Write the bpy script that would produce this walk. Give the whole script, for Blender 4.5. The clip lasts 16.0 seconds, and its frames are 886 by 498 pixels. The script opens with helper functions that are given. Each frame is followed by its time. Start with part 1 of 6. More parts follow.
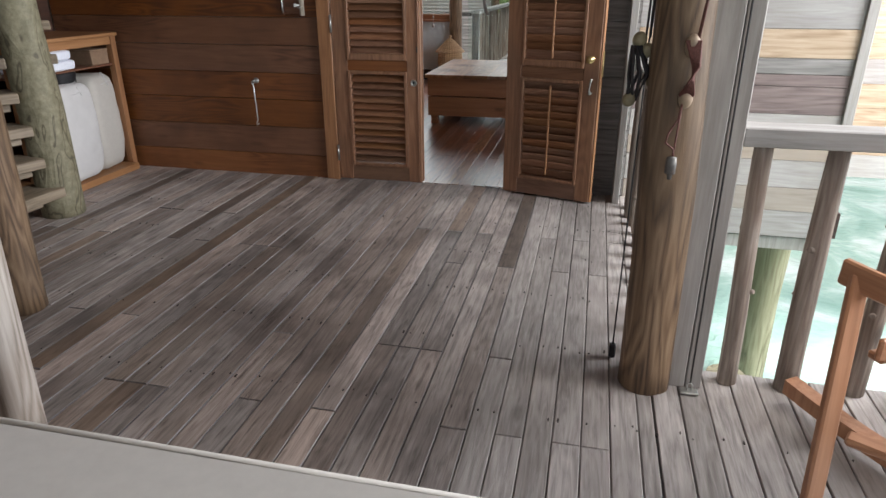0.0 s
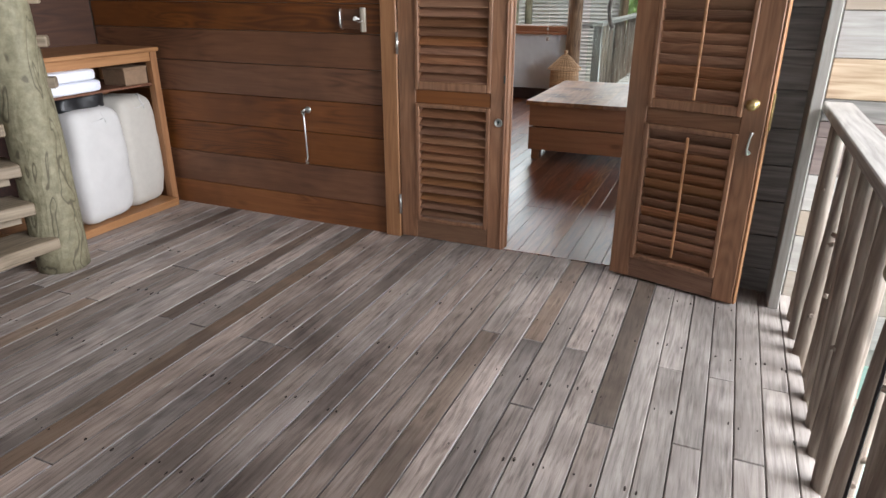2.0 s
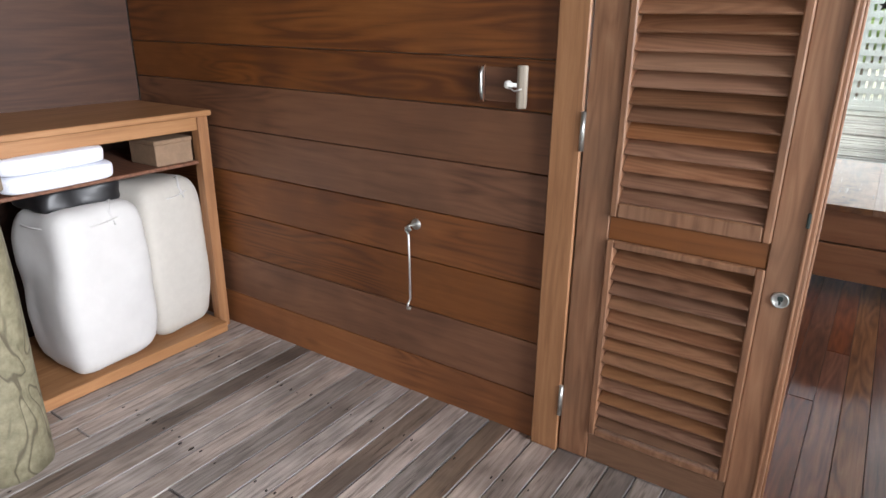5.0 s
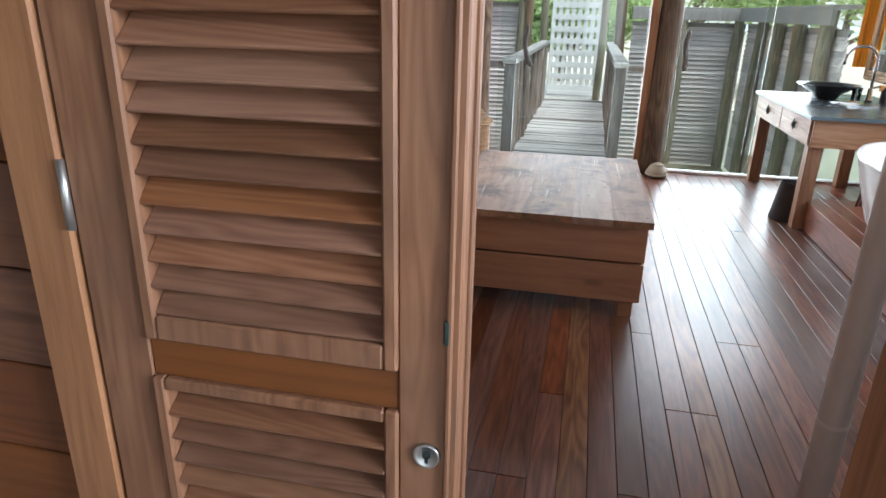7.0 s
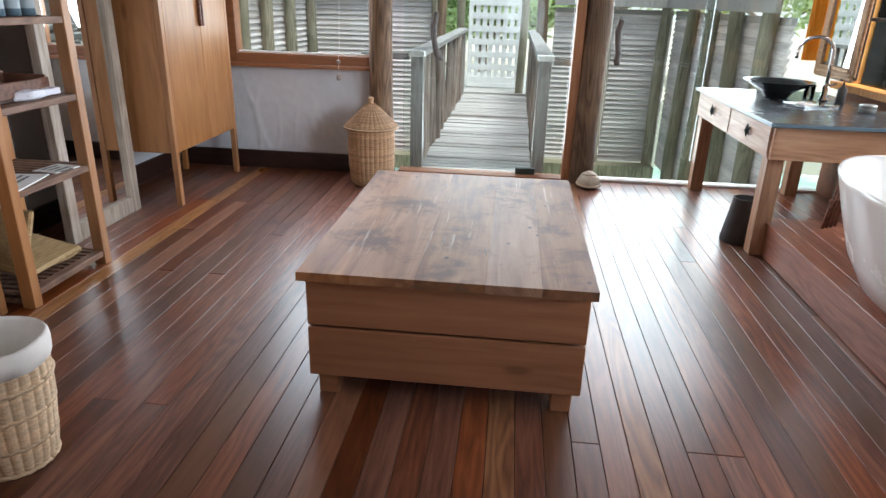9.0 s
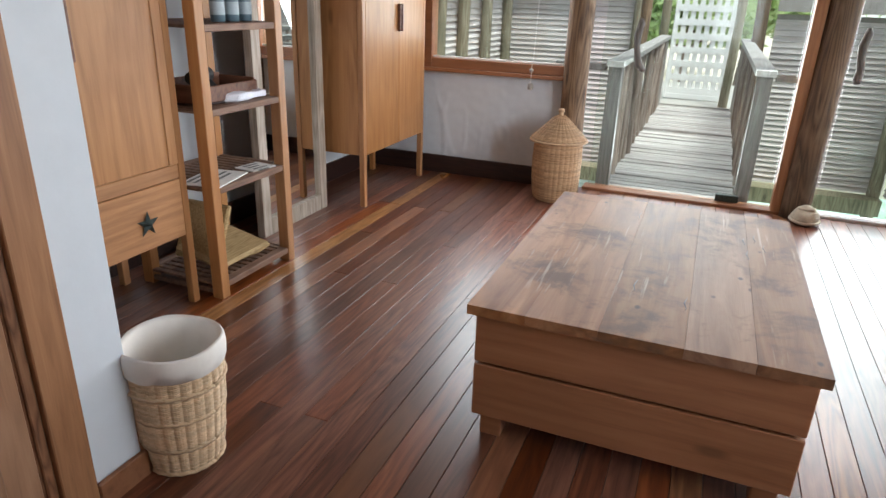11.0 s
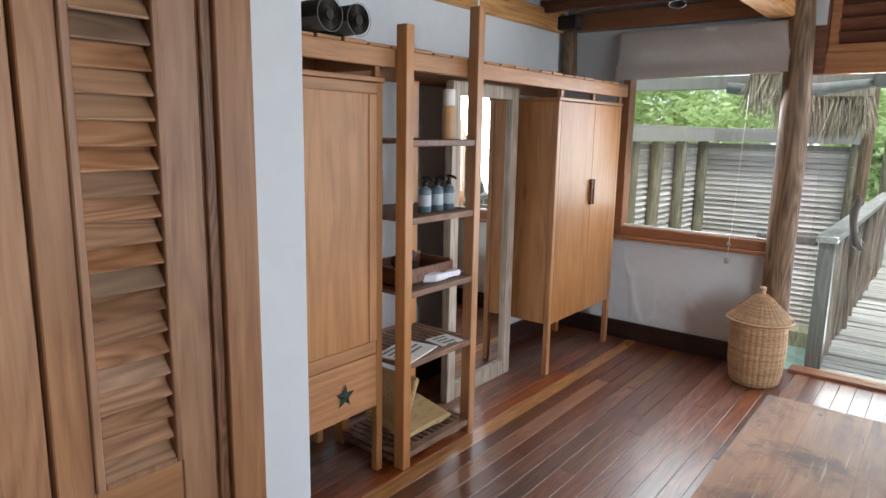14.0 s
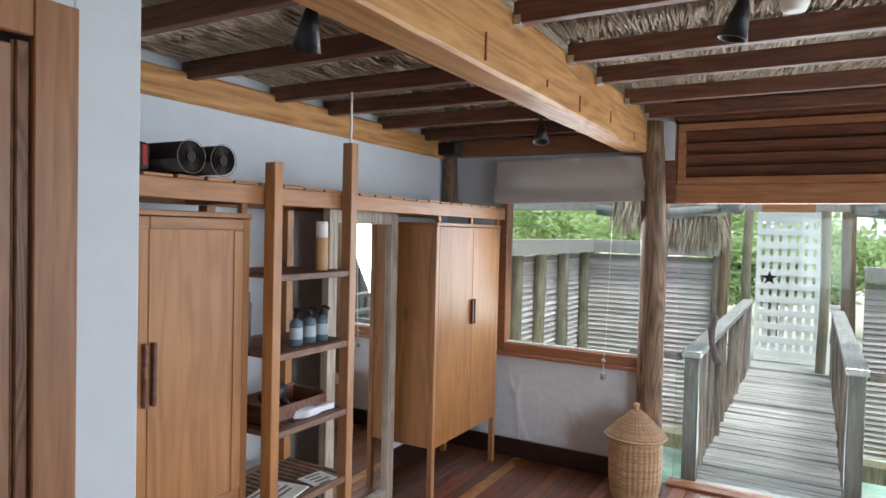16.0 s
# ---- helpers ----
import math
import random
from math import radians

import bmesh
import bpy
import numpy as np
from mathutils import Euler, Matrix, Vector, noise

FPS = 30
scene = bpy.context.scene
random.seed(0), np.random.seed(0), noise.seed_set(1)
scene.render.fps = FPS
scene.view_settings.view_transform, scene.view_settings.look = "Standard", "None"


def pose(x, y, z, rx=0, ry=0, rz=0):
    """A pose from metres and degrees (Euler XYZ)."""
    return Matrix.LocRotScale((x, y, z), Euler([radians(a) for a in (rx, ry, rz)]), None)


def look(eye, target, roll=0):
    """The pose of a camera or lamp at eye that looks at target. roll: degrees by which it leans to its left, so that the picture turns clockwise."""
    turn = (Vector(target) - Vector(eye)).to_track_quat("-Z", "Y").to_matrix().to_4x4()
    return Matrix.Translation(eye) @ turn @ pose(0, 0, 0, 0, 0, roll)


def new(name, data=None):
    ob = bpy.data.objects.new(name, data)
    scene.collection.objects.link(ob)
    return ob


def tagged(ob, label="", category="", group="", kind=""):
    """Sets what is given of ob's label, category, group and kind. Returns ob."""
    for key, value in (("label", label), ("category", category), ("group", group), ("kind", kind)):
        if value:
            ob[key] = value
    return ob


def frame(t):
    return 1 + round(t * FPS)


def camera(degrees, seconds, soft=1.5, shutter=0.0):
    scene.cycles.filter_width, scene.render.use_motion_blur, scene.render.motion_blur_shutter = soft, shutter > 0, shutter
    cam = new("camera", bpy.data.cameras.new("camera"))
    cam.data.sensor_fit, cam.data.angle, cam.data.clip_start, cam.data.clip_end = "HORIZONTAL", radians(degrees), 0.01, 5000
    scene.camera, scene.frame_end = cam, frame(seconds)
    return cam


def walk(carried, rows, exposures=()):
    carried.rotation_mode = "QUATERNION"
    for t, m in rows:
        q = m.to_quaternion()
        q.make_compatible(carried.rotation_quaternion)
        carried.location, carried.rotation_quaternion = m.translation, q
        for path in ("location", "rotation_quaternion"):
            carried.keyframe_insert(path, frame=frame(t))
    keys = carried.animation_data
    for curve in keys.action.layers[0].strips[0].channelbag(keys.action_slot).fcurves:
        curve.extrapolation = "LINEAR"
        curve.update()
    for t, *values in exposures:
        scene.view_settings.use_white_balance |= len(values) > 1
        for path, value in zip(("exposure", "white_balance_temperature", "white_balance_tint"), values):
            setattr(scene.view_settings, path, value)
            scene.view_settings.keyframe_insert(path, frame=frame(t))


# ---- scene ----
cam = camera(68.9, 16.0)
SKY, SUN, DAY = 0.14, 2.8, 0.62
PATH = [
    (0, (0.147, 0.077, 1.336), (-0.262, 1.878, 0.57), -0.1),
    (0.5, (0.145, 0.382, 1.324), (-0.302, 2.17, 0.547), -0.0),
    (1, (0.119, 0.653, 1.33), (-0.392, 2.427, 0.562), 0.0),
    (1.5, (0.035, 0.926, 1.342), (-0.573, 2.671, 0.578), 0.0),
    (2, (0.017, 1.227, 1.339), (-0.716, 2.93, 0.59), 0.1),
    (2.5, (-0.057, 1.477, 1.341), (-0.938, 3.124, 0.626), 0.3),
    (3, (-0.306, 1.633, 1.348), (-1.348, 3.196, 0.66), 0.2),
    (3.2, (-0.398, 1.714, 1.347), (-1.499, 3.237, 0.663), 0.2),
    (5.3, (-0.907, 2.777, 1.374), (-1.931, 4.36, 0.706), 0.8),
    (5.5, (-0.902, 2.874, 1.371), (-1.848, 4.507, 0.704), 0.8),
    (6, (-0.921, 3.096, 1.37), (-1.662, 4.834, 0.713), 1.2),
    (6.5, (-0.915, 3.302, 1.354), (-1.475, 5.101, 0.683), 1.3),
    (7, (-0.834, 3.552, 1.349), (-1.227, 5.387, 0.657), 1.3),
    (7.5, (-0.808, 3.808, 1.315), (-1.062, 5.661, 0.607), 1.3),
    (8, (-0.809, 4.061, 1.32), (-0.981, 5.92, 0.602), 1.5),
    (8.2, (-0.792, 4.165, 1.318), (-0.938, 6.025, 0.598), 1.6),
    (10.3, (-0.87, 4.8, 1.355), (-1.318, 6.61, 0.632), 2.0),
    (10.5, (-0.881, 4.787, 1.353), (-1.398, 6.578, 0.629), 2.0),
    (11, (-0.901, 4.749, 1.349), (-1.585, 6.481, 0.619), 1.9),
    (11.5, (-0.923, 4.72, 1.348), (-1.74, 6.393, 0.617), 1.7),
    (12, (-0.941, 4.716, 1.352), (-1.863, 6.344, 0.647), 1.7),
    (12.5, (-0.952, 4.721, 1.386), (-1.967, 6.319, 0.74), 1.5),
    (13, (-0.956, 4.737, 1.449), (-2.05, 6.307, 0.871), 1.4),
    (13.5, (-0.955, 4.748, 1.499), (-2.116, 6.304, 1.019), 1.2),
    (14, (-0.948, 4.761, 1.605), (-2.163, 6.308, 1.243), 1.1),
    (14.5, (-0.944, 4.763, 1.721), (-2.181, 6.314, 1.471), 1.1),
    (15, (-0.943, 4.766, 1.773), (-2.159, 6.346, 1.616), 1.2),
    (15.5, (-0.913, 4.788, 1.789), (-2.039, 6.438, 1.695), 1.2),
    (16, (-0.838, 4.858, 1.769), (-1.833, 6.593, 1.713), 1.4),
]
EXPOSURES = [(0, 0.08, 6300, 11), (0.6, -0.02, 6300, 11), (1.5, 0.28, 6300, 11), (2.5, 0.85, 6300, 11), (3.2, 0.88, 6300, 11), (5.5, 1.02, 6250, 11), (7.0, 0.84, 5850, 11), (8.0, 0.96, 5850, 11), (10.5, 1.03, 6150, 11), (12, 1.1, 6250, 11), (14, 0.95, 6150, 11), (15, 0.87, 6100, 11), (16, 0.88, 5950, 11)]
walk(cam, [(t, look(eye, target, roll)) for t, eye, target, roll in PATH], EXPOSURES)

# ---- world, sun and daylight ----
world = bpy.data.worlds.new("world")
scene.world = world
world.use_nodes = True
_wn = world.node_tree.nodes
_sky = _wn.new("ShaderNodeTexSky")
_sky.sky_type, _sky.sun_disc = "NISHITA", False
_sky.sun_elevation, _sky.sun_rotation = radians(70), radians(129)
_sky.air_density, _sky.dust_density, _sky.ozone_density = 1.0, 0.6, 1.0
_soft = _wn.new("ShaderNodeHueSaturation")
_soft.inputs["Saturation"].default_value = 0.3
_wn["Background"].inputs["Strength"].default_value = SKY
world.node_tree.links.new(_sky.outputs[0], _soft.inputs["Color"])
world.node_tree.links.new(_soft.outputs[0], _wn["Background"].inputs["Color"])

sun = new("sun", bpy.data.lights.new("sun", "SUN"))
sun.data.energy, sun.data.angle, sun.data.color = SUN, radians(24), (1, 0.96, 0.9)
sun.matrix_world = look((2.5, -2.0, 9), (0, 0, 0))


def daylight(name, eye, target, sx, sy, power):
    """Sky light entering through an opening."""
    ob = new(name, bpy.data.lights.new(name, "AREA"))
    ob.data.shape, ob.data.size, ob.data.size_y, ob.data.energy = "RECTANGLE", sx, sy, power
    ob.data.color = (0.98, 0.99, 1.0)
    ob.matrix_world = look(eye, target)
    return ob


daylight("daylight_door", (-0.25, 9.775, 1.1), (-0.25, 5, 0.5), 2.6, 1.9, 98 * DAY)
daylight("daylight_window", (-2.3, 9.61, 1.5), (-2.0, 7, 0.0), 0.8, 1.1, 18 * DAY)
daylight("daylight_bath", (1.95, 7.3, 1.6), (-2, 7.0, 0.6), 3.6, 1.6, 95 * DAY)
daylight("daylight_deck_side", (4.6, 3.2, 2.4), (-0.8, 3.1, 0.0), 3.6, 2.0, 880 * DAY)
daylight("daylight_deck_back", (0.8, -5.0, 1.6), (-0.4, 3.6, 0.8), 5.0, 2.2, 65 * DAY)

# ---- materials ----


def nodes_of(name):
    m = bpy.data.materials.new(name)
    m.use_nodes = True
    t = m.node_tree
    return m, t, t.nodes["Principled BSDF"]


def ramp(t, fac, stops):
    r = t.nodes.new("ShaderNodeValToRGB")
    e = r.color_ramp.elements
    while len(e) < len(stops):
        e.new(0.5)
    for k, (p, c) in enumerate(stops):
        e[k].position, e[k].color = p, (*c, 1)
    t.links.new(fac, r.inputs[0])
    return r.outputs[0]


def mixc(t, fac, a, b, mode="MIX"):
    n = t.nodes.new("ShaderNodeMix")
    n.data_type, n.blend_type = "RGBA", mode
    for sock, v in ((n.inputs[0], fac), (n.inputs[6], a), (n.inputs[7], b)):
        if isinstance(v, (int, float)):
            sock.default_value = v
        elif isinstance(v, tuple):
            sock.default_value = (*v, 1)
        else:
            t.links.new(v, sock)
    return n.outputs[2]


def math1(t, op, a, b=0.0):
    n = t.nodes.new("ShaderNodeMath")
    n.operation = op
    for sock, v in zip(n.inputs, (a, b)):
        if isinstance(v, (int, float)):
            sock.default_value = v
        else:
            t.links.new(v, sock)
    return n.outputs[0]


def coords(t, scale, shift=40.0):
    """Object coordinates, moved at random for each object and island."""
    tc = t.nodes.new("ShaderNodeTexCoord")
    oi = t.nodes.new("ShaderNodeObjectInfo")
    ge = t.nodes.new("ShaderNodeNewGeometry")
    rnd = math1(t, "ADD", oi.outputs["Random"], ge.outputs["Random Per Island"])
    sh = math1(t, "MULTIPLY", rnd, shift)
    ad = t.nodes.new("ShaderNodeVectorMath")
    ad.operation = "ADD"
    t.links.new(tc.outputs["Object"], ad.inputs[0])
    t.links.new(sh, ad.inputs[1])
    mp = t.nodes.new("ShaderNodeMapping")
    mp.inputs["Scale"].default_value = scale
    t.links.new(ad.outputs[0], mp.inputs[0])
    return mp.outputs[0], rnd, ad.outputs[0]


def noise_of(t, vec, scale, detail=5.0, rough=0.6, dist=0.0):
    n = t.nodes.new("ShaderNodeTexNoise")
    n.inputs["Scale"].default_value, n.inputs["Detail"].default_value = scale, detail
    n.inputs["Roughness"].default_value, n.inputs["Distortion"].default_value = rough, dist
    t.links.new(vec, n.inputs["Vector"])
    return n.outputs[0]


def bump_of(t, p, height, strength, dist=0.01):
    b = t.nodes.new("ShaderNodeBump")
    b.inputs["Strength"].default_value, b.inputs["Distance"].default_value = strength, dist
    t.links.new(height, b.inputs["Height"])
    t.links.new(b.outputs[0], p.inputs["Normal"])


def wood(name, dark, mid, light, axis=1, rough=0.6, vary=0.25, bump=0.25, coat=0.0, blotch=None, fine=1.0, tint=None, knots=0.0, rings=0.5, sat=0.0, lines=9.0, stain=0.0, figure=False):
    """Wood with its grain along one local axis; vary: difference from piece to piece; blotch: colour of stains; tint: other tone of some pieces."""
    m, t, p = nodes_of(name)
    s = [22.0 * fine] * 3
    s[axis] = 1.3 * fine
    vec, rnd, plain = coords(t, s)
    grain = noise_of(t, vec, 2.2, 7, 0.65, 0.6)
    s2 = [5.0 * fine] * 3
    s2[axis] = 0.55 * fine
    mp = t.nodes.new("ShaderNodeMapping")
    mp.inputs["Scale"].default_value = s2
    t.links.new(plain, mp.inputs[0])
    wide = noise_of(t, mp.outputs[0], 1.6, 2, 0.5, 0.3)
    ring = t.nodes.new("ShaderNodeMath")
    ring.operation = "PINGPONG"
    t.links.new(math1(t, "MULTIPLY", wide, lines), ring.inputs[0])
    ring.inputs[1].default_value = 0.5
    strength = 0.7 * rings
    if figure:
        patch = ramp(t, noise_of(t, plain, 1.1, 2, 0.5, 0.4), [(0.5, (0.15, 0.15, 0.15)), (0.62, (1, 1, 1))])
        strength = math1(t, "MULTIPLY", patch, -0.9 * rings)
    fac = math1(t, "ADD", math1(t, "MULTIPLY", grain, 1.0 - 0.35 * rings), math1(t, "MULTIPLY", ring.outputs[0], strength))
    if figure:
        fac = math1(t, "ADD", fac, 0.22)
    col = ramp(t, fac, [(0.28, dark), (0.5, mid), (0.75, light)])
    big = noise_of(t, plain, 1.7, 3, 0.6)
    if tint:
        sel = ramp(t, math1(t, "FRACT", math1(t, "MULTIPLY", rnd, 7.31)), [(0.62, (0, 0, 0)), (0.95, (1, 1, 1))])
        col = mixc(t, math1(t, "MULTIPLY", sel, 0.75), col, mixc(t, fac, tuple(c * 0.55 for c in tint), tint))
    if blotch:
        sel = ramp(t, big, [(0.46, (0, 0, 0)), (0.72, (1, 1, 1))])
        col = mixc(t, math1(t, "MULTIPLY", sel, 0.7), col, blotch)
    hsv = t.nodes.new("ShaderNodeHueSaturation")
    t.links.new(math1(t, "ADD", 1.0 - vary, math1(t, "MULTIPLY", math1(t, "FRACT", math1(t, "MULTIPLY", rnd, 13.7)), 2 * vary)), hsv.inputs["Value"])
    t.links.new(col, hsv.inputs["Color"])
    if sat:
        t.links.new(math1(t, "ADD", 1.0 - sat * 0.7, math1(t, "MULTIPLY", math1(t, "FRACT", math1(t, "MULTIPLY", rnd, 5.3)), 2 * sat)), hsv.inputs["Saturation"])
    col = hsv.outputs[0]
    if knots:
        vo = t.nodes.new("ShaderNodeTexVoronoi")
        vo.inputs["Scale"].default_value = 1.0
        s3 = [5.0] * 3
        s3[axis] = 1.8
        mp3 = t.nodes.new("ShaderNodeMapping")
        mp3.inputs["Scale"].default_value = s3
        t.links.new(plain, mp3.inputs[0])
        t.links.new(mp3.outputs[0], vo.inputs["Vector"])
        kn = ramp(t, vo.outputs["Distance"], [(0.05, (1, 1, 1)), (0.11, (0, 0, 0))])
        col = mixc(t, math1(t, "MULTIPLY", kn, knots), col, tuple(c * 0.45 for c in dark))
    if stain:
        ge = t.nodes.new("ShaderNodeNewGeometry")
        cloud = noise_of(t, ge.outputs["Position"], 1.15, 5, 0.62, 0.5)
        wet = ramp(t, cloud, [(0.47, (0, 0, 0)), (0.66, (1, 1, 1))])
        col = mixc(t, math1(t, "MULTIPLY", wet, stain), col, mixc(t, 1.0, col, (0.4, 0.38, 0.37), "MULTIPLY"))
        streak = ramp(t, noise_of(t, mp.outputs[0], 6.0, 3, 0.6, 0.2), [(0.58, (0, 0, 0)), (0.72, (1, 1, 1))])
        col = mixc(t, math1(t, "MULTIPLY", streak, stain), col, mixc(t, 1.0, col, (0.3, 0.27, 0.26), "MULTIPLY"))
    t.links.new(col, p.inputs["Base Color"])
    rr = math1(t, "ADD", rough - 0.1, math1(t, "MULTIPLY", big, 0.2))
    t.links.new(rr, p.inputs["Roughness"])
    p.inputs["Coat Weight"].default_value = coat
    p.inputs["Coat Roughness"].default_value = 0.18
    bump_of(t, p, grain, bump, 0.004)
    return m


def plain(name, color, rough=0.5, metal=0.0, vary=0.12, scale=14.0, bump=0.05, dist=0.004, coat=0.0):
    m, t, p = nodes_of(name)
    vec, rnd, raw = coords(t, (1, 1, 1))
    n = noise_of(t, vec, scale, 5, 0.6)
    lo = tuple(c * (1 - vary) for c in color)
    hi = tuple(min(1.0, c * (1 + vary)) for c in color)
    t.links.new(ramp(t, n, [(0.3, lo), (0.7, hi)]), p.inputs["Base Color"])
    t.links.new(math1(t, "ADD", rough - 0.08, math1(t, "MULTIPLY", n, 0.16)), p.inputs["Roughness"])
    p.inputs["Metallic"].default_value = metal
    p.inputs["Coat Weight"].default_value = coat
    bump_of(t, p, n, bump * 4, dist)
    return m


DECK = wood("weathered_deck_wood", (0.17, 0.145, 0.13), (0.385, 0.325, 0.29), (0.55, 0.48, 0.44), 1, 0.6, 0.3, 0.45, 0, (0.08, 0.064, 0.057), 1.5, (0.24, 0.165, 0.11), 0.4, 0.35, 0.25, 9.0, 0.75)
DECKEDGE = wood("worn_board_edge", (0.12, 0.105, 0.098), (0.23, 0.21, 0.198), (0.36, 0.335, 0.32), 1, 0.75, 0.45, 0.3)
# Less stained boards, also coloured lighter for daylight at the open side.
DECKLIGHT = wood("daylit_pale_deck_wood", (0.18, 0.16, 0.147), (0.37, 0.335, 0.312), (0.54, 0.497, 0.467), 1, 0.6, 0.16, 0.4, 0, (0.22, 0.19, 0.175), 1.5, None, 0.4, 0.35, 0.0, 9.0, 0.35)
MERBAU = wood("polished_dark_floor_wood", (0.06, 0.021, 0.013), (0.148, 0.054, 0.032), (0.24, 0.1, 0.057), 1, 0.38, 0.42, 0.05, 0.6, None, 1.2, (0.26, 0.115, 0.05), 0, 0.5, 0.2)
MERBAU.node_tree.nodes["Principled BSDF"].inputs["Coat Roughness"].default_value = 0.27
AMBERPLANK = wood("amber_floor_plank", (0.09, 0.033, 0.016), (0.2, 0.085, 0.036), (0.31, 0.15, 0.068), 1, 0.4, 0.2, 0.05, 0.45, None, 1.2, None, 0, 0.8)
PALEPLANK = wood("pale_floor_plank", (0.16, 0.065, 0.02), (0.33, 0.15, 0.05), (0.5, 0.26, 0.1), 1, 0.3, 0.1, 0.08, 0.3)
CEDAR = wood("cedar_wall_boards", (0.1, 0.035, 0.014), (0.185, 0.072, 0.029), (0.25, 0.105, 0.044), 0, 0.55, 0.22, 0.15, 0, (0.075, 0.028, 0.013), 0.7, None, 0.25, 0.8, 0.15, 20.0, 0.0, True)
# Same cedar as CEDAR, coloured darker for the shade behind the stair.
CEDARY = wood("shaded_cedar_boards", (0.045, 0.018, 0.01), (0.07, 0.028, 0.015), (0.1, 0.042, 0.022), 1, 0.62, 0.2, 0.2, 0, None, 0.8, None, 0, 0.6)
PINE = wood("door_pine", (0.16, 0.07, 0.034), (0.245, 0.115, 0.058), (0.32, 0.163, 0.088), 2, 0.55, 0.12, 0.15, 0.03, (0.155, 0.086, 0.052), 1.0, None, 0.4, 0.55, 0.0, 16.0)
PINEX = wood("slat_pine", (0.145, 0.063, 0.033), (0.215, 0.103, 0.057), (0.285, 0.147, 0.086), 0, 0.55, 0.33, 0.2, 0, None, 1.0, (0.26, 0.135, 0.072), 0, 0.55, 0.12, 22.0)
TRIM = wood("trim_pine", (0.22, 0.098, 0.042), (0.33, 0.155, 0.068), (0.43, 0.22, 0.102), 2, 0.5, 0.08, 0.08, 0, None, 0.9, None, 0.5, 0.3)
JAMBWOOD = wood("figured_jamb_pine", (0.11, 0.045, 0.019), (0.2, 0.088, 0.04), (0.28, 0.135, 0.064), 2, 0.5, 0.08, 0.1, 0, None, 1.6, None, 0.2, 1.0, 0.0, 16.0)
CABINET = wood("golden_cabinet_wood", (0.27, 0.125, 0.05), (0.38, 0.187, 0.078), (0.45, 0.235, 0.104), 2, 0.45, 0.12, 0.06, 0.06, (0.3, 0.135, 0.052), 0.7, None, 0.5, 0.5, 0.08, 7.0)
CABINETX = wood("golden_rail_wood", (0.25, 0.113, 0.046), (0.36, 0.175, 0.073), (0.46, 0.24, 0.11), 1, 0.45, 0.08, 0.06, 0.05, None, 0.8, None, 0.4, 0.25)


def lid_wood():
    """Reclaimed planks: broad streaks, grey stain clouds, pale scratches, knots and worm holes."""
    m, t, p = nodes_of("reclaimed_chest_lid_wood")
    vec, rnd, raw = coords(t, (9.0, 0.9, 9.0))
    ge = t.nodes.new("ShaderNodeNewGeometry")
    streak = noise_of(t, vec, 1.3, 5, 0.6, 0.8)
    col = ramp(t, streak, [(0.3, (0.15, 0.068, 0.034)), (0.5, (0.28, 0.14, 0.072)), (0.72, (0.4, 0.22, 0.12))])
    hsv = t.nodes.new("ShaderNodeHueSaturation")
    t.links.new(math1(t, "ADD", 0.72, math1(t, "MULTIPLY", math1(t, "FRACT", math1(t, "MULTIPLY", rnd, 3.7)), 0.5)), hsv.inputs["Value"])
    t.links.new(math1(t, "ADD", 0.85, math1(t, "MULTIPLY", math1(t, "FRACT", math1(t, "MULTIPLY", rnd, 8.3)), 0.3)), hsv.inputs["Saturation"])
    t.links.new(col, hsv.inputs["Color"])
    col = hsv.outputs[0]
    cloud = noise_of(t, ge.outputs["Position"], 4.5, 7, 0.7, 0.3)
    col = mixc(t, math1(t, "MULTIPLY", ramp(t, cloud, [(0.5, (0, 0, 0)), (0.64, (1, 1, 1))]), 0.75), col, (0.085, 0.046, 0.03))
    mp = t.nodes.new("ShaderNodeMapping")
    mp.inputs["Scale"].default_value = (60, 2.5, 60)
    t.links.new(raw, mp.inputs[0])
    scratch = noise_of(t, mp.outputs[0], 1.0, 3, 0.6, 0.3)
    where = ramp(t, noise_of(t, ge.outputs["Position"], 2.1, 2, 0.5), [(0.5, (0, 0, 0)), (0.62, (1, 1, 1))])
    col = mixc(t, math1(t, "MULTIPLY", math1(t, "MULTIPLY", ramp(t, scratch, [(0.6, (0, 0, 0)), (0.68, (1, 1, 1))]), where), 0.55), col, (0.5, 0.37, 0.27))
    vo = t.nodes.new("ShaderNodeTexVoronoi")
    vo.inputs["Scale"].default_value = 1.0
    mp2 = t.nodes.new("ShaderNodeMapping")
    mp2.inputs["Scale"].default_value = (9.0, 5.5, 9.0)
    t.links.new(raw, mp2.inputs[0])
    t.links.new(mp2.outputs[0], vo.inputs["Vector"])
    knot = ramp(t, vo.outputs["Distance"], [(0.05, (1, 1, 1)), (0.1, (0, 0, 0))])
    col = mixc(t, math1(t, "MULTIPLY", knot, 0.85), col, (0.03, 0.017, 0.012))
    t.links.new(col, p.inputs["Base Color"])
    t.links.new(math1(t, "ADD", 0.36, math1(t, "MULTIPLY", cloud, 0.3)), p.inputs["Roughness"])
    p.inputs["Specular IOR Level"].default_value = 0.32
    bump_of(t, p, math1(t, "ADD", streak, math1(t, "MULTIPLY", scratch, 0.5)), 0.5, 0.004)
    return m


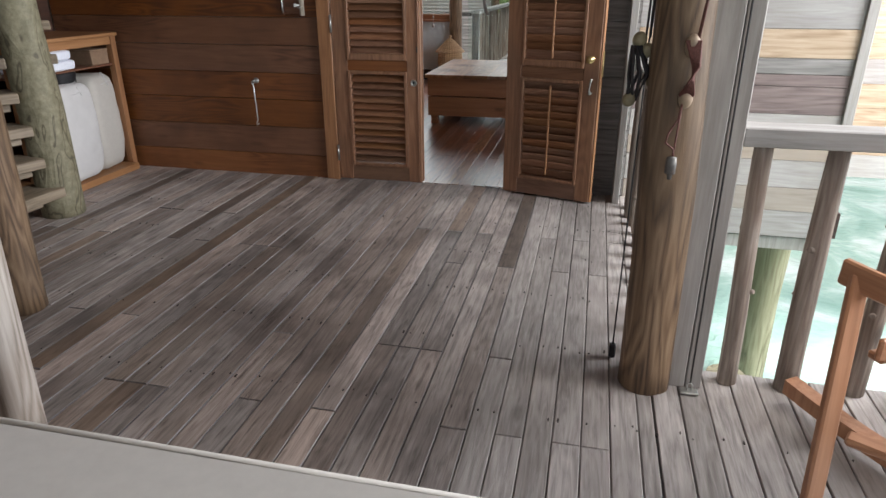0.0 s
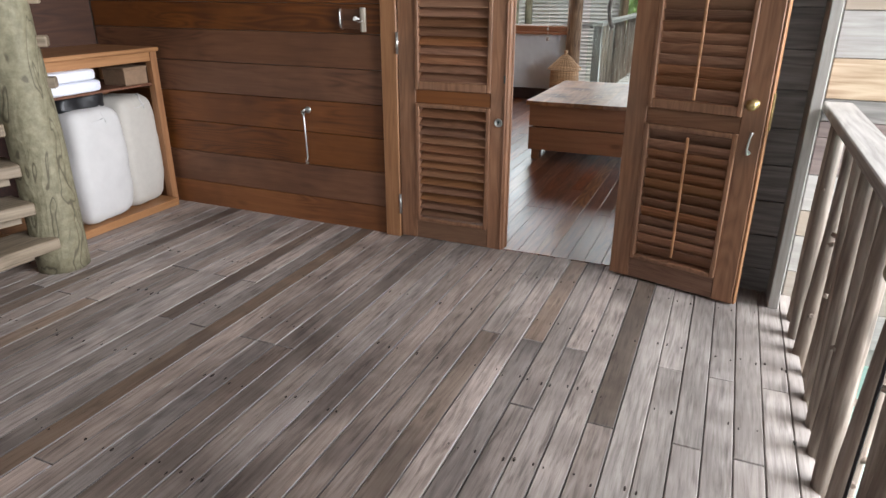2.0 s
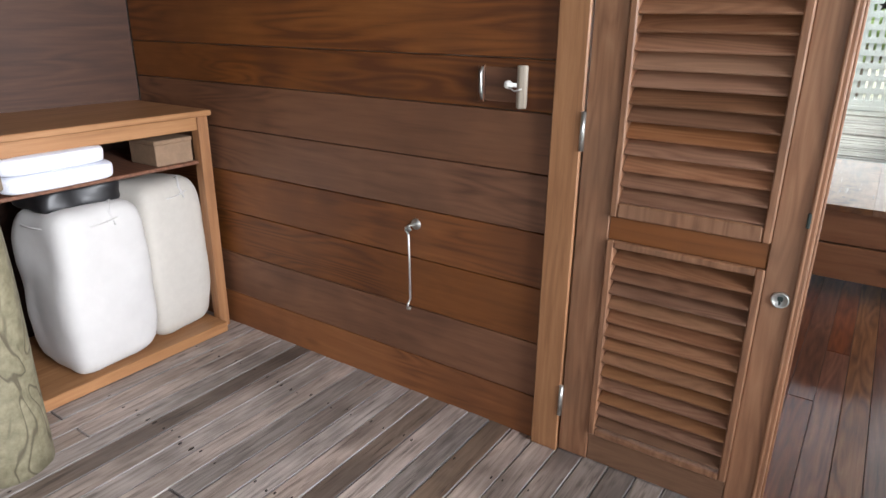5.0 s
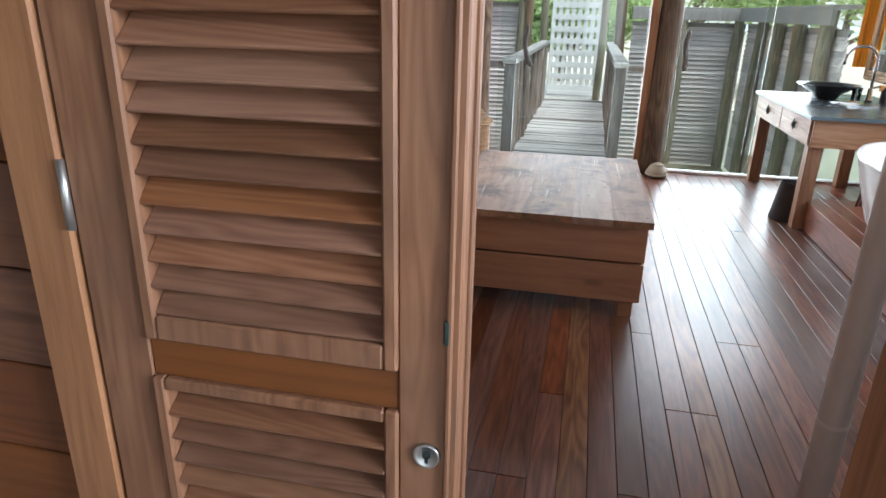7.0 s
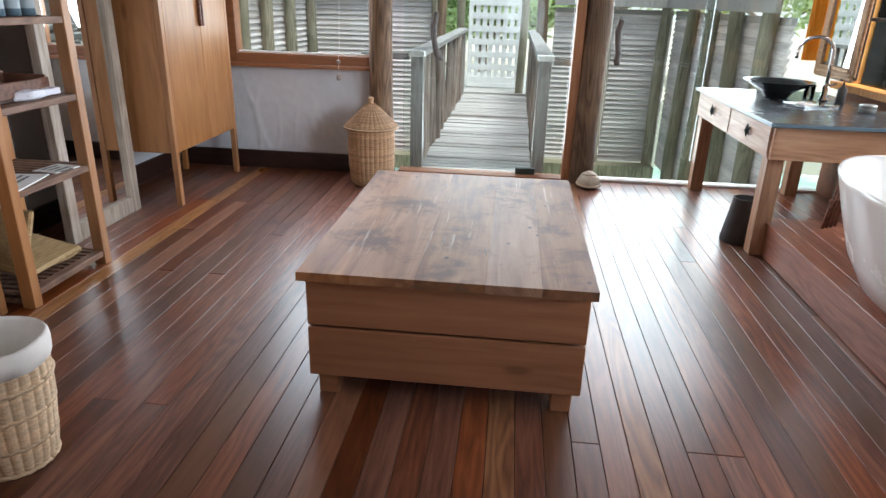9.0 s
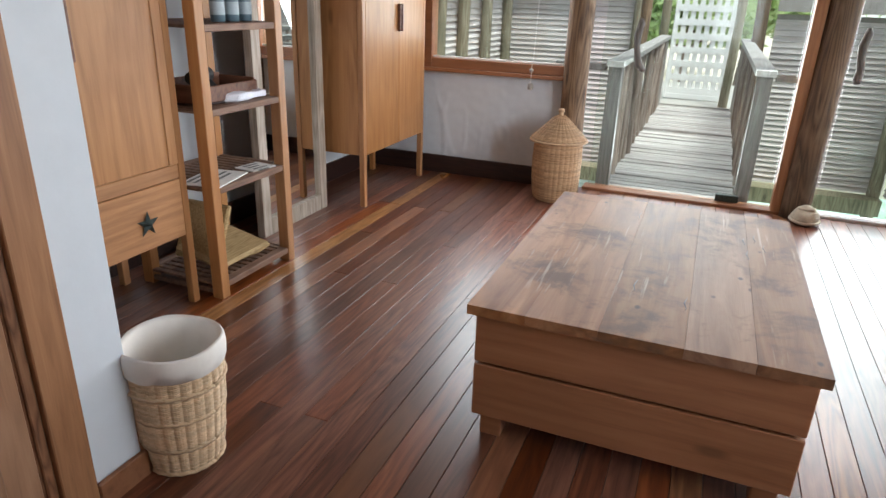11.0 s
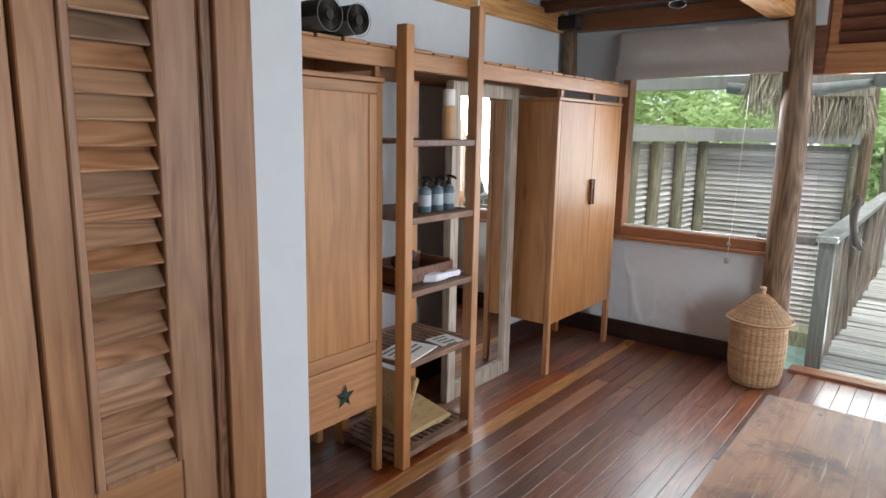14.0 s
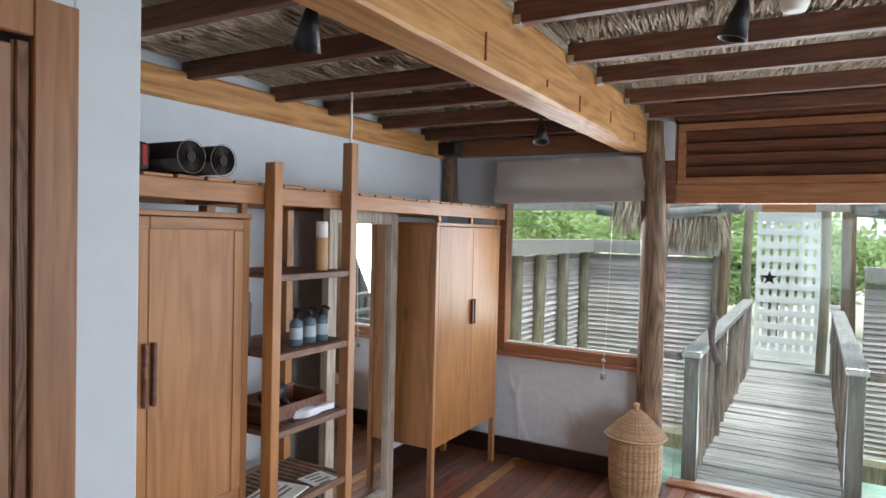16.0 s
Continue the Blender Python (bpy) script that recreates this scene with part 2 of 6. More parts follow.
CHESTTOP = lid_wood()
CHESTSIDE = wood("chest_side_wood", (0.2, 0.083, 0.036), (0.28, 0.12, 0.054), (0.34, 0.152, 0.072), 0, 0.45, 0.12, 0.05, 0.1, (0.25, 0.105, 0.047), 0.6, None, 0.6, 0.22)
DARKWOOD = wood("dark_purlin_wood", (0.07, 0.029, 0.017), (0.15, 0.063, 0.036), (0.23, 0.105, 0.06), 0, 0.5, 0.2, 0.1)
DARKBASE = wood("dark_baseboard_wood", (0.014, 0.007, 0.006), (0.03, 0.013, 0.01), (0.05, 0.022, 0.016), 0, 0.4, 0.15, 0.05)
BEAM = wood("golden_beam_wood", (0.3, 0.135, 0.042), (0.52, 0.27, 0.095), (0.66, 0.39, 0.16), 1, 0.5, 0.08, 0.15, 0, None, 0.7, None, 0.6, 0.6)
LOGWOOD = wood("log_wood", (0.06, 0.034, 0.02), (0.17, 0.105, 0.058), (0.29, 0.195, 0.118), 2, 0.65, 0.14, 0.6, 0, (0.085, 0.062, 0.042), 1.0, None, 0.8, 0.8, 0.0, 12.0)
GREENLOG = wood("greenish_treated_log_wood", (0.09, 0.077, 0.046), (0.245, 0.222, 0.14), (0.36, 0.335, 0.225), 2, 0.7, 0.12, 0.5, 0, (0.17, 0.165, 0.09), 1.0, None, 0.7, 0.7)


def peeled_log():
    """Treated log peeled by hand: pale patches ringed by dark cut lines."""
    m, t, p = nodes_of("peeled_greenish_log")
    tc = t.nodes.new("ShaderNodeTexCoord")
    mp = t.nodes.new("ShaderNodeMapping")
    mp.inputs["Scale"].default_value = (7.0, 7.0, 2.6)
    t.links.new(tc.outputs["Object"], mp.inputs[0])
    n = noise_of(t, mp.outputs[0], 1.0, 2, 0.5, 0.9)
    pp = t.nodes.new("ShaderNodeMath")
    pp.operation = "PINGPONG"
    t.links.new(math1(t, "MULTIPLY", n, 5.0), pp.inputs[0])
    pp.inputs[1].default_value = 0.5
    fine = noise_of(t, tc.outputs["Object"], 26.0, 5, 0.65)
    col = ramp(t, fine, [(0.3, (0.14, 0.125, 0.075)), (0.7, (0.27, 0.245, 0.16))])
    line = ramp(t, pp.outputs[0], [(0.02, (1, 1, 1)), (0.09, (0, 0, 0))])
    col = mixc(t, math1(t, "MULTIPLY", line, 0.75), col, (0.055, 0.043, 0.025))
    t.links.new(col, p.inputs["Base Color"])
    p.inputs["Roughness"].default_value = 0.65
    bump_of(t, p, math1(t, "ADD", math1(t, "MULTIPLY", pp.outputs[0], 1.5), fine), 0.5, 0.008)
    return m


PEELED = peeled_log()
PALELOG = wood("pale_stripped_log", (0.2, 0.165, 0.135), (0.42, 0.37, 0.325), (0.56, 0.51, 0.46), 2, 0.7, 0.08, 0.4, 0, (0.3, 0.22, 0.16), 1.0, None, 0.5, 0.8)
GREYLOG = wood("grey_driftwood", (0.12, 0.09, 0.07), (0.26, 0.21, 0.175), (0.44, 0.38, 0.33), 2, 0.75, 0.22, 0.7, 0, (0.15, 0.1, 0.07), 1.0, None, 0.6, 0.5)
TREAD = wood("stair_tread_wood", (0.13, 0.097, 0.064), (0.25, 0.195, 0.135), (0.36, 0.295, 0.215), 0, 0.6, 0.12, 0.3, 0, (0.1, 0.08, 0.06), 1.0, None, 0.3)
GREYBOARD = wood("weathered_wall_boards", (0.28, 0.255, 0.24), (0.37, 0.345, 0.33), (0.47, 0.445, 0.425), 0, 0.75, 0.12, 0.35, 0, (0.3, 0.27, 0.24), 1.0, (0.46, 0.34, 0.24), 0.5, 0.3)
# GREYBOARD darkened for shade beside the door; also one grey-brown board.
GREYSHADE = wood("shaded_dark_grey_boards", (0.11, 0.1, 0.095), (0.2, 0.185, 0.175), (0.3, 0.28, 0.265), 0, 0.75, 0.14, 0.35)
GREYPOST = wood("grey_painted_post_wood", (0.25, 0.23, 0.205), (0.34, 0.315, 0.29), (0.43, 0.405, 0.375), 2, 0.7, 0.08, 0.3, 0, None, 1.0, None, 0.4, 0.25)
GREYRAIL = wood("grey_rail_board", (0.22, 0.21, 0.195), (0.32, 0.305, 0.29), (0.42, 0.405, 0.39), 0, 0.7, 0.08, 0.3, 0, None, 1.0, None, 0.3, 0.25)
GREYY = wood("grey_rail_wood", (0.22, 0.21, 0.195), (0.34, 0.325, 0.305), (0.46, 0.445, 0.425), 1, 0.7, 0.08, 0.3)
TRIMX = wood("lintel_pine", (0.25, 0.105, 0.042), (0.36, 0.165, 0.07), (0.46, 0.235, 0.108), 0, 0.5, 0.08, 0.08, 0, None, 0.9, None, 0.5, 0.4)
BRIDGE = wood("grey_bridge_planks", (0.22, 0.2, 0.19), (0.42, 0.4, 0.38), (0.6, 0.575, 0.55), 0, 0.75, 0.25, 0.5, 0, None, 1.0, None, 0.3, 0.3)
FENCESLAT = wood("grey_fence_slats", (0.4, 0.355, 0.335), (0.65, 0.59, 0.56), (0.76, 0.71, 0.68), 0, 0.75, 0.18, 0.4)
CHAIRWOOD = wood("orange_chair_wood", (0.3, 0.135, 0.066), (0.41, 0.195, 0.1), (0.5, 0.26, 0.14), 2, 0.42, 0.08, 0.08, 0.1)
MIRRORFRAME = wood("whitewashed_frame_wood", (0.2, 0.165, 0.13), (0.4, 0.345, 0.28), (0.56, 0.5, 0.43), 2, 0.65, 0.1, 0.3, 0, (0.22, 0.17, 0.12))
PLASTER = plain("white_plaster", (0.655, 0.705, 0.75), 0.75, 0, 0.03, 9.0, 0.05, 0.006)
LINEN = plain("cream_cotton", (0.52, 0.49, 0.445), 0.9, 0, 0.04, 30.0, 0.02)
LINER = plain("white_liner_cotton", (0.8, 0.765, 0.71), 0.9, 0, 0.03, 30.0, 0.02)
TOWEL = plain("white_towelling", (0.8, 0.82, 0.9), 0.95, 0, 0.05, 120.0, 0.2)
BOLSTER = plain("white_bolster_cotton", (0.58, 0.565, 0.555), 0.9, 0, 0.04, 12.0, 0.01)
SHADE = plain("grey_blind_cloth", (0.7, 0.66, 0.63), 0.9, 0, 0.07, 90.0, 0.1)
CERAMIC = plain("white_ceramic", (0.83, 0.82, 0.8), 0.25, 0, 0.02, 6.0, 0.01, 0.002, 0.4)
SLATE = plain("dark_slate_top", (0.035, 0.04, 0.046), 0.25, 0, 0.25, 22.0, 0.02)
CHARCOAL = plain("charcoal_bin", (0.06, 0.062, 0.065), 0.55, 0, 0.15, 18.0, 0.03)
MAT = plain("black_foam", (0.05, 0.04, 0.034), 0.85, 0, 0.2, 70.0, 0.1)
BLACK = plain("black_metal", (0.02, 0.02, 0.022), 0.4, 0.3, 0.1, 20.0, 0.01)
STEEL = plain("galvanised_steel", (0.55, 0.56, 0.54), 0.35, 0.9, 0.15, 40.0, 0.03)
CHROME = plain("chrome", (0.75, 0.76, 0.78), 0.12, 1.0, 0.04, 12.0, 0.0)
BRASS = plain("tarnished_brass", (0.5, 0.37, 0.17), 0.35, 0.9, 0.25, 40.0, 0.05)
BRONZE = plain("patinated_bronze", (0.055, 0.075, 0.07), 0.5, 0.6, 0.35, 50.0, 0.15)
ROPE = plain("dark_red_cord", (0.12, 0.045, 0.035), 0.8, 0, 0.3, 120.0, 0.3)
BLACKCORD = plain("black_cord", (0.025, 0.022, 0.024), 0.8, 0, 0.3, 120.0, 0.2)
FLOAT = plain("yellowed_float", (0.24, 0.2, 0.12), 0.6, 0, 0.3, 25.0, 0.1)
BOTTLE = plain("blue_grey_bottle_glaze", (0.11, 0.17, 0.21), 0.35, 0, 0.08, 20.0, 0.01)
PAPER = plain("white_paper", (0.78, 0.78, 0.76), 0.7, 0, 0.1, 30.0, 0.02)
KRAFT = plain("brown_board", (0.25, 0.16, 0.1), 0.75, 0, 0.15, 30.0, 0.05)
PVC = plain("white_painted_pole", (0.74, 0.685, 0.64), 0.4, 0, 0.06, 6.0, 0.02)
SHELLMAT = plain("carved_pale_stone", (0.62, 0.56, 0.44), 0.7, 0, 0.15, 30.0, 0.15)
TARP = plain("grey_rolled_canvas", (0.2, 0.21, 0.205), 0.85, 0, 0.2, 20.0, 0.15)
ORANGE = wood("sunlit_orange_wood", (0.5, 0.19, 0.035), (0.68, 0.3, 0.06), (0.8, 0.42, 0.1), 2, 0.5, 0.08, 0.1)
NAIL = plain("rusty_nail", (0.025, 0.018, 0.015), 0.6, 0.3, 0.3, 60.0, 0.05)
LATTICE = plain("white_lattice_paint", (0.88, 0.88, 0.86), 0.7, 0, 0.05, 20.0, 0.05)
STRAW = wood("dry_thatch_straw", (0.24, 0.18, 0.115), (0.48, 0.4, 0.29), (0.68, 0.59, 0.46), 1, 0.85, 0.3, 0.3, 0, None, 2.0)
FRINGE = wood("dry_thatch_fringe", (0.16, 0.12, 0.08), (0.36, 0.3, 0.22), (0.55, 0.48, 0.37), 2, 0.85, 0.3, 0.3, 0, None, 2.0)
RATTAN = wood("natural_rattan", (0.27, 0.16, 0.08), (0.44, 0.285, 0.155), (0.58, 0.41, 0.25), 0, 0.6, 0.2, 0.2, 0, None, 2.0)
PALERATTAN = wood("pale_wicker", (0.5, 0.34, 0.19), (0.68, 0.5, 0.31), (0.8, 0.64, 0.44), 0, 0.6, 0.16, 0.2, 0, None, 2.0)


FENCEPOST = wood("dull_green_post_wood", (0.11, 0.09, 0.055), (0.23, 0.2, 0.135), (0.35, 0.315, 0.225), 2, 0.75, 0.12, 0.5, 0, (0.12, 0.12, 0.075))
TAN = wood("tan_wall_board", (0.3, 0.2, 0.125), (0.46, 0.34, 0.235), (0.58, 0.46, 0.34), 0, 0.75, 0.06, 0.3)
PURPLE = wood("purple_brown_wall_board", (0.12, 0.085, 0.08), (0.2, 0.15, 0.14), (0.28, 0.215, 0.2), 0, 0.75, 0.06, 0.3)


def cloth_glow():
    m, t, p = nodes_of("orange_translucent_cloth")
    tl, mx = t.nodes.new("ShaderNodeBsdfTranslucent"), t.nodes.new("ShaderNodeMixShader")
    tl.inputs["Color"].default_value = (0.85, 0.42, 0.06, 1)
    p.inputs["Base Color"].default_value, p.inputs["Roughness"].default_value = (0.75, 0.34, 0.05, 1), 0.9
    mx.inputs[0].default_value = 0.6
    t.links.new(p.outputs[0], mx.inputs[1])
    t.links.new(tl.outputs[0], mx.inputs[2])
    t.links.new(mx.outputs[0], t.nodes["Material Output"].inputs["Surface"])
    return m


CURTAIN = cloth_glow()


def glass_material():
    m, t, p = nodes_of("window_glass")
    t.nodes.remove(p)
    fr = t.nodes.new("ShaderNodeFresnel")
    fr.inputs["IOR"].default_value = 1.45
    tr, gl, mx = t.nodes.new("ShaderNodeBsdfTransparent"), t.nodes.new("ShaderNodeBsdfGlossy"), t.nodes.new("ShaderNodeMixShader")
    tr.inputs["Color"].default_value = (0.93, 0.97, 0.95, 1)
    gl.inputs["Roughness"].default_value = 0.02
    t.links.new(fr.outputs[0], mx.inputs[0])
    t.links.new(tr.outputs[0], mx.inputs[1])
    t.links.new(gl.outputs[0], mx.inputs[2])
    t.links.new(mx.outputs[0], t.nodes["Material Output"].inputs["Surface"])
    return m


GLASS = glass_material()
MIRROR = plain("mirror_glass", (0.88, 0.9, 0.89), 0.1, 1.0, 0.01, 3.0, 0.0)
MIRROR.node_tree.nodes["Principled BSDF"].inputs["Roughness"].default_value = 0.02
for _l in list(MIRROR.node_tree.nodes["Principled BSDF"].inputs["Roughness"].links):
    MIRROR.node_tree.links.remove(_l)


def water_material():
    m, t, p = nodes_of("lagoon_water")
    tc = t.nodes.new("ShaderNodeTexCoord")
    n = noise_of(t, tc.outputs["Object"], 0.9, 5, 0.6, 0.8)
    fine = noise_of(t, tc.outputs["Object"], 6.0, 4, 0.6, 1.2)
    # Pale end of the ramp: light sand, with white glare and sparkle coloured in.
    col = ramp(t, n, [(0.3, (0.17, 0.36, 0.27)), (0.5, (0.4, 0.6, 0.5)), (0.64, (0.78, 0.87, 0.82))])
    t.links.new(mixc(t, math1(t, "MULTIPLY", fine, 0.3), col, (0.62, 0.78, 0.72)), p.inputs["Base Color"])
    p.inputs["Roughness"].default_value = 0.12
    bump_of(t, p, fine, 0.5, 0.05)
    return m


WATER = water_material()


def leaf_material():
    m, t, p = nodes_of("green_leaves")
    vec, rnd, raw = coords(t, (1, 1, 1))
    t.links.new(ramp(t, math1(t, "FRACT", math1(t, "MULTIPLY", rnd, 9.1)), [(0, (0.25, 0.36, 0.14)), (0.5, (0.42, 0.54, 0.26)), (1, (0.6, 0.7, 0.42))]), p.inputs["Base Color"])
    p.inputs["Roughness"].default_value = 0.55
    tl, mx = t.nodes.new("ShaderNodeBsdfTranslucent"), t.nodes.new("ShaderNodeMixShader")
    tl.inputs["Color"].default_value = (0.6, 0.7, 0.34, 1)
    mx.inputs[0].default_value = 0.45
    t.links.new(p.outputs[0], mx.inputs[1])
    t.links.new(tl.outputs[0], mx.inputs[2])
    t.links.new(mx.outputs[0], t.nodes["Material Output"].inputs["Surface"])
    return m


LEAF = leaf_material()

# ---- mesh helpers ----


def box(bm, x0, x1, y0, y1, z0, z1, bevel=0.0, m=None):
    """A box, its edges rounded off by bevel, moved by m."""
    mat = Matrix.Translation(((x0 + x1) / 2, (y0 + y1) / 2, (z0 + z1) / 2)) @ Matrix.Diagonal((abs(x1 - x0), abs(y1 - y0), abs(z1 - z0), 1))
    g = bmesh.ops.create_cube(bm, size=1.0, matrix=mat)
    vs = g["verts"]
    if bevel:
        es = list({e for v in vs for e in v.link_edges})
        r = bmesh.ops.bevel(bm, geom=es, offset=bevel, segments=1, affect="EDGES", profile=0.5)
        vs = r["verts"]
    if m is not None:
        bmesh.ops.transform(bm, matrix=m, verts=list(vs))
    return bm


def boxes(*rows, bevel=0.003):
    bm = bmesh.new()
    for r in rows:
        box(bm, *r, bevel=bevel)
    return bm


def lathe(profile, n=24, close=True, bm=None, wob=0.0):
    """A turned body from (radius, height) pairs."""
    bm = bm or bmesh.new()
    rings = []
    for r, z in profile:
        rings.append([bm.verts.new((max(r, 1e-4) * (1 + wob * math.sin(3 * a + z * 9)) * math.cos(a), max(r, 1e-4) * math.sin(a), z)) for a in (2 * math.pi * k / n for k in range(n))])
    for a, b in zip(rings, rings[1:]):
        for k in range(n):
            bm.faces.new((a[k], a[(k + 1) % n], b[(k + 1) % n], b[k]))
    if close:
        bm.faces.new(rings[0][::-1])
        bm.faces.new(rings[-1])
    for f in bm.faces:
        f.smooth = True
    return bm


def tube(points, radius, n=8, bm=None, cap=True):
    """A round bar along points; radius may be one number or one for each point."""
    bm = bm or bmesh.new()
    pts = [Vector(p) for p in points]
    rad = radius if isinstance(radius, (list, tuple)) else [radius] * len(pts)
    rings = []
    up = Vector((0.13, 0.27, 1)).normalized()
    for k, p in enumerate(pts):
        d = (pts[min(k + 1, len(pts) - 1)] - pts[max(k - 1, 0)]).normalized()
        ref = up if abs(d.dot(up)) < 0.93 else Vector((1, 0.1, 0)).normalized()
        a = d.cross(ref).normalized()
        b = d.cross(a).normalized()
        rings.append([bm.verts.new(p + rad[k] * (math.cos(q) * a + math.sin(q) * b)) for q in (2 * math.pi * i / n for i in range(n))])
    for a, b in zip(rings, rings[1:]):
        for i in range(n):
            f = bm.faces.new((a[i], b[i], b[(i + 1) % n], a[(i + 1) % n]))
            f.smooth = True
    if cap:
        bm.faces.new(rings[0])
        bm.faces.new(rings[-1][::-1])
    return bm


def log(height, r0, r1, seed=0, n=18, rough=0.04, lean=0.0):
    """An uneven round trunk from the origin upwards."""
    rng = random.Random(seed)
    bm = bmesh.new()
    steps = max(6, int(height / 0.09))
    rings = []
    ph = rng.random() * 9
    for k in range(steps + 1):
        z = height * k / steps
        r = r0 + (r1 - r0) * k / steps
        cx = 0.012 * math.sin(z * 2.1 + ph) + lean * z
        cy = 0.012 * math.cos(z * 1.7 + ph)
        ring = []
        for i in range(n):
            a = 2 * math.pi * i / n
            w = 1 + rough * noise.noise(Vector((math.cos(a) * 1.3 + seed, math.sin(a) * 1.3, z * 2.2))) * 2
            w += rough * 0.5 * noise.noise(Vector((math.cos(a) * 4 + seed, math.sin(a) * 4, z * 9)))
            ring.append(bm.verts.new((cx + r * w * math.cos(a), cy + r * w * math.sin(a), z)))
        rings.append(ring)
    for a, b in zip(rings, rings[1:]):
        for i in range(n):
            f = bm.faces.new((a[i], a[(i + 1) % n], b[(i + 1) % n], b[i]))
            f.smooth = True
    bm.faces.new(rings[0][::-1])
    bm.faces.new(rings[-1])
    return bm


def mesh_of(name, bm, material):
    me = bpy.data.meshes.new(name)
    bmesh.ops.recalc_face_normals(bm, faces=bm.faces[:])
    bm.to_mesh(me)
    bm.free()
    me.materials.append(material)
    return me


def part(name, bm, material, parent=None, label="", m=None):
    """One mesh object under a thing or a part."""
    ob = new(name, mesh_of(name, bm, material))
    if parent is not None:
        ob.parent = parent
    if m is not None:
        ob.matrix_basis = m
    return tagged(ob, label)


def again(src, name, parent, m):
    """Another object on the mesh of src."""
    ob = new(name, src.data)
    ob.parent = parent
    ob.matrix_basis = m
    return ob


def thing(name, m, label, category, group="", kind=""):
    ob = new(name)
    ob.empty_display_size = 0.1
    ob.matrix_basis = m
    return tagged(ob, label, category, group, kind)


def setting(name, bm, material, label="", category="", m=None):
    ob = part(name, bm, material, None, label, m)
    return tagged(ob, "", category, "", "structure")

# ---- large structure ----
setting("water", boxes((-400, 400, -400, 400, -1.62, -1.6), bevel=0), WATER, "turquoise lagoon water with sand and glare as pale colour", "water")
deck_floor = setting("floor_deck", boxes((-3.78, 0.44, -2.5, 4.40, -0.2, -0.045), (0.45, 3.3, -2.5, 2.28, -0.2, -0.045), bevel=0), DARKBASE, "dark joists under weathered grey deck boards", "floor")
room_floor = setting("floor_room", boxes((-3.55, 1.75, 4.401, 9.74, -0.2, -0.03), bevel=0), DARKBASE, "dark base under polished red-brown floor boards", "floor")

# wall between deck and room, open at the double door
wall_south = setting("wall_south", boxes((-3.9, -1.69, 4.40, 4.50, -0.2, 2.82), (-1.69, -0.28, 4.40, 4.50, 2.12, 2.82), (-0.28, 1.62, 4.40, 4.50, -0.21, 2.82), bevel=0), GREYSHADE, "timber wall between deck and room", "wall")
setting("wall_deck_west", boxes((-3.9, -3.8, -2.5, 4.38, -0.2, 2.76), bevel=0), CEDARY, "cedar board wall darkened for shade behind the stair", "wall")
# Ceiling out of view, added and outlined to keep sun off the boards.
setting("ceiling_deck", boxes((-3.9, 0.95, 1.4, 4.5, 2.76, 2.84), (-3.9, 3.3, -2.5, 1.399, 2.76, 2.84), bevel=0), DARKWOOD, "unseen timber ceiling added to shade the deck", "ceiling")
setting("wall_vestibule", boxes((-2.39, -2.27, 4.50, 4.80, 0, 2.82), (-2.39, -2.27, 5.695, 5.86, 0, 2.82), (-2.39, -2.27, 4.80, 5.695, 2.235, 2.82), bevel=0.004), PLASTER, "white plastered wall around the louvred closet", "wall")
setting("wall_return", boxes((-3.6, -2.393, 5.76, 5.86, 0, 2.82), bevel=0), PLASTER, "white plastered return wall", "wall")
setting("wall_closet_back", boxes((-3.0, -2.9, 4.5, 5.76, 0, 2.82), bevel=0), PLASTER, "white wall inside the closet", "wall")
setting("wall_west", boxes((-3.62, -3.5, 5.86, 9.68, -0.1, 2.82), bevel=0), PLASTER, "pale plastered wall behind the wardrobes", "wall")


def plaster_relief(x0, x1, z0, z1, y0, y1, name, label):
    """A trowelled plaster panel with raised strokes on its -y face."""
    bm = bmesh.new()
    nx, nz = int((x1 - x0) / 0.014), int((z1 - z0) / 0.014)
    grid = []
    for i in range(nx + 1):
        col = []
        for k in range(nz + 1):
            x, z = x0 + (x1 - x0) * i / nx, z0 + (z1 - z0) * k / nz
            a = noise.noise(Vector((x * 7 + 0.6 * z, z * 2.4, 1.7)))
            r = max(0.0, 1 - abs(a) * 9) * max(0.0, noise.noise(Vector((x * 2.2, z * 2.2, 6.1))) + 0.25)
            b = noise.noise(Vector((x * 18, z * 18, 3.0)))
            edge = 0 if i in (0, nx) or k in (0, nz) else 1
            col.append(bm.verts.new((x, y0 - edge * (0.016 * r + 0.0025 * (b + 1)), z)))
        grid.append(col)
    for i in range(nx):
        for k in range(nz):
            f = bm.faces.new((grid[i][k], grid[i + 1][k], grid[i + 1][k + 1], grid[i][k + 1]))
            f.smooth = True
    box(bm, x0, x1, y0 + 0.001, y1, z0, z1)
    return setting(name, bm, PLASTER, label, "wall")


plaster_relief(-3.5, -1.80, 0.14, 0.835, 9.56, 9.66, "wall_north_lower", "white plaster wall with trowelled relief under the window")
setting("wall_north", boxes((-3.5, -2.995, 9.56, 9.66, 0.835, 2.72), (-2.995, -1.70, 9.56, 9.66, 2.301, 2.72), bevel=0), PLASTER, "pale plastered wall beside and above the window", "wall")
setting("wall_north_head", boxes((-1.70, 1.65, 9.66, 9.74, 2.13, 2.82), bevel=0), DARKWOOD, "dark timber wall over the glazed door", "wall")
setting("baseboard", boxes((-3.5, -1.86, 9.535, 9.555, 0.0, 0.14), (-3.5, -1.86, 9.556, 9.66, 0.0, 0.139), (-3.499, -3.48, 5.861, 9.53, 0, 0.14)), DARKBASE, "dark wooden baseboard", "baseboard")
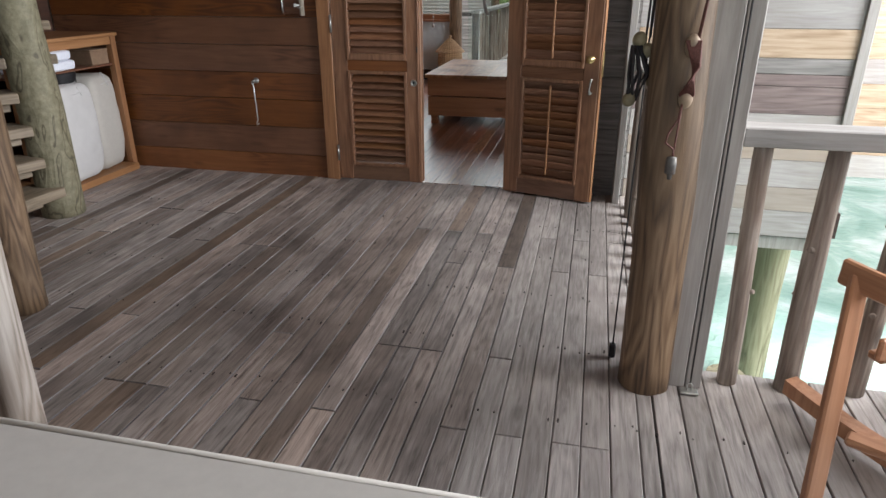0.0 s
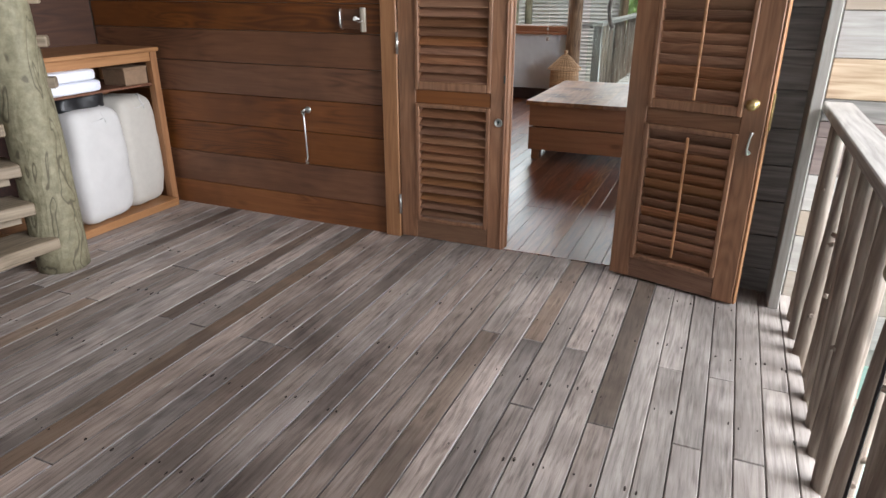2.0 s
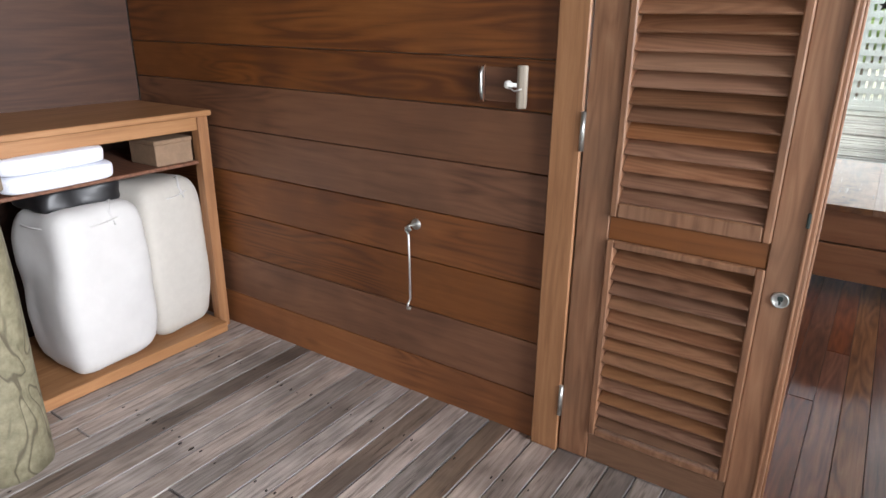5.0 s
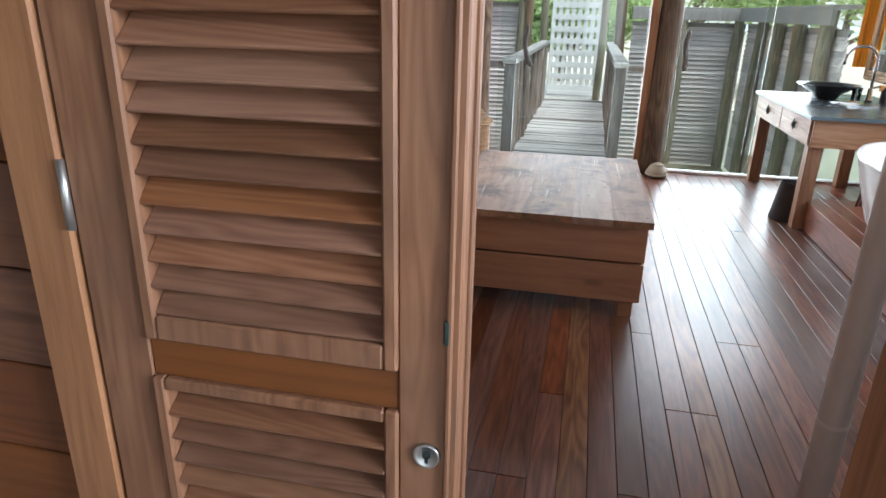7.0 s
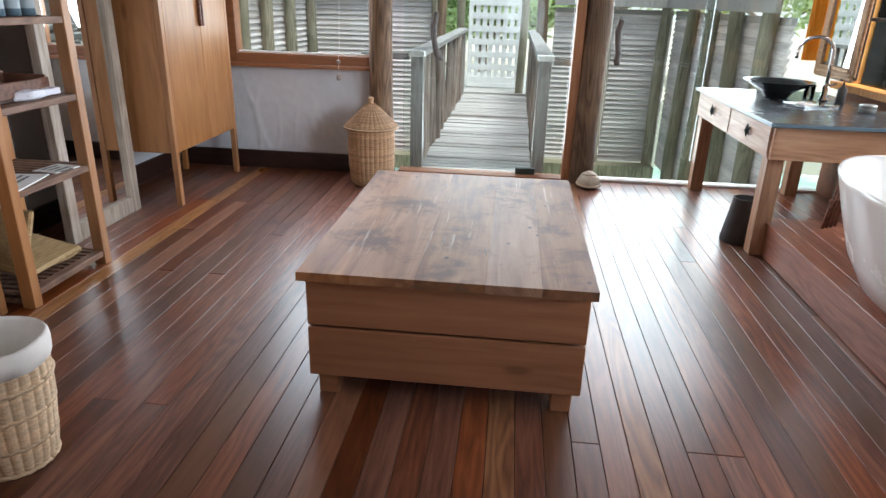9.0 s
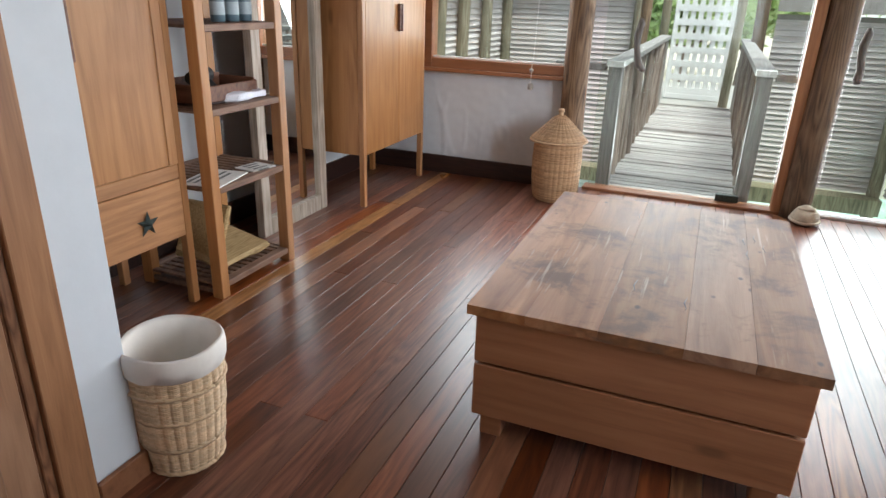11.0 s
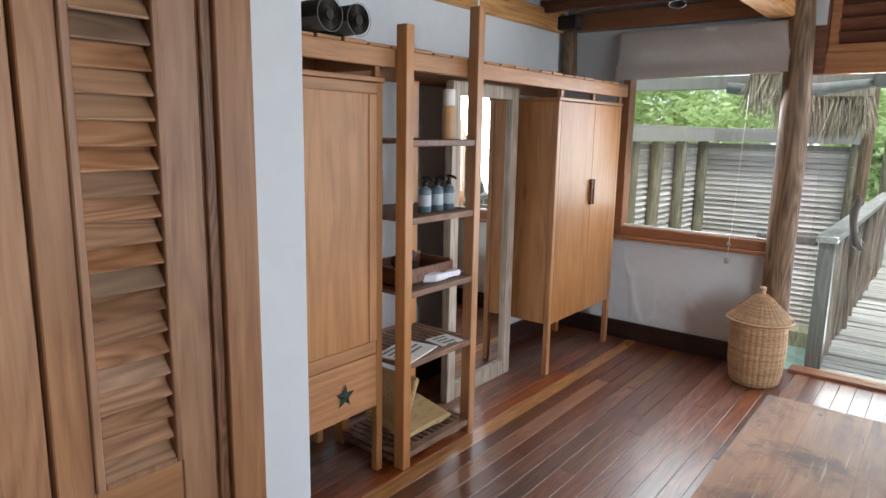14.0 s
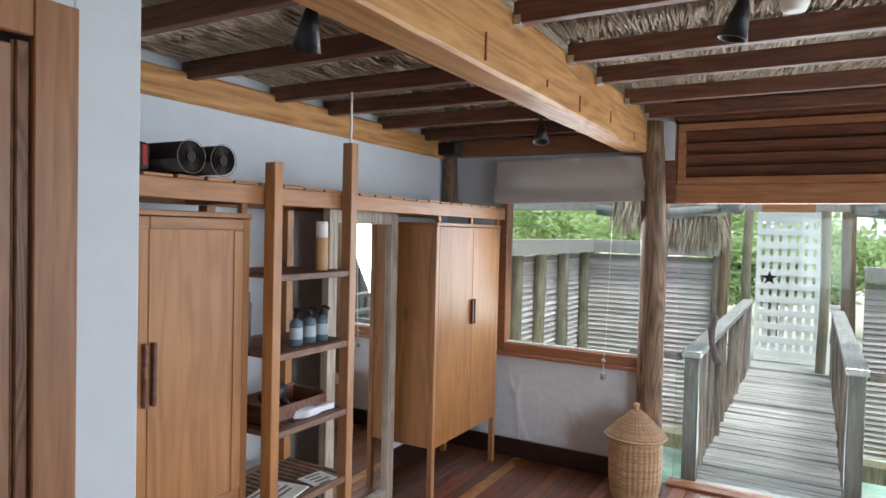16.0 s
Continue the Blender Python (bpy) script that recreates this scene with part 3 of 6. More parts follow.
setting("baseboard_vestibule", boxes((-2.268, -2.25, 5.70, 5.875, 0.0, 0.085), (-2.9, -2.25, 5.862, 5.88, 0, 0.085)), CHESTSIDE, "reddish wooden baseboard round the white corner", "baseboard")

# east side of the room: sill wall, window posts and head
setting("wall_east", boxes((1.62, 1.72, 4.5, 9.74, -0.1, 0.80), (1.62, 1.72, 4.5, 9.74, 2.3, 2.82), (1.62, 1.72, 4.5, 5.3, 0.8, 2.3), bevel=0), CEDAR, "timber wall below the bathroom windows", "wall")


def east_window():
    w = thing("window_2", pose(1.62, 0, 0.80), "row of bathroom windows with orange timber posts", "window", "", "structure")
    part("window_sill", boxes((-0.10, 0.10, 5.3, 9.70, 0.001, 0.05)), ORANGE, w)
    for y in (5.3, 6.35, 7.4, 8.15, 8.85, 9.55):
        part("post", boxes((-0.03, 0.06, y, y + 0.11, 0.051, 1.499)), ORANGE, w)
    for a, b in ((5.41, 6.35), (6.46, 7.4), (7.51, 8.15), (8.26, 8.85), (8.96, 9.55)):
        g = part("pane", boxes((0.01, 0.016, a, b, 0.051, 1.499), bevel=0), GLASS, w)
        g.visible_shadow = False


east_window()

# ceiling: thatch above purlins, carried by plates and one big beam


def thatch():
    bm = bmesh.new()
    box(bm, -1.94, 1.72, 4.4, 9.9, 2.80, 2.86)
    box(bm, -3.62, -1.94, 4.4, 9.9, 2.625, 2.86)
    rng = random.Random(4)
    verts, faces = [], []
    for k in range(24000):
        if k % 5 < 4:
            x, y = rng.uniform(-3.5, 0.5), rng.uniform(5.4, 9.7)
        else:
            x, y = rng.uniform(-3.5, 1.6), rng.uniform(4.5, 9.7)
        a = rng.gauss(0.0, 0.09) + math.pi / 2 + 0.14
        ln, w = rng.uniform(0.16, 0.32), rng.uniform(0.005, 0.011)
        z = (2.69 if x > -1.94 else 2.535) + 0.05 * (((y - 4.4) / 0.30) % 1.0) + rng.uniform(0, 0.035)
        tilt = rng.uniform(-0.03, 0.05)
        d, n = Vector((math.cos(a), math.sin(a), tilt)), Vector((-math.sin(a), math.cos(a), 0))
        c = Vector((x, y, z))
        p = [c - d * ln / 2 - n * w / 2, c + d * ln / 2 - n * w / 4, c + d * ln / 2 + n * w / 4, c - d * ln / 2 + n * w / 2]
        up = Vector((0, 0, 0.004))
        i = len(verts)
        verts += [*p, *[q + up for q in p]]
        faces += [(i, i + 1, i + 2, i + 3), (i + 4, i + 7, i + 6, i + 5), (i, i + 4, i + 5, i + 1), (i + 2, i + 6, i + 7, i + 3)]
    me = bpy.data.meshes.new("t")
    me.from_pydata(verts, [], faces)
    bm.from_mesh(me)
    bpy.data.meshes.remove(me)
    return bm


setting("ceiling", thatch(), STRAW, "grey-brown palm thatch ceiling in layered rows", "ceiling")


def beam_mesh(x0, x1, y0, y1, z0, z1, seed):
    """A hewn beam along y with slightly wavy faces."""
    bm = bmesh.new()
    n = 60
    rings = []
    for k in range(n + 1):
        y = y0 + (y1 - y0) * k / n
        j = [0.008 * noise.noise(Vector((seed + s * 3.1, y * 2.3, s))) + 0.004 * noise.noise(Vector((seed + s, y * 9, s))) for s in range(8)]
        c = 0.012
        rings.append([bm.verts.new(p) for p in ((x0 + c + j[0], y, z0), (x1 - c + j[1], y, z0 + j[7]), (x1 + j[2], y, z0 + c), (x1 + j[3], y, z1 - c), (x1 - c, y, z1 + j[4]), (x0 + c, y, z1), (x0 + j[5], y, z1 - c), (x0 + j[6], y, z0 + c))])
    for a, b in zip(rings, rings[1:]):
        for i in range(8):
            bm.faces.new((a[i], a[(i + 1) % 8], b[(i + 1) % 8], b[i]))
    bm.faces.new(rings[0])
    bm.faces.new(rings[-1][::-1])
    return bm


big_beam = setting("beam_main", beam_mesh(-2.02, -1.86, 4.51, 9.50, 2.345, 2.62, 2), BEAM, "big golden hewn ceiling beam with notches", "beam")
for _k, _y in enumerate((5.2, 6.1, 6.9, 7.5, 7.95, 8.5, 9.05)):
    part("notch", box(bmesh.new(), -1.868, -1.853, _y, _y + 0.009, 2.37 + 0.03 * (_k % 2), 2.43 + 0.02 * (_k % 3), 0.002), CHESTSIDE, big_beam)
setting("beam_plate_west", beam_mesh(-3.497, -3.45, 5.87, 9.42, 2.355, 2.50, 5), BEAM, "golden wall plate along the pale wall", "beam")
setting("beam_plate_north", boxes((-3.44, -2.03, 9.47, 9.555, 2.37, 2.50), bevel=0.006), CHESTSIDE, "reddish wall plate over the window", "beam")
setting("beam_plate_north_east", boxes((-1.68, 1.62, 9.50, 9.655, 2.56, 2.81), bevel=0.006), DARKWOOD, "dark plate over the louvred fanlight", "beam")
for _a, _b, _z, _ys in ((-3.49, -2.025, 2.462, (5.2, 5.8, 6.37, 6.95, 7.53, 7.98, 8.55, 9.12)), (-1.855, 1.62, 2.562, (4.75, 5.3, 5.85, 6.45, 7.15, 7.77, 8.225, 8.81, 9.33))):
    for _y in _ys:
        _p = setting("purlin", boxes((_a, _b, _y - 0.025, _y + 0.025, _z, _z + 0.085), bevel=0.004), DARKWOOD, "dark reddish purlin under the thatch", "purlin")
        part("hanger", boxes(((_a if _a > -2 else _b - 0.03), (_a + 0.03 if _a > -2 else _b), _y - 0.029, _y + 0.029, _z - 0.006, _z + 0.03), bevel=0), STEEL, _p)


def standing_log(name, x, y, z0, h, r0, r1, seed, mat, label, category="post", lean=0.0):
    return setting(name, log(h, r0, r1, seed, 18, 0.04, lean), mat, label, category, pose(x, y, z0))


standing_log("log_post_window", -1.775, 9.50, 0.0, 2.56, 0.092, 0.082, 11, LOGWOOD, "debarked log post between window and door", "post", -0.028)
standing_log("log_post_door", -0.215, 9.63, 0.0, 2.56, 0.10, 0.09, 12, LOGWOOD, "debarked log post beside the glazed door")
standing_log("log_post_corner", -3.425, 9.47, 1.957, 0.42, 0.058, 0.055, 13, LOGWOOD, "short log post in the room corner")
setting("door_jamb_log", boxes((-1.775, -1.683, 9.585, 9.655, 2.001, 2.559)), DARKWOOD, "dark timber filler beside the log post", "trim")
setting("door_jamb", boxes((-0.375, -0.305, 9.60, 9.70, 0.02, 2.0)), TRIM, "orange timber jamb beside the log post", "trim")
setting("door_lintel", boxes((-1.69, 1.6, 9.58, 9.655, 2.0, 2.13), bevel=0.005), TRIMX, "orange timber lintel over the glazed door", "trim")
setting("door_sill", boxes((-1.69, -0.31, 9.60, 9.74, -0.029, 0.022), bevel=0.004), CHESTSIDE, "reddish wooden door sill", "trim")
setting("glass_sill", boxes((-0.11, 1.6, 9.66, 9.76, -0.029, 0.02), bevel=0.004), LATTICE, "pale sill under the fixed glass", "trim")


def fanlight():
    w = thing("window_3", pose(0, 9.58, 2.13), "wide louvred timber fanlight above the door", "window", "", "structure")
    part("frame", boxes((-1.68, 1.55, 0, 0.07, 0.001, 0.05), (-1.68, 1.55, 0, 0.07, 0.37, 0.42), (-1.68, -1.63, 0, 0.07, 0.051, 0.369), (1.50, 1.55, 0, 0.07, 0.051, 0.369)), TRIMX, w)
    for k in range(4):
        z = 0.09 + k * 0.08
        part("slat", box(bmesh.new(), -1.63, 1.5, -0.045, 0.045, -0.006, 0.006, 0.002, pose(0, 0.035, z, -48)), DARKWOOD, w)


fanlight()


def window_north():
    w = thing("window_1", pose(0, 9.50, 0), "fixed window with a reddish timber frame", "window", "", "structure")
    x0, x1, z0, z1 = -2.985, -1.845, 0.835, 2.30
    part("window_frame", boxes((x0, x0 + 0.062, 0, 0.11, z0, z1), (x1 - 0.05, x1, 0, 0.11, z0, z1), (x0 + 0.062, x1 - 0.05, 0.0, 0.11, z0, z0 + 0.07), (x0 + 0.062, x1 - 0.05, 0, 0.11, z1 - 0.06, z1), bevel=0.004), CHESTSIDE, w)
    part("window_sill", boxes((x0 - 0.03, x1 + 0.02, -0.03, 0.06, z0 - 0.028, z0 - 0.001)), CHESTSIDE, w)
    part("bead", boxes((x0 + 0.062, x1 - 0.05, 0.03, 0.05, z0 + 0.071, z0 + 0.085)), LATTICE, w)
    g = part("pane", boxes((x0 + 0.0615, x1 - 0.0505, 0.055, 0.061, z0 + 0.0705, z1 - 0.0605), bevel=0), GLASS, w)
    g.visible_shadow = False


window_north()

for _x0, _x1, _y in ((-0.10, 0.62, 9.715), (0.55, 1.6, 9.690)):
    _w = thing("window_4", pose(0, _y, 0.02), "full-height clear glass panel on a pale sill", "window", "glass panels", "structure")
    _g = part("pane", boxes((_x0, _x1, 0, 0.008, 0.001, 1.979), bevel=0), GLASS, _w)
    _g.visible_shadow = False
    if _x0 < 0:
        first_panel = _w


def driftwood_handle(parent, x, y, z, bend, label):
    """A weathered driftwood pull on a glass door, its lower end hooked to one side."""
    d = part("handle", tube([(0.0, 0.0, 1.245), (0.004, -0.004, 1.215), (-0.012, -0.006, 1.14), (-0.008, -0.008, 1.06), (0.006, -0.006, 0.985), (0.022 * bend, -0.004, 0.935), (0.05 * bend, 0.0, 0.905), (0.07 * bend, 0.0, 0.9)], [0.012, 0.024, 0.027, 0.022, 0.024, 0.027, 0.02, 0.006], 10), GREYDARK, parent, label, pose(x, y, z))
    for h in (1.17, 0.97):
        part("stud", tube([(0, 0.0, h), (0, 0.046, h)], 0.008, 8), STEEL, d)


def glass_door():
    w = thing("door_4", pose(0, 9.685, 0.024), "closed clear glass door with steel patch fitting", "door", "", "structure")
    g = part("pane", boxes((-1.66, -0.385, 0, 0.008, 0.0, 1.97), bevel=0), GLASS, w)
    g.visible_shadow = False
    part("patch_fitting", boxes((-0.74, -0.585, -0.014, 0.022, 0.001, 0.05), bevel=0.003), BRONZE, w)
    part("star", star(0.05, 0.02, 0.003), BLACK, w, "small dark star stuck on the glass", Matrix.Translation((-1.086, -0.003, 1.484)) @ pose(0, 0, 0, 90, 0, 0))
    driftwood_handle(w, -1.415, -0.046, -0.024, 1, "dark curved driftwood handle")


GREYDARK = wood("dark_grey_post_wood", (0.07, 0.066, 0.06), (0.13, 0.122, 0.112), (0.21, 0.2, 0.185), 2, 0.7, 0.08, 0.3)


def leaf(width, height, sx, rods):
    """A louvred door leaf: hinge at x = 0, outer face at y = 0; sx mirrors it; rods: tilt rods on the inner face."""
    d = thing("door", pose(0, 0, 0), "", "door")
    def bx(a, b, *r):
        return (min(sx * a, sx * b), max(sx * a, sx * b), *r)
    st = 0.098
    part("stile", boxes(bx(0, st, 0, 0.042, 0.012, height)), PINE, d)
    part("stile", boxes(bx(width - st + 0.006, width, 0, 0.042, 0.012, height)), PINE, d)
    inn0, inn1 = st, width - st + 0.006
    for z0, z1 in ((0.012, 0.115), (0.775, 0.845), (height - 0.11, height)):
        part("rail", boxes(bx(inn0, inn1, 0.003, 0.039, z0, z1)), CEDAR if z0 > 0.5 and z0 < 1 and not rods else PINEX, d)
    for z0, z1 in ((0.115, 0.775), (0.845, height - 0.11)):
        m = 0.022
        part("moulding", boxes(bx(inn0, inn0 + m, -0.008, 0.050, z0, z1), bx(inn1 - m, inn1, -0.008, 0.050, z0, z1), bx(inn0 + m, inn1 - m, -0.008, 0.050, z0, z0 + (m if z0 < 0.5 else 0.043)), bx(inn0 + m, inn1 - m, -0.008, 0.050, z1 - m, z1), bevel=0.004), PINE, d)
        step, low, n = (0.0461, 0.170, 13) if z0 < 0.5 else (0.0452, 0.9135, 22)
        first = None
        rng = random.Random(int(z0 * 100))
        for k in range(n):
            z = low + k * step
            mat = pose(0, 0.021, z, (62 if rods else 36 if z0 < 0.5 else 45) + rng.uniform(-3, 3), 0, rng.uniform(-0.3, 0.3))
            if first is None:
                a, b = sorted((sx * (inn0 + m), sx * (inn1 - m)))
                first = part("slat", box(bmesh.new(), a, b, -0.033, 0.033, -0.004, 0.004, 0.002), PINEX, d, "", mat)
            else:
                again(first, "slat", d, mat)
        if rods:
            c = sx * (inn0 + inn1) / 2
            part("tilt_rod", boxes((c - 0.006, c + 0.006, 0.047, 0.058, z0 + 0.05, z1 - 0.04)), TRIM, d)
    return d


left_leaf = leaf(0.61, 2.05, 1, False)
left_leaf.name = "door_1"
left_leaf.matrix_basis = pose(-1.588, 4.358, 0)
tagged(left_leaf, "closed louvred pine door leaf with steel bolt", "door", "", "structure")
part("astragal", boxes((0.598, 0.616, 0.043, 0.062, 0.012, 2.05), (0.590, 0.600, -0.008, -0.001, 0.012, 2.05)), PINE, left_leaf)
part("keeper", boxes((0.586, 0.597, -0.009, -0.0005, 0.90, 0.94)), BRONZE, left_leaf)
_b = part("bolt", lathe([(0.001, 0.003), (0.016, 0.003), (0.0175, 0.0055), (0.021, 0.005), (0.0225, 0.0)], 24), STEEL, left_leaf, "round steel bolt plate", pose(0.563, 0.0, 0.703, 90))
part("keyhole", boxes((0.560, 0.566, -0.0046, -0.0032, 0.690, 0.700), (0.5565, 0.5695, -0.0046, -0.0032, 0.7002, 0.713), bevel=0.002), BRONZE, left_leaf, "dark keyhole")
for _z in (0.20, 1.075, 1.85):
    part("hinge", tube([(-0.003, -0.006, _z - 0.055), (-0.003, -0.006, _z + 0.055)], 0.007, 10), STEEL, left_leaf)
right_leaf = leaf(0.595, 2.05, -1, True)
right_leaf.name = "door_2"
right_leaf.matrix_basis = pose(-0.383, 4.352, 0, 0, 0, 164.5)
tagged(right_leaf, "louvred pine door leaf standing wide open", "door", "", "structure")
part("edge_strip", boxes((-0.607, -0.597, 0.004, 0.038, 0.012, 2.05)), TRIM, right_leaf)
part("knob", lathe([(0.02, 0), (0.02, 0.004), (0.009, 0.008), (0.009, 0.03), (0.022, 0.04), (0.024, 0.05), (0.014, 0.062), (0.001, 0.064)], 18), BRASS, right_leaf, "brass knob", pose(-0.545, 0.042, 0.905, -90))
part("thumb_bolt", tube([(-0.555, 0.05, 0.70), (-0.548, 0.058, 0.72), (-0.552, 0.056, 0.77), (-0.556, 0.048, 0.79)], [0.012, 0.005, 0.005, 0.008], 8), STEEL, right_leaf)
part("lock_plate", boxes((-0.613, -0.6075, 0.008, 0.03, 0.80, 0.95), bevel=0.001), BRASS, right_leaf)

door_trim = setting("door_trim", boxes((-1.688, -1.594, 4.352, 4.52, 0.0, 2.20), bevel=0.004), TRIM, "orange pine door post", "trim")
setting("door_trim_right", boxes((-0.375, -0.28, 4.36, 4.52, 0.0, 2.20), bevel=0.004), TRIM, "orange pine door post at the open leaf", "trim")
setting("door_trim_head", boxes((-1.593, -0.376, 4.36, 4.52, 2.06, 2.20), bevel=0.004), TRIM, "orange pine door head", "trim")

# closet front in the vestibule: frame and folding louvred leaves
setting("closet_trim", boxes((-2.27, -2.248, 5.60, 5.695, 0, 2.235), (-2.27, -2.248, 4.80, 4.88, 0, 2.235), (-2.27, -2.248, 4.881, 5.599, 2.15, 2.235), bevel=0.003), TRIM, "orange pine casing round the closet", "trim")
setting("closet_jamb", boxes((-2.39, -2.271, 5.565, 5.694, 0, 2.14), (-2.39, -2.271, 4.801, 4.87, 0, 2.14), (-2.34, -2.262, 5.572, 5.599, 0, 2.14)), JAMBWOOD, "pine jamb of the closet", "trim")


def closet_leaf(y0, y1, knob):
    d = thing("door_3", pose(-2.30, 0, 0), "louvred folding closet door of mixed pine", "door", "closet doors", "structure")
    s = 0.072
    part("stile", boxes((0, 0.034, y0, y0 + s, 0.012, 2.13)), CLOSET, d)
    part("stile", boxes((0, 0.034, y1 - s - 0.012, y1, 0.012, 2.13)), CLOSET, d)
    a, b = y0 + s, y1 - s - 0.012
    for z0, z1 in ((0.012, 0.13), (0.725, 0.845), (2.03, 2.13)):
        part("rail", boxes((0.002, 0.032, a, b, z0, z1)), CABINETX, d)
    for z0, z1 in ((0.13, 0.725), (0.845, 2.03)):
        part("moulding", boxes((-0.004, 0.042, a, a + 0.018, z0, z1), (-0.004, 0.042, b - 0.018, b, z0, z1), (-0.004, 0.042, a + 0.018, b - 0.018, z0, z0 + 0.015), (-0.004, 0.042, a + 0.018, b - 0.018, z1 - 0.015, z1)), CLOSET, d)
        n = round((z1 - z0 - 0.03) / 0.051)
        st = (z1 - z0 - 0.03) / n
        rng = random.Random(int(z0 * 90))
        for k in range(n):
            m = pose(0.018, 0, z0 + 0.015 + (k + 0.5) * st, 0, 55 + rng.uniform(-4, 4), 0)
            part("slat", box(bmesh.new(), -0.032, 0.032, a + 0.0185, b - 0.0185, -0.004, 0.004, 0.002), SLATY, d, "", m)
    if knob:
        part("knob", lathe([(0.026, 0), (0.026, 0.006), (0.012, 0.012), (0.014, 0.022), (0.03, 0.03), (0.034, 0.045), (0.02, 0.058), (0.001, 0.06)], 18), BRONZE, d, "green spiral shell knob", pose(0.034, y0 + 0.035, 0.76, 0, 90))
        part("knob_spiral", tube([(0.096 - 0.002 * k * 0.3, y0 + 0.035 + 0.0022 * (16 - k) * math.cos(k * 0.8), 0.76 + 0.0022 * (16 - k) * math.sin(k * 0.8)) for k in range(15)], 0.004, 6), BRONZE, d)


SLATY = wood("mixed_slat_pine", (0.19, 0.088, 0.046), (0.31, 0.16, 0.085), (0.43, 0.25, 0.145), 1, 0.55, 0.33, 0.2, 0, None, 0.9, (0.4, 0.29, 0.2), 0.2, 0.9, 0.1, 16.0)
CLOSET = wood("closet_pine", (0.2, 0.095, 0.046), (0.3, 0.155, 0.08), (0.4, 0.225, 0.125), 2, 0.5, 0.12, 0.15, 0, (0.33, 0.2, 0.125), 1.0, None, 0.3, 0.6, 0.1)
closet_leaf(5.215, 5.565, True)
closet_leaf(4.875, 5.205, False)

# ---- things on the deck ----


def deck_post():
    p = thing("deck_post", pose(0.40, 2.155, 0), "debarked log post joined to a grey boarded column", "post")
    part("log", log(2.75, 0.088, 0.082, 21, 22, 0.035), LOGWOOD, p)
    part("board", boxes((0.035, 0.152, -0.005, 0.145, 0, 2.75)), GREYPOST, p)
    part("board", boxes((0.156, 0.207, -0.002, 0.145, 0, 2.75)), GREYPOST, p)


deck_post()


PEG = plain("worn_peg_wood", (0.3, 0.22, 0.15), 0.6, 0, 0.25, 30.0, 0.1)


def cord_cleat():
    c = thing("cord_cleat", pose(0.40, 2.06, 0), "wooden cleat wound with dark red cord", "cleat")
    for z, s in ((1.17, 1), (1.03, -1)):
        part("peg", lathe([(max(0.0005, 0.021 * math.cos(q)), 0.032 * math.sin(q)) for q in [-1.5 + 0.25 * j for j in range(13)]], 16), PEG, c, "worn wooden peg", pose(0.008, -0.018, z))
    rng = random.Random(5)
    for k in range(7):
        dx = 0.018 * (k / 6 * 2 - 1)
        part("cord", tube([(0.008 + dx, -0.03, 1.185), (0.008 + 0.4 * dx + 0.012, -0.045 - 0.003 * k, 1.12), (0.008 - dx, -0.032, 1.04), (0.008 - dx * 0.6, -0.012, 1.02)], 0.0042, 6), ROPE, c)
    part("cord", tube([(0.02, -0.02, 1.19), (0.05, -0.03, 1.5), (0.085, -0.05, 2.0), (0.11, -0.06, 2.75)], 0.005, 6), ROPE, c)
    part("tail", tube([(0.0, -0.03, 1.02), (-0.006, -0.036, 0.97), (-0.03, -0.05, 0.93), (-0.034, -0.05, 0.905), (-0.01, -0.045, 0.885), (-0.008, -0.04, 0.86)], 0.003, 6), ROPE, c)
    part("tail", tube([(0.0, -0.03, 1.02), (-0.004, -0.04, 0.95), (-0.008, -0.042, 0.86)], 0.003, 6), ROPE, c)
    part("weight", lathe([(0.006, -0.045), (0.008, -0.03), (0.015, -0.027), (0.016, 0.0), (0.014, 0.02), (0.004, 0.024)], 14), LEAD, c, "grey lead weight", pose(-0.010, -0.042, 0.84))


LEAD = plain("dull_lead", (0.16, 0.15, 0.14), 0.6, 0.5, 0.25, 40.0, 0.1)
cord_cleat()


def float_bundle():
    c = thing("float_bundle", pose(0.285, 2.19, 0), "yellowed floats tied with black cord on the post", "float")
    for x, z, r in ((-0.012, 1.175, 0.021), (0.012, 1.145, 0.02), (-0.025, 1.00, 0.02)):
        part("float", lathe([(max(0.0005, r * math.cos(q)), 1.15 * r * math.sin(q)) for q in [-1.5 + 0.25 * j for j in range(13)]], 16), FLOAT, c, "", pose(x, -0.03, z, 20, 15))
    for k in range(8):
        q = k * 0.8
        part("cord", tube([(-0.02 + 0.012 * math.cos(q), -0.04 + 0.012 * math.sin(q), 1.16), (-0.005 + 0.03 * math.cos(q), -0.045 + 0.02 * math.sin(q), 1.08), (-0.02 + 0.014 * math.cos(q + 1), -0.035, 1.0)], 0.005, 6), BLACKCORD, c)
    part("tag", boxes((0.02, 0.055, -0.03, -0.022, 1.04, 1.13), bevel=0.004), FLOAT, c)
    for dx in (0.0, 0.012):
        part("line", tube([(0.005 + dx, -0.03, 1.18), (0.015 + dx, -0.028, 1.8), (0.03 + dx, -0.02, 2.75)], 0.0035, 6), BLACKCORD, c)


float_bundle()


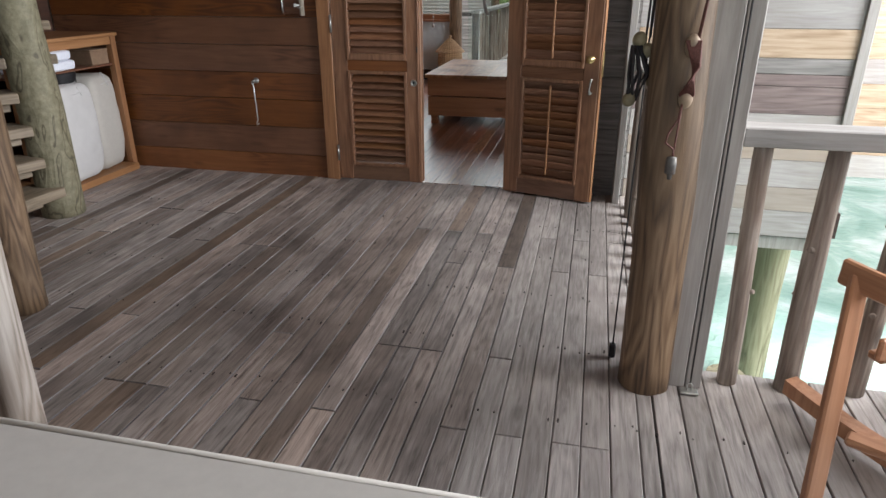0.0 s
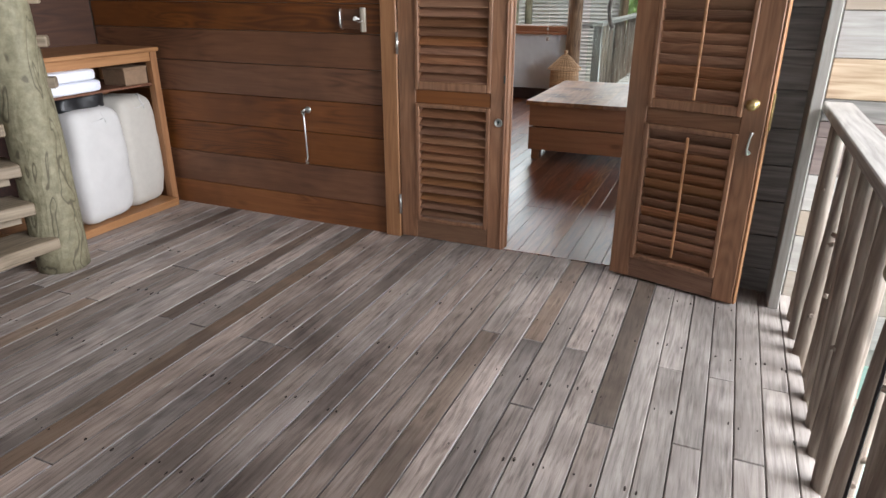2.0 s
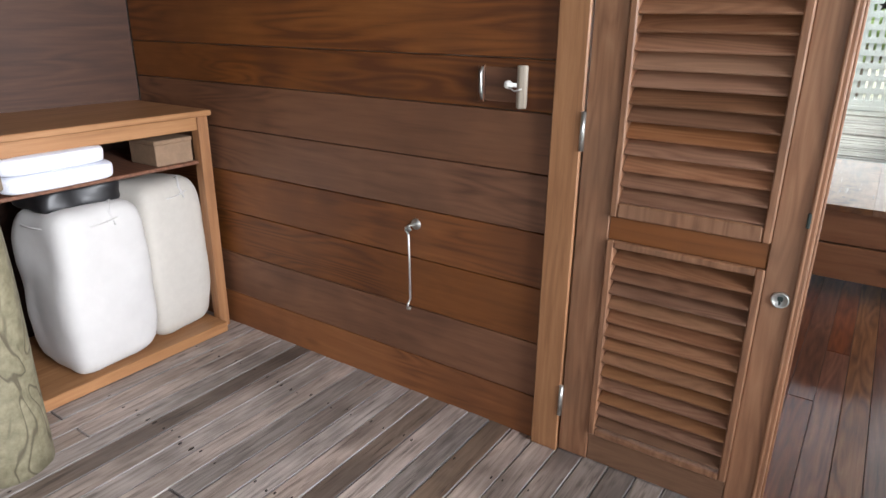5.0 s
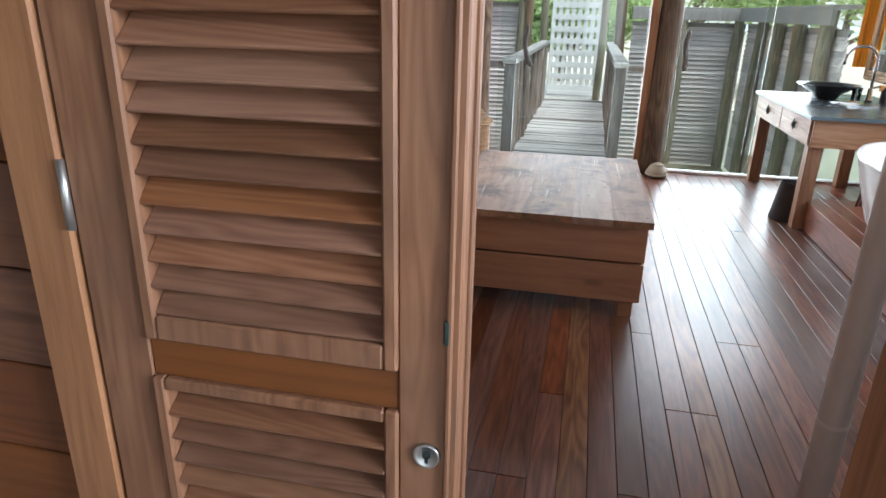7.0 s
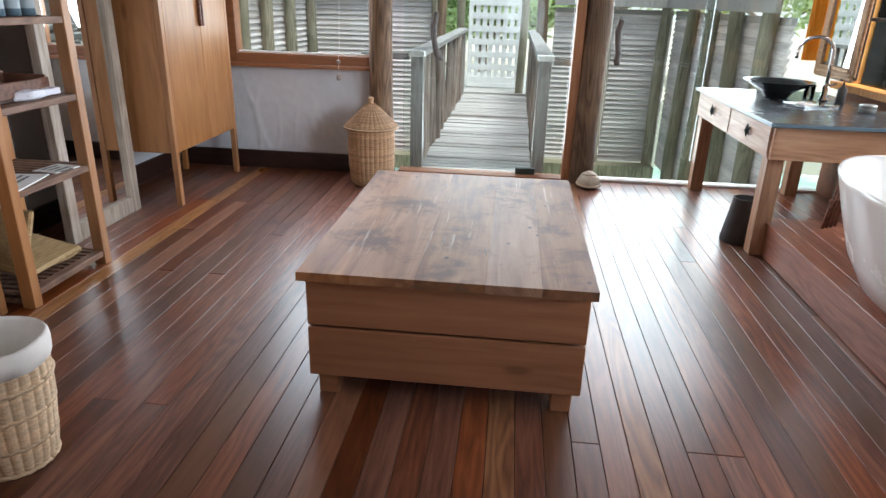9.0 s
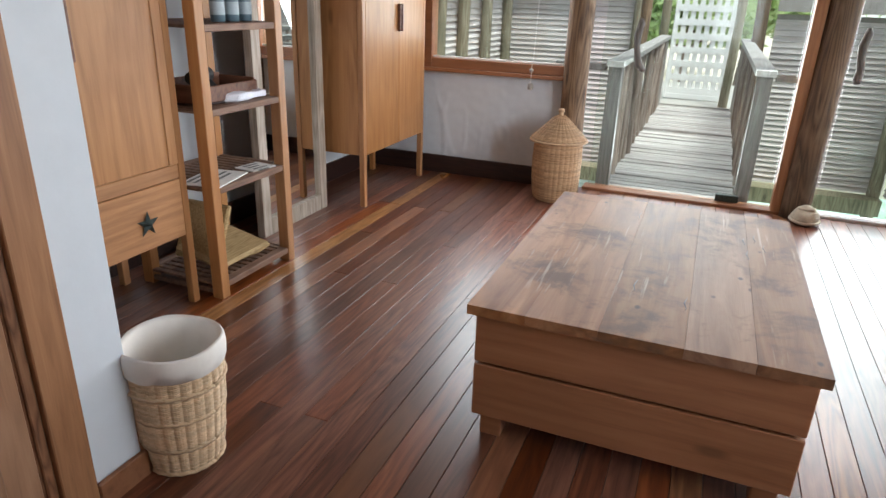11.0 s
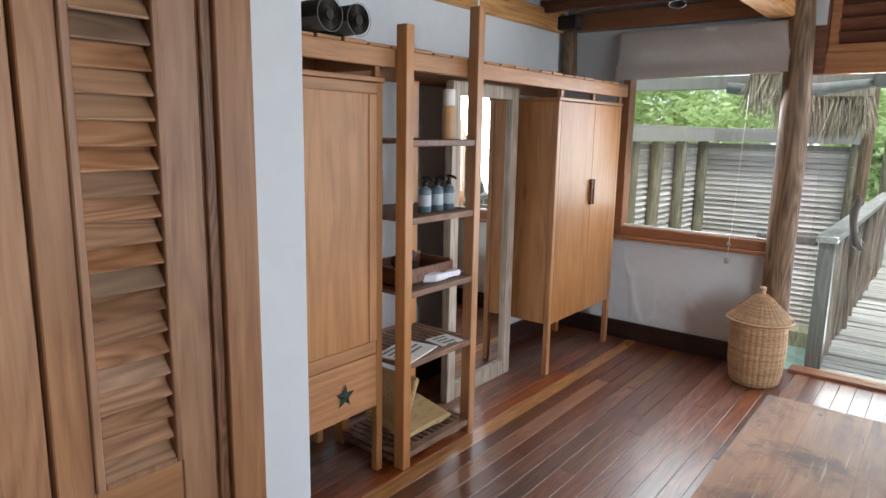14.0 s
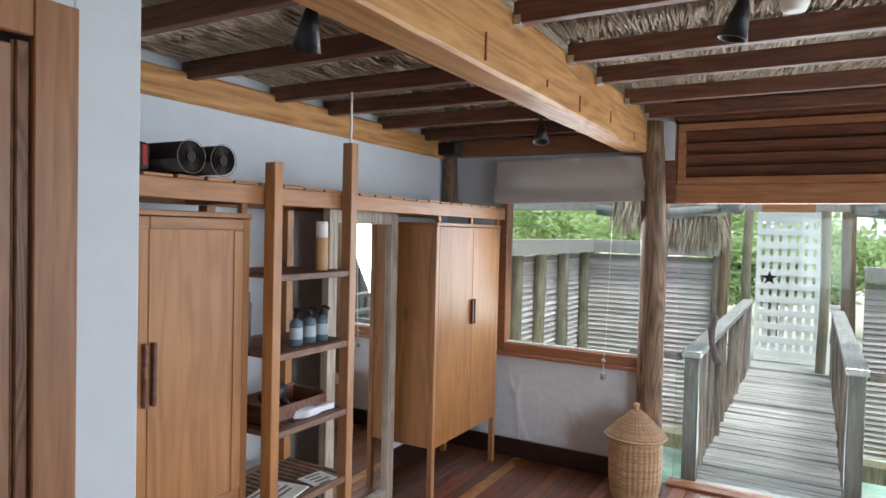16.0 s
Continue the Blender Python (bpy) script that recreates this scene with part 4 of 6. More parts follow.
def floor_cleat():
    c = thing("floor_cleat", pose(0.565, 2.115, 0), "small steel floor cleat with a taut cord", "cleat")
    part("plate", boxes((-0.03, 0.03, -0.018, 0.018, 0.0045, 0.014)), STEEL, c)
    part("eye", tube([(-0.008, 0, 0.012), (-0.009, 0, 0.035), (0, 0, 0.045), (0.009, 0, 0.035), (0.008, 0, 0.012)], 0.003, 6), STEEL, c)
    part("line", tube([(0, 0, 0.045), (-0.002, 0.014, 0.6), (-0.006, 0.016, 1.6), (-0.008, 0.016, 2.75)], 0.003, 6), BLACKCORD, c)
    d = thing("floor_cleat", pose(0.305, 2.30, 0), "small dark pulley cleat beside the log post", "cleat")
    part("pulley", boxes((-0.012, 0.012, -0.015, 0.015, 0.0045, 0.06), bevel=0.005), BLACK, d)
    part("line", tube([(0, 0, 0.06), (0.004, -0.01, 1.0), (0.008, -0.02, 2.75)], 0.003, 6), BLACKCORD, d)


floor_cleat()


def stick(h, r, seed):
    rng = random.Random(seed)
    bm = log(h, r * rng.uniform(0.95, 1.2), r * rng.uniform(0.7, 0.95), seed, 10, 0.09, rng.uniform(-0.012, 0.012))
    for k in range(2):
        z, a = rng.uniform(0.2, h - 0.2), rng.uniform(0, 6.28)
        tube([(0, 0, z), (r * 1.25 * math.cos(a), r * 1.25 * math.sin(a), z + 0.012)], [r * 0.45, r * 0.25], 6, bm)
    return bm


def side_railing():
    r = thing("side_railing", pose(0.45, 0, 0), "driftwood baluster railing with a grey plank rail", "railing")
    for k in range(12):
        part("baluster", stick(1.05, 0.030, 40 + k), GREYLOG, r, "", pose(0.012 * math.sin(k * 5), 4.13 - 0.158 * k, -0.17))
    part("top_rail", boxes((-0.055, 0.055, 2.31, 4.36, 0.865, 0.905), bevel=0.004), GREYY, r)
    part("bottom_rail", boxes((-0.005, 0.06, 2.31, 4.36, -0.22, -0.171)), GREYPOST, r)


def front_railing():
    r = thing("front_railing", pose(0, 2.235, 0), "driftwood stick railing along the open deck edge", "railing")
    for k, (x, q) in enumerate(((0.702, 0.033), (0.91, 0.038), (1.115, 0.033), (1.32, 0.036), (1.53, 0.034), (1.74, 0.036), (1.95, 0.034), (2.16, 0.034), (2.4, 0.036))):
        part("baluster", stick(0.862, q, 60 + k), GREYLOG, r, "", pose(x, 0, 0.003, 0, 0, 40 * k))
    part("top_rail", boxes((0.612, 3.0, -0.06, 0.05, 0.866, 0.925), bevel=0.004), GREYRAIL, r)


side_railing()
front_railing()
setting("corner_trim", boxes((0.332, 0.374, 4.20, 4.379, 0.001, 2.75)), GREYPOST, "pale grey corner board at the railing", "trim")
setting("corner_trim_outer", boxes((1.622, 1.68, 4.36, 4.5, -0.21, 2.66)), GREYPOST, "grey corner board of the outer wall", "trim")
setting("ledger", boxes((0.46, 1.68, 4.40, 4.52, -0.30, -0.212)), GREYPOST, "grey board under the outer wall", "trim")
for _k, (_x, _y, _r, _t) in enumerate(((1.50, 4.75, 0.12, -0.211), (0.80, 2.62, 0.085, -0.21), (2.6, 2.4, 0.1, -0.21), (-1.0, 10.1, 0.08, -0.12), (-1.55, 12.6, 0.08, -0.12), (-0.62, 12.6, 0.08, -0.12))):
    standing_log("pile", _x, _y, -2.4, 2.4 + _t, _r, _r * 0.95, 80 + _k, GREENLOG, "weathered mossy timber pile standing in water", "pile")


def spiral_stair():
    s = thing("spiral_stair", pose(-3.01, 3.27, 0), "open wooden stair winding round a greenish log", "staircase")
    part("column", log(2.76, 0.122, 0.11, 31, 24, 0.03), PEELED, s)
    for k, a in enumerate((-93, -102, -111, -124, -136, -148, -160, -172, -184, -196, -208, -220)):
        z = 0.2 + 0.187 * k
        part("tread", box(bmesh.new(), 0.06 if k == 0 else 0.10, 0.86, -0.128, 0.128 if k == 0 else 0.105, -0.058, 0, 0.006), TREAD, s, "", pose(0, 0, z, 0, 0, a))
        if k >= 4:
            part("tread_end", box(bmesh.new(), -0.155, -0.10, -0.035, 0.035, -0.05, 0, 0.006), TREAD, s, "", pose(0, 0, z, 0, 0, -136))
        part("bracket", box(bmesh.new(), 0.14, 0.74, -0.02, 0.02, -0.11, -0.0585, 0.003), TREAD, s, "", pose(0, 0, z, 0, 0, a))
    for a, k in ((-93, 0), (-111, 2), (-136, 4)):
        c, q = math.cos(radians(a)), math.sin(radians(a))
        part("baluster", tube([(0.7 * c + 0.1 * q, 0.7 * q - 0.1 * c, 0.2 + 0.187 * k - 0.2), (0.7 * c + 0.1 * q, 0.7 * q - 0.1 * c, 0.2 + 0.187 * k - 0.0585)], 0.012, 8), STEEL, s)


spiral_stair()


def towel_shelf():
    s = thing("towel_shelf", pose(-3.26, 0, 0), "open pine shelf unit under the stair, half full", "shelf")
    y0, y1 = 3.38, 4.345
    part("post", boxes((-0.05, 0, y1 - 0.05, y1, 0.003, 0.975)), TRIM, s)
    part("post", boxes((-0.05, 0, y0, y0 + 0.05, 0.003, 0.975)), TRIM, s)
    part("post", boxes((-0.52, -0.47, y1 - 0.05, y1, 0.003, 0.975)), TRIM, s)
    part("top", boxes((-0.53, 0.012, y0 - 0.01, y1 + 0.012, 0.976, 1.0)), CABINETX, s)
    part("apron", boxes((-0.045, -0.006, y0 + 0.05, y1 - 0.05, 0.92, 0.9755)), CABINETX, s)
    part("shelf", boxes((-0.52, -0.02, y0 + 0.05, y1 - 0.051, 0.775, 0.79)), DARKWOOD, s)
    part("base", boxes((-0.52, 0.05, y0, y1 - 0.051, 0.003, 0.05)), CABINETX, s)
    part("back", boxes((-0.535, -0.531, y0, y1, 0.003, 0.975), bevel=0), DARKBASE, s)


towel_shelf()


def soft(w, d, h, seed, mat_r=0.05, amp=0.012):
    """A soft rounded block with an uneven skin, base at z = 0."""
    bm = bmesh.new()
    bmesh.ops.create_cube(bm, size=1.0)
    bmesh.ops.subdivide_edges(bm, edges=bm.edges[:], cuts=11, use_grid_fill=True)
    for v in bm.verts:
        p = v.co * 2
        q = Vector([math.copysign(abs(c) ** 1.0, c) for c in p])
        n = (abs(p.x) ** 6 + abs(p.y) ** 6 + abs(p.z) ** 6) ** (1 / 6)
        q = p / max(n, 1e-6)
        q = Vector((q.x * w / 2, q.y * d / 2, q.z * h / 2))
        k = noise.noise(q * 6 + Vector((seed, 0, 0))) * amp + noise.noise(q * 17 + Vector((0, seed, 0))) * amp * 0.35
        v.co = q + q.normalized() * k + Vector((0, 0, h / 2))
    for f in bm.faces:
        f.smooth = True
    return bm


for _y, _x, _h, _w, _k in ((3.80, -3.375, 0.655, 0.38, 1), (4.125, -3.43, 0.675, 0.33, 2)):
    _bo = thing("bolster", pose(_x, _y, 0.052, 0, 0, 6 * _k), "white cotton bolster standing in the shelf" if _k == 1 else "cream cotton bolster standing beside the white one", "bolster", "bolsters in the shelf")
    part("cover", soft(0.34, _w, _h, 5 * _k, 0.05, 0.014), BOLSTER if _k == 1 else LINEN, _bo)
    part("seam", tube([(0.168 * math.cos(a), _w * 0.492 * math.sin(a), _h - 0.06 + 0.006 * math.sin(3 * a)) for a in [2 * math.pi * q / 32 for q in range(33)]], 0.003, 6), BOLSTER, _bo)
    part("tie", tube([(0.10, 0.05, _h - 0.01), (0.12, 0.06, _h + 0.005), (0.15, 0.03, _h - 0.03), (0.165, 0.04, _h - 0.08)], 0.005, 6), BOLSTER, _bo)
_pouch = thing("pouch", pose(-3.42, 3.80, 0.69), "crumpled dark cloth pouch on the bolster", "pouch")
part("body", soft(0.26, 0.30, 0.095, 13, 0.04, 0.03), BLACK, _pouch)
for _k, _z in enumerate((0.792, 0.856)):
    tagged(part("folded_towel", soft(0.38, 0.40 - 0.02 * _k, 0.068, 20 + _k, 0.03, 0.009), TOWEL, None, "thick folded bluish-white towel on the shelf", pose(-3.42, 3.72 - 0.015 * _k, _z)), "", "towel", "folded towels")
_bx = thing("small_box", pose(-3.34, 4.19, 0.791), "small brown wooden box on the shelf", "box")
part("body", boxes((-0.13, 0.05, -0.085, 0.085, 0, 0.088)), KRAFT, _bx)
part("lid", boxes((-0.133, 0.053, -0.088, 0.088, 0.0885, 0.105)), KRAFT, _bx)


def wall_hook():
    h = thing("door_hook", pose(-2.2, 4.36, 0), "galvanised steel door hook hanging on the wall", "hook")
    part("plate", lathe([(0.001, 0), (0.02, 0.001), (0.02, 0.005), (0.001, 0.006)], 16), STEEL, h, "", pose(0.008, 0.02, 0.685, 90))
    part("staple", tube([(0.008, 0.016, 0.685), (0.006, -0.02, 0.69), (-0.006, -0.026, 0.68), (-0.004, -0.01, 0.668)], 0.0045, 8), STEEL, h)
    part("rod", tube([(-0.012, -0.02, 0.672), (0, -0.022, 0.66), (0.012, -0.02, 0.674), (0.0, -0.018, 0.685), (-0.01, -0.02, 0.672), (0.002, -0.02, 0.655), (0.006, -0.02, 0.53), (0.008, -0.02, 0.41), (0.0, -0.026, 0.388), (0.008, -0.038, 0.378), (0.024, -0.045, 0.384), (0.028, -0.048, 0.392)], 0.0042, 8), STEEL, h)


wall_hook()


def latch_box():
    b = thing("latch_holder", pose(-1.862, 4.38, 1.185), "small wooden latch holder on the cedar wall", "latch")
    part("back_plate", boxes((-0.062, 0.06, -0.010, -0.001, -0.05, 0.052)), CEDAR, b)
    part("clip", tube([(-0.070, -0.012, -0.045), (-0.070, -0.02, -0.02), (-0.070, -0.02, 0.03), (-0.070, -0.012, 0.05)], 0.005, 8), STEEL, b)
    part("left_bar", boxes((-0.086, -0.062, -0.014, -0.001, -0.055, 0.056)), CEDAR, b)
    part("dowel", lathe([(0.014, -0.062), (0.016, -0.058), (0.016, 0.056), (0.014, 0.06)], 14), MIRRORFRAME, b, "pale wooden dowel", pose(0.072, -0.022, 0))
    part("toggle", lathe([(0.001, 0), (0.011, 0.004), (0.013, 0.016), (0.006, 0.026), (0.006, 0.04)], 12), LATTICE, b, "white toggle", pose(0.018, -0.03, 0.004, 0, 90))
    part("wire", tube([(0.03, -0.034, 0.0), (0.06, -0.046, -0.012), (0.08, -0.04, -0.005)], 0.0025, 6), STEEL, b)


latch_box()


def daybed():
    d = thing("daybed", pose(0, 0, 0), "log-framed daybed with a cream mattress", "daybed")
    bm = bmesh.new()
    box(bm, -2.0, 0.06, -1.0, 0.965, 0.30, 0.50, 0.03)
    part("mattress", bm, LINEN, d)
    part("piping", tube([(-1.98, 0.962, 0.478), (-1.0, 0.966, 0.479), (0.03, 0.962, 0.478)], 0.007, 8), LINEN, d)
    part("base", boxes((-2.0, 0.05, -1.0, 0.95, 0.12, 0.299)), GREYPOST, d)
    for x, y in ((-1.97, -0.97), (0.0, -0.97), (0.0, 0.9), (-1.97, 0.9)):
        part("leg", boxes((x - 0.02, x + 0.04, y - 0.02, y + 0.04, 0.003, 0.1195)), GREYPOST, d)


daybed()
standing_log("log_upright", -1.53, 1.43, 0.003, 2.7, 0.062, 0.055, 33, PALELOG, "pale grey log upright beside the daybed")
standing_log("log_upright_bark", -2.205, 2.15, 0.003, 2.7, 0.088, 0.08, 34, LOGWOOD, "brown log upright with bark patches")


def deck_chair():
    c = thing("rocking_chair", pose(0, 0, 0), "orange-brown wooden rocking chair on the deck", "chair")
    def plank(a, b, w, t, name, roll=0):
        a, b = Vector(a), Vector(b)
        l = (b - a).length
        q = (b - a).to_track_quat("Z", "Y").to_matrix().to_4x4()
        part(name, box(bmesh.new(), -w / 2, w / 2, -t / 2, t / 2, 0, l, 0.006), CHAIRWOOD, c, "", Matrix.Translation(a) @ q @ pose(0, 0, 0, 0, 0, roll))
    plank((0.80, 1.575, 0.03), (0.895, 1.87, 0.60), 0.05, 0.03, "leg", 30)
    plank((1.30, 1.90, 0.03), (1.39, 2.15, 0.60), 0.05, 0.03, "leg", 30)
    plank((0.86, 1.90, 0.60), (1.30, 1.30, 0.56), 0.075, 0.025, "arm", 90)
    plank((1.36, 2.18, 0.60), (1.78, 1.55, 0.56), 0.075, 0.025, "arm", 90)
    for dx, dy in ((0, 0), (0.49, 0.26)):
        pts = [(0.875 + dx + 0.62 * s * 0.8, 2.115 + dy * 0.2 - 0.62 * s * 1.1, 0.032 + 0.16 * (s - 0.42) ** 2) for s in [k / 10 for k in range(11)]]
        bm = bmesh.new()
        rr = []
        for p in pts:
            rr.append([bm.verts.new(Vector(p) + Vector(o)) for o in ((-0.022, -0.016, 0), (0.022, 0.016, 0), (0.022, 0.016, 0.05), (-0.022, -0.016, 0.05))])
        for a, b in zip(rr, rr[1:]):
            for i in range(4):
                bm.faces.new((a[i], a[(i + 1) % 4], b[(i + 1) % 4], b[i]))
        bm.faces.new(rr[0])
        bm.faces.new(rr[-1])
        part("rocker", bm, CHAIRWOOD, c)
    plank((0.98, 1.86, 0.36), (1.42, 2.10, 0.36), 0.05, 0.025, "stretcher")
    for k in range(6):
        s = k / 5
        plank((0.97 + 0.36 * s * 0.8, 1.83 - 0.5 * s, 0.40 - 0.06 * s), (1.42 + 0.36 * s * 0.8, 2.06 - 0.5 * s, 0.40 - 0.06 * s), 0.07, 0.018, "slat", 90)
    for k in range(5):
        s = k / 4
        plank((1.22 + 0.42 * s, 1.40 + 0.22 * s, 0.34), (1.40 + 0.42 * s, 1.12 + 0.22 * s, 1.02), 0.075, 0.018, "back_slat")
    plank((0.84, 1.58, 0.28), (1.30, 1.32, 0.28), 0.05, 0.022, "side_rail")


deck_chair()

# ---- things in the room ----


def chest():
    c = thing("blanket_chest", pose(-0.98, 7.10, 0), "low wooden chest with a worn reclaimed lid", "chest")
    x0, x1, y0, y1 = -0.47, 0.47, -0.665, 0.625
    rng = random.Random(2)
    xs = [-0.49, -0.31, -0.1, 0.13, 0.31, 0.487]
    for a, b in zip(xs, xs[1:]):
        part("lid_plank", boxes((a + 0.0002, b - 0.0002, -0.70, 0.66, 0.458, 0.490), bevel=0.0006), CHESTTOP, c)
    for z0, z1 in ((0.085, 0.272), (0.282, 0.456)):
        part("front_plank", boxes((x0, x1, y0, y0 + 0.022, z0, z1)), CHESTSIDE, c)
        part("back_plank", boxes((x0, x1, y1 - 0.022, y1, z0, z1)), CHESTSIDE, c)
        part("side_plank", boxes((x0, x0 + 0.022, y0 + 0.0225, y1 - 0.0225, z0, z1)), CHESTSIDE2, c)
        part("side_plank", boxes((x1 - 0.022, x1, y0 + 0.0225, y1 - 0.0225, z0, z1)), CHESTSIDE2, c)
    part("bottom", boxes((x0 + 0.023, x1 - 0.023, y0 + 0.023, y1 - 0.023, 0.09, 0.105)), CHESTSIDE, c)
    for x in (x0 + 0.025, x1 - 0.095):
        for y in (y0 + 0.024, y1 - 0.094):
            part("leg", boxes((x, x + 0.07, y, y + 0.07, 0.0, 0.0895)), CHESTSIDE, c)
            part("corner_post", boxes((x, x + 0.04, y, y + 0.04, 0.106, 0.455)), CHESTSIDE, c)
    for x, y in ((-0.05, -0.35), (0.29, 0.28), (-0.12, 0.42), (0.11, -0.42), (0.33, 0.33), (0.30, 0.12), (0.36, 0.22)):
        bm = bmesh.new()
        rng2 = random.Random(int(x * 100))
        tube([(x, y - 0.05, 0.4893), (x + 0.012, y - 0.02, 0.4897), (x + 0.004, y + 0.02, 0.4897), (x + 0.013, y + 0.06 + 0.04 * rng2.random(), 0.4893)], [0.0004, 0.0012, 0.002, 0.0004], 6, bm)
        part("split", bm, DARKBASE, c)


CHESTSIDE2 = wood("chest_end_wood", (0.2, 0.083, 0.036), (0.28, 0.12, 0.054), (0.34, 0.152, 0.072), 1, 0.45, 0.12, 0.05, 0.1, None, 0.6, None, 0.6, 0.22)
chest()


def star(r0, r1, t, bm=None):
    bm = bm or bmesh.new()
    out = [bm.verts.new(((r0 if k % 2 == 0 else r1) * math.sin(math.pi * k / 5), (r0 if k % 2 == 0 else r1) * math.cos(math.pi * k / 5), 0)) for k in range(10)]
    top, base = bm.verts.new((0, 0, t)), bm.verts.new((0, 0, -0.002))
    for k in range(10):
        bm.faces.new((out[k], out[(k + 1) % 10], top))
        bm.faces.new((out[(k + 1) % 10], out[k], base))
    return bm


def wardrobe(y0, y1, split, z0, drawer, knob_y):
    """A tall wardrobe on legs, front at x = 0 facing +x, width along y."""
    c = thing("wardrobe", pose(-2.93, 0, 0), "tall golden wooden wardrobe on slender legs", "wardrobe", "wardrobes")
    d = -0.46
    L = 0.038
    for x in (d, -L):
        for y in (y0, y1 - L):
            part("leg", boxes((x, x + L, y, y + L, 0, 1.80)), CABINET, c)
    part("side_panel", boxes((d + L, -L, y0 + 0.004, y0 + 0.024, z0, 1.80)), CABINET, c)
    part("side_panel", boxes((d + L, -L, y1 - 0.024, y1 - 0.004, z0, 1.80)), CABINET, c)
    part("back_panel", boxes((d + 0.004, d + 0.016, y0 + L, y1 - L, z0, 1.80)), CABINET, c)
    part("top", boxes((d - 0.004, 0.006, y0 - 0.006, y1 + 0.006, 1.8005, 1.822)), CABINETX, c)
    part("bottom", boxes((d + 0.02, -0.02, y0 + 0.025, y1 - 0.025, z0, z0 + 0.018)), CABINETX, c)
    zz = z0
    if drawer:
        part("drawer_front", boxes((-0.018, 0.001, y0 + L + 0.002, y1 - L - 0.002, z0, z0 + 0.255)), CABINETX, c)
        part("rail", boxes((-0.03, -0.002, y0 + L, y1 - L, z0 + 0.258, z0 + 0.318)), CABINETX, c)
        part("star_knob", star(0.058, 0.022, 0.022), BRONZE, c, "patinated starfish knob", Matrix.Translation((0.008, knob_y, 0.448)) @ pose(0, 0, 0, 0, 90, 0) @ pose(0, 0, 0, 0, 0, 15))
        zz = z0 + 0.32
    for a, b, s in ((y0 + L + 0.002, split - 0.001, 1), (split + 0.001, y1 - L - 0.002, -1)):
        part("door_panel", boxes((-0.02, 0.0, a, b, zz, 1.797)), CABINET, c)
        e = split - 0.018 if s == 1 else split + 0.018
        part("handle", boxes((0.0005, 0.022, e - 0.008, e + 0.008, 1.10, 1.335) if drawer else (0.0005, 0.022, e - 0.008, e + 0.008, 1.115, 1.29)), DARKWOOD, c, "dark wooden bar handle")
        if drawer:
            part("frame_strip", boxes((0.0005, 0.005, a, b, 1.75, 1.797)), CABINETX, c)
            part("frame_strip", boxes((0.0005, 0.005, (b - 0.05 if s == -1 else a), (b if s == -1 else a + 0.05), zz, 1.749)), CABINET, c)
    return c


wardrobe(5.90, 6.845, 6.36, 0.335, True, 6.60)
wardrobe(8.425, 9.38, 8.94, 0.35, False, 0)


def top_shelf():
    s = thing("overhead_shelf", pose(-2.93, 0, 0), "long golden timber shelf over the wardrobes", "shelf")
    part("front_rail", boxes((0.0, 0.03, 5.885, 9.40, 1.865, 1.942)), CABINETX, s)
    part("back_rail", boxes((-0.56, -0.53, 5.885, 9.40, 1.865, 1.942)), CABINETX, s)
    for k in range(25):
        y = 5.89 + 0.14 * k
        part("slat", boxes((-0.56, 0.034, y, y + 0.125, 1.9425, 1.955 + 0.002 * (k % 3))), CABINETX, s)
    for y in (5.92, 6.80, 8.45, 8.90, 9.34):
        part("spacer", boxes((-0.03, -0.002, y, y + 0.03, 1.823, 1.9415)), CABINETX, s)
    part("cross_rail", boxes((-0.53, -0.001, 6.93, 6.96, 1.865, 1.941)), CABINETX, s)


top_shelf()


def yoga_mat(y):
    m = thing("yoga_mat", pose(-2.9, y, 1.957), "rolled black foam exercise mat on the shelf", "mat", "rolled mats")
    bm = bmesh.new()
    pts = []
    for k in range(90):
        a = k * 0.32
        r = 0.018 + 0.0015 * k * 0.32 * 1.0
        pts.append((r * math.cos(a), r * math.sin(a)))
    va = [(bm.verts.new((-0.40, p[0], p[1] + 0.066)), bm.verts.new((0.05, p[0], p[1] + 0.066))) for p in pts]
    for a, b in zip(va, va[1:]):
        f = bm.faces.new((a[0], a[1], b[1], b[0]))
        f.smooth = True
    bmesh.ops.solidify(bm, geom=bm.faces[:], thickness=0.0075)
    part("roll", bm, MAT, m)
    part("core", tube([(-0.40, 0.0, 0.066), (0.042, 0.0, 0.066)], 0.056, 24), MAT, m)
    part("rim", tube([(0.051, 0.0625 * math.cos(q), 0.066 + 0.0625 * math.sin(q)) for q in [2 * math.pi * i / 32 for i in range(33)]], 0.0012, 6), TARP, m, "worn grey edge")
    part("hollow", tube([(0.0425, 0.0, 0.066), (0.051, 0.0, 0.066)], 0.019, 16), BLACK, m)


yoga_mat(6.475)
yoga_mat(6.625)
_scarf = thing("folded_cloth", pose(-3.0, 6.30, 1.957), "folded black and red checked cloth", "cloth")
part("cloth", soft(0.16, 0.14, 0.11, 9, 0.03, 0.014), MAT, _scarf)
for _k in range(3):
    part("stripe", boxes((0.075, 0.085, -0.05 + 0.035 * _k, -0.03 + 0.035 * _k, 0.02, 0.095)), plain("red_wool_%d" % _k, (0.4, 0.05, 0.06), 0.9), _scarf)


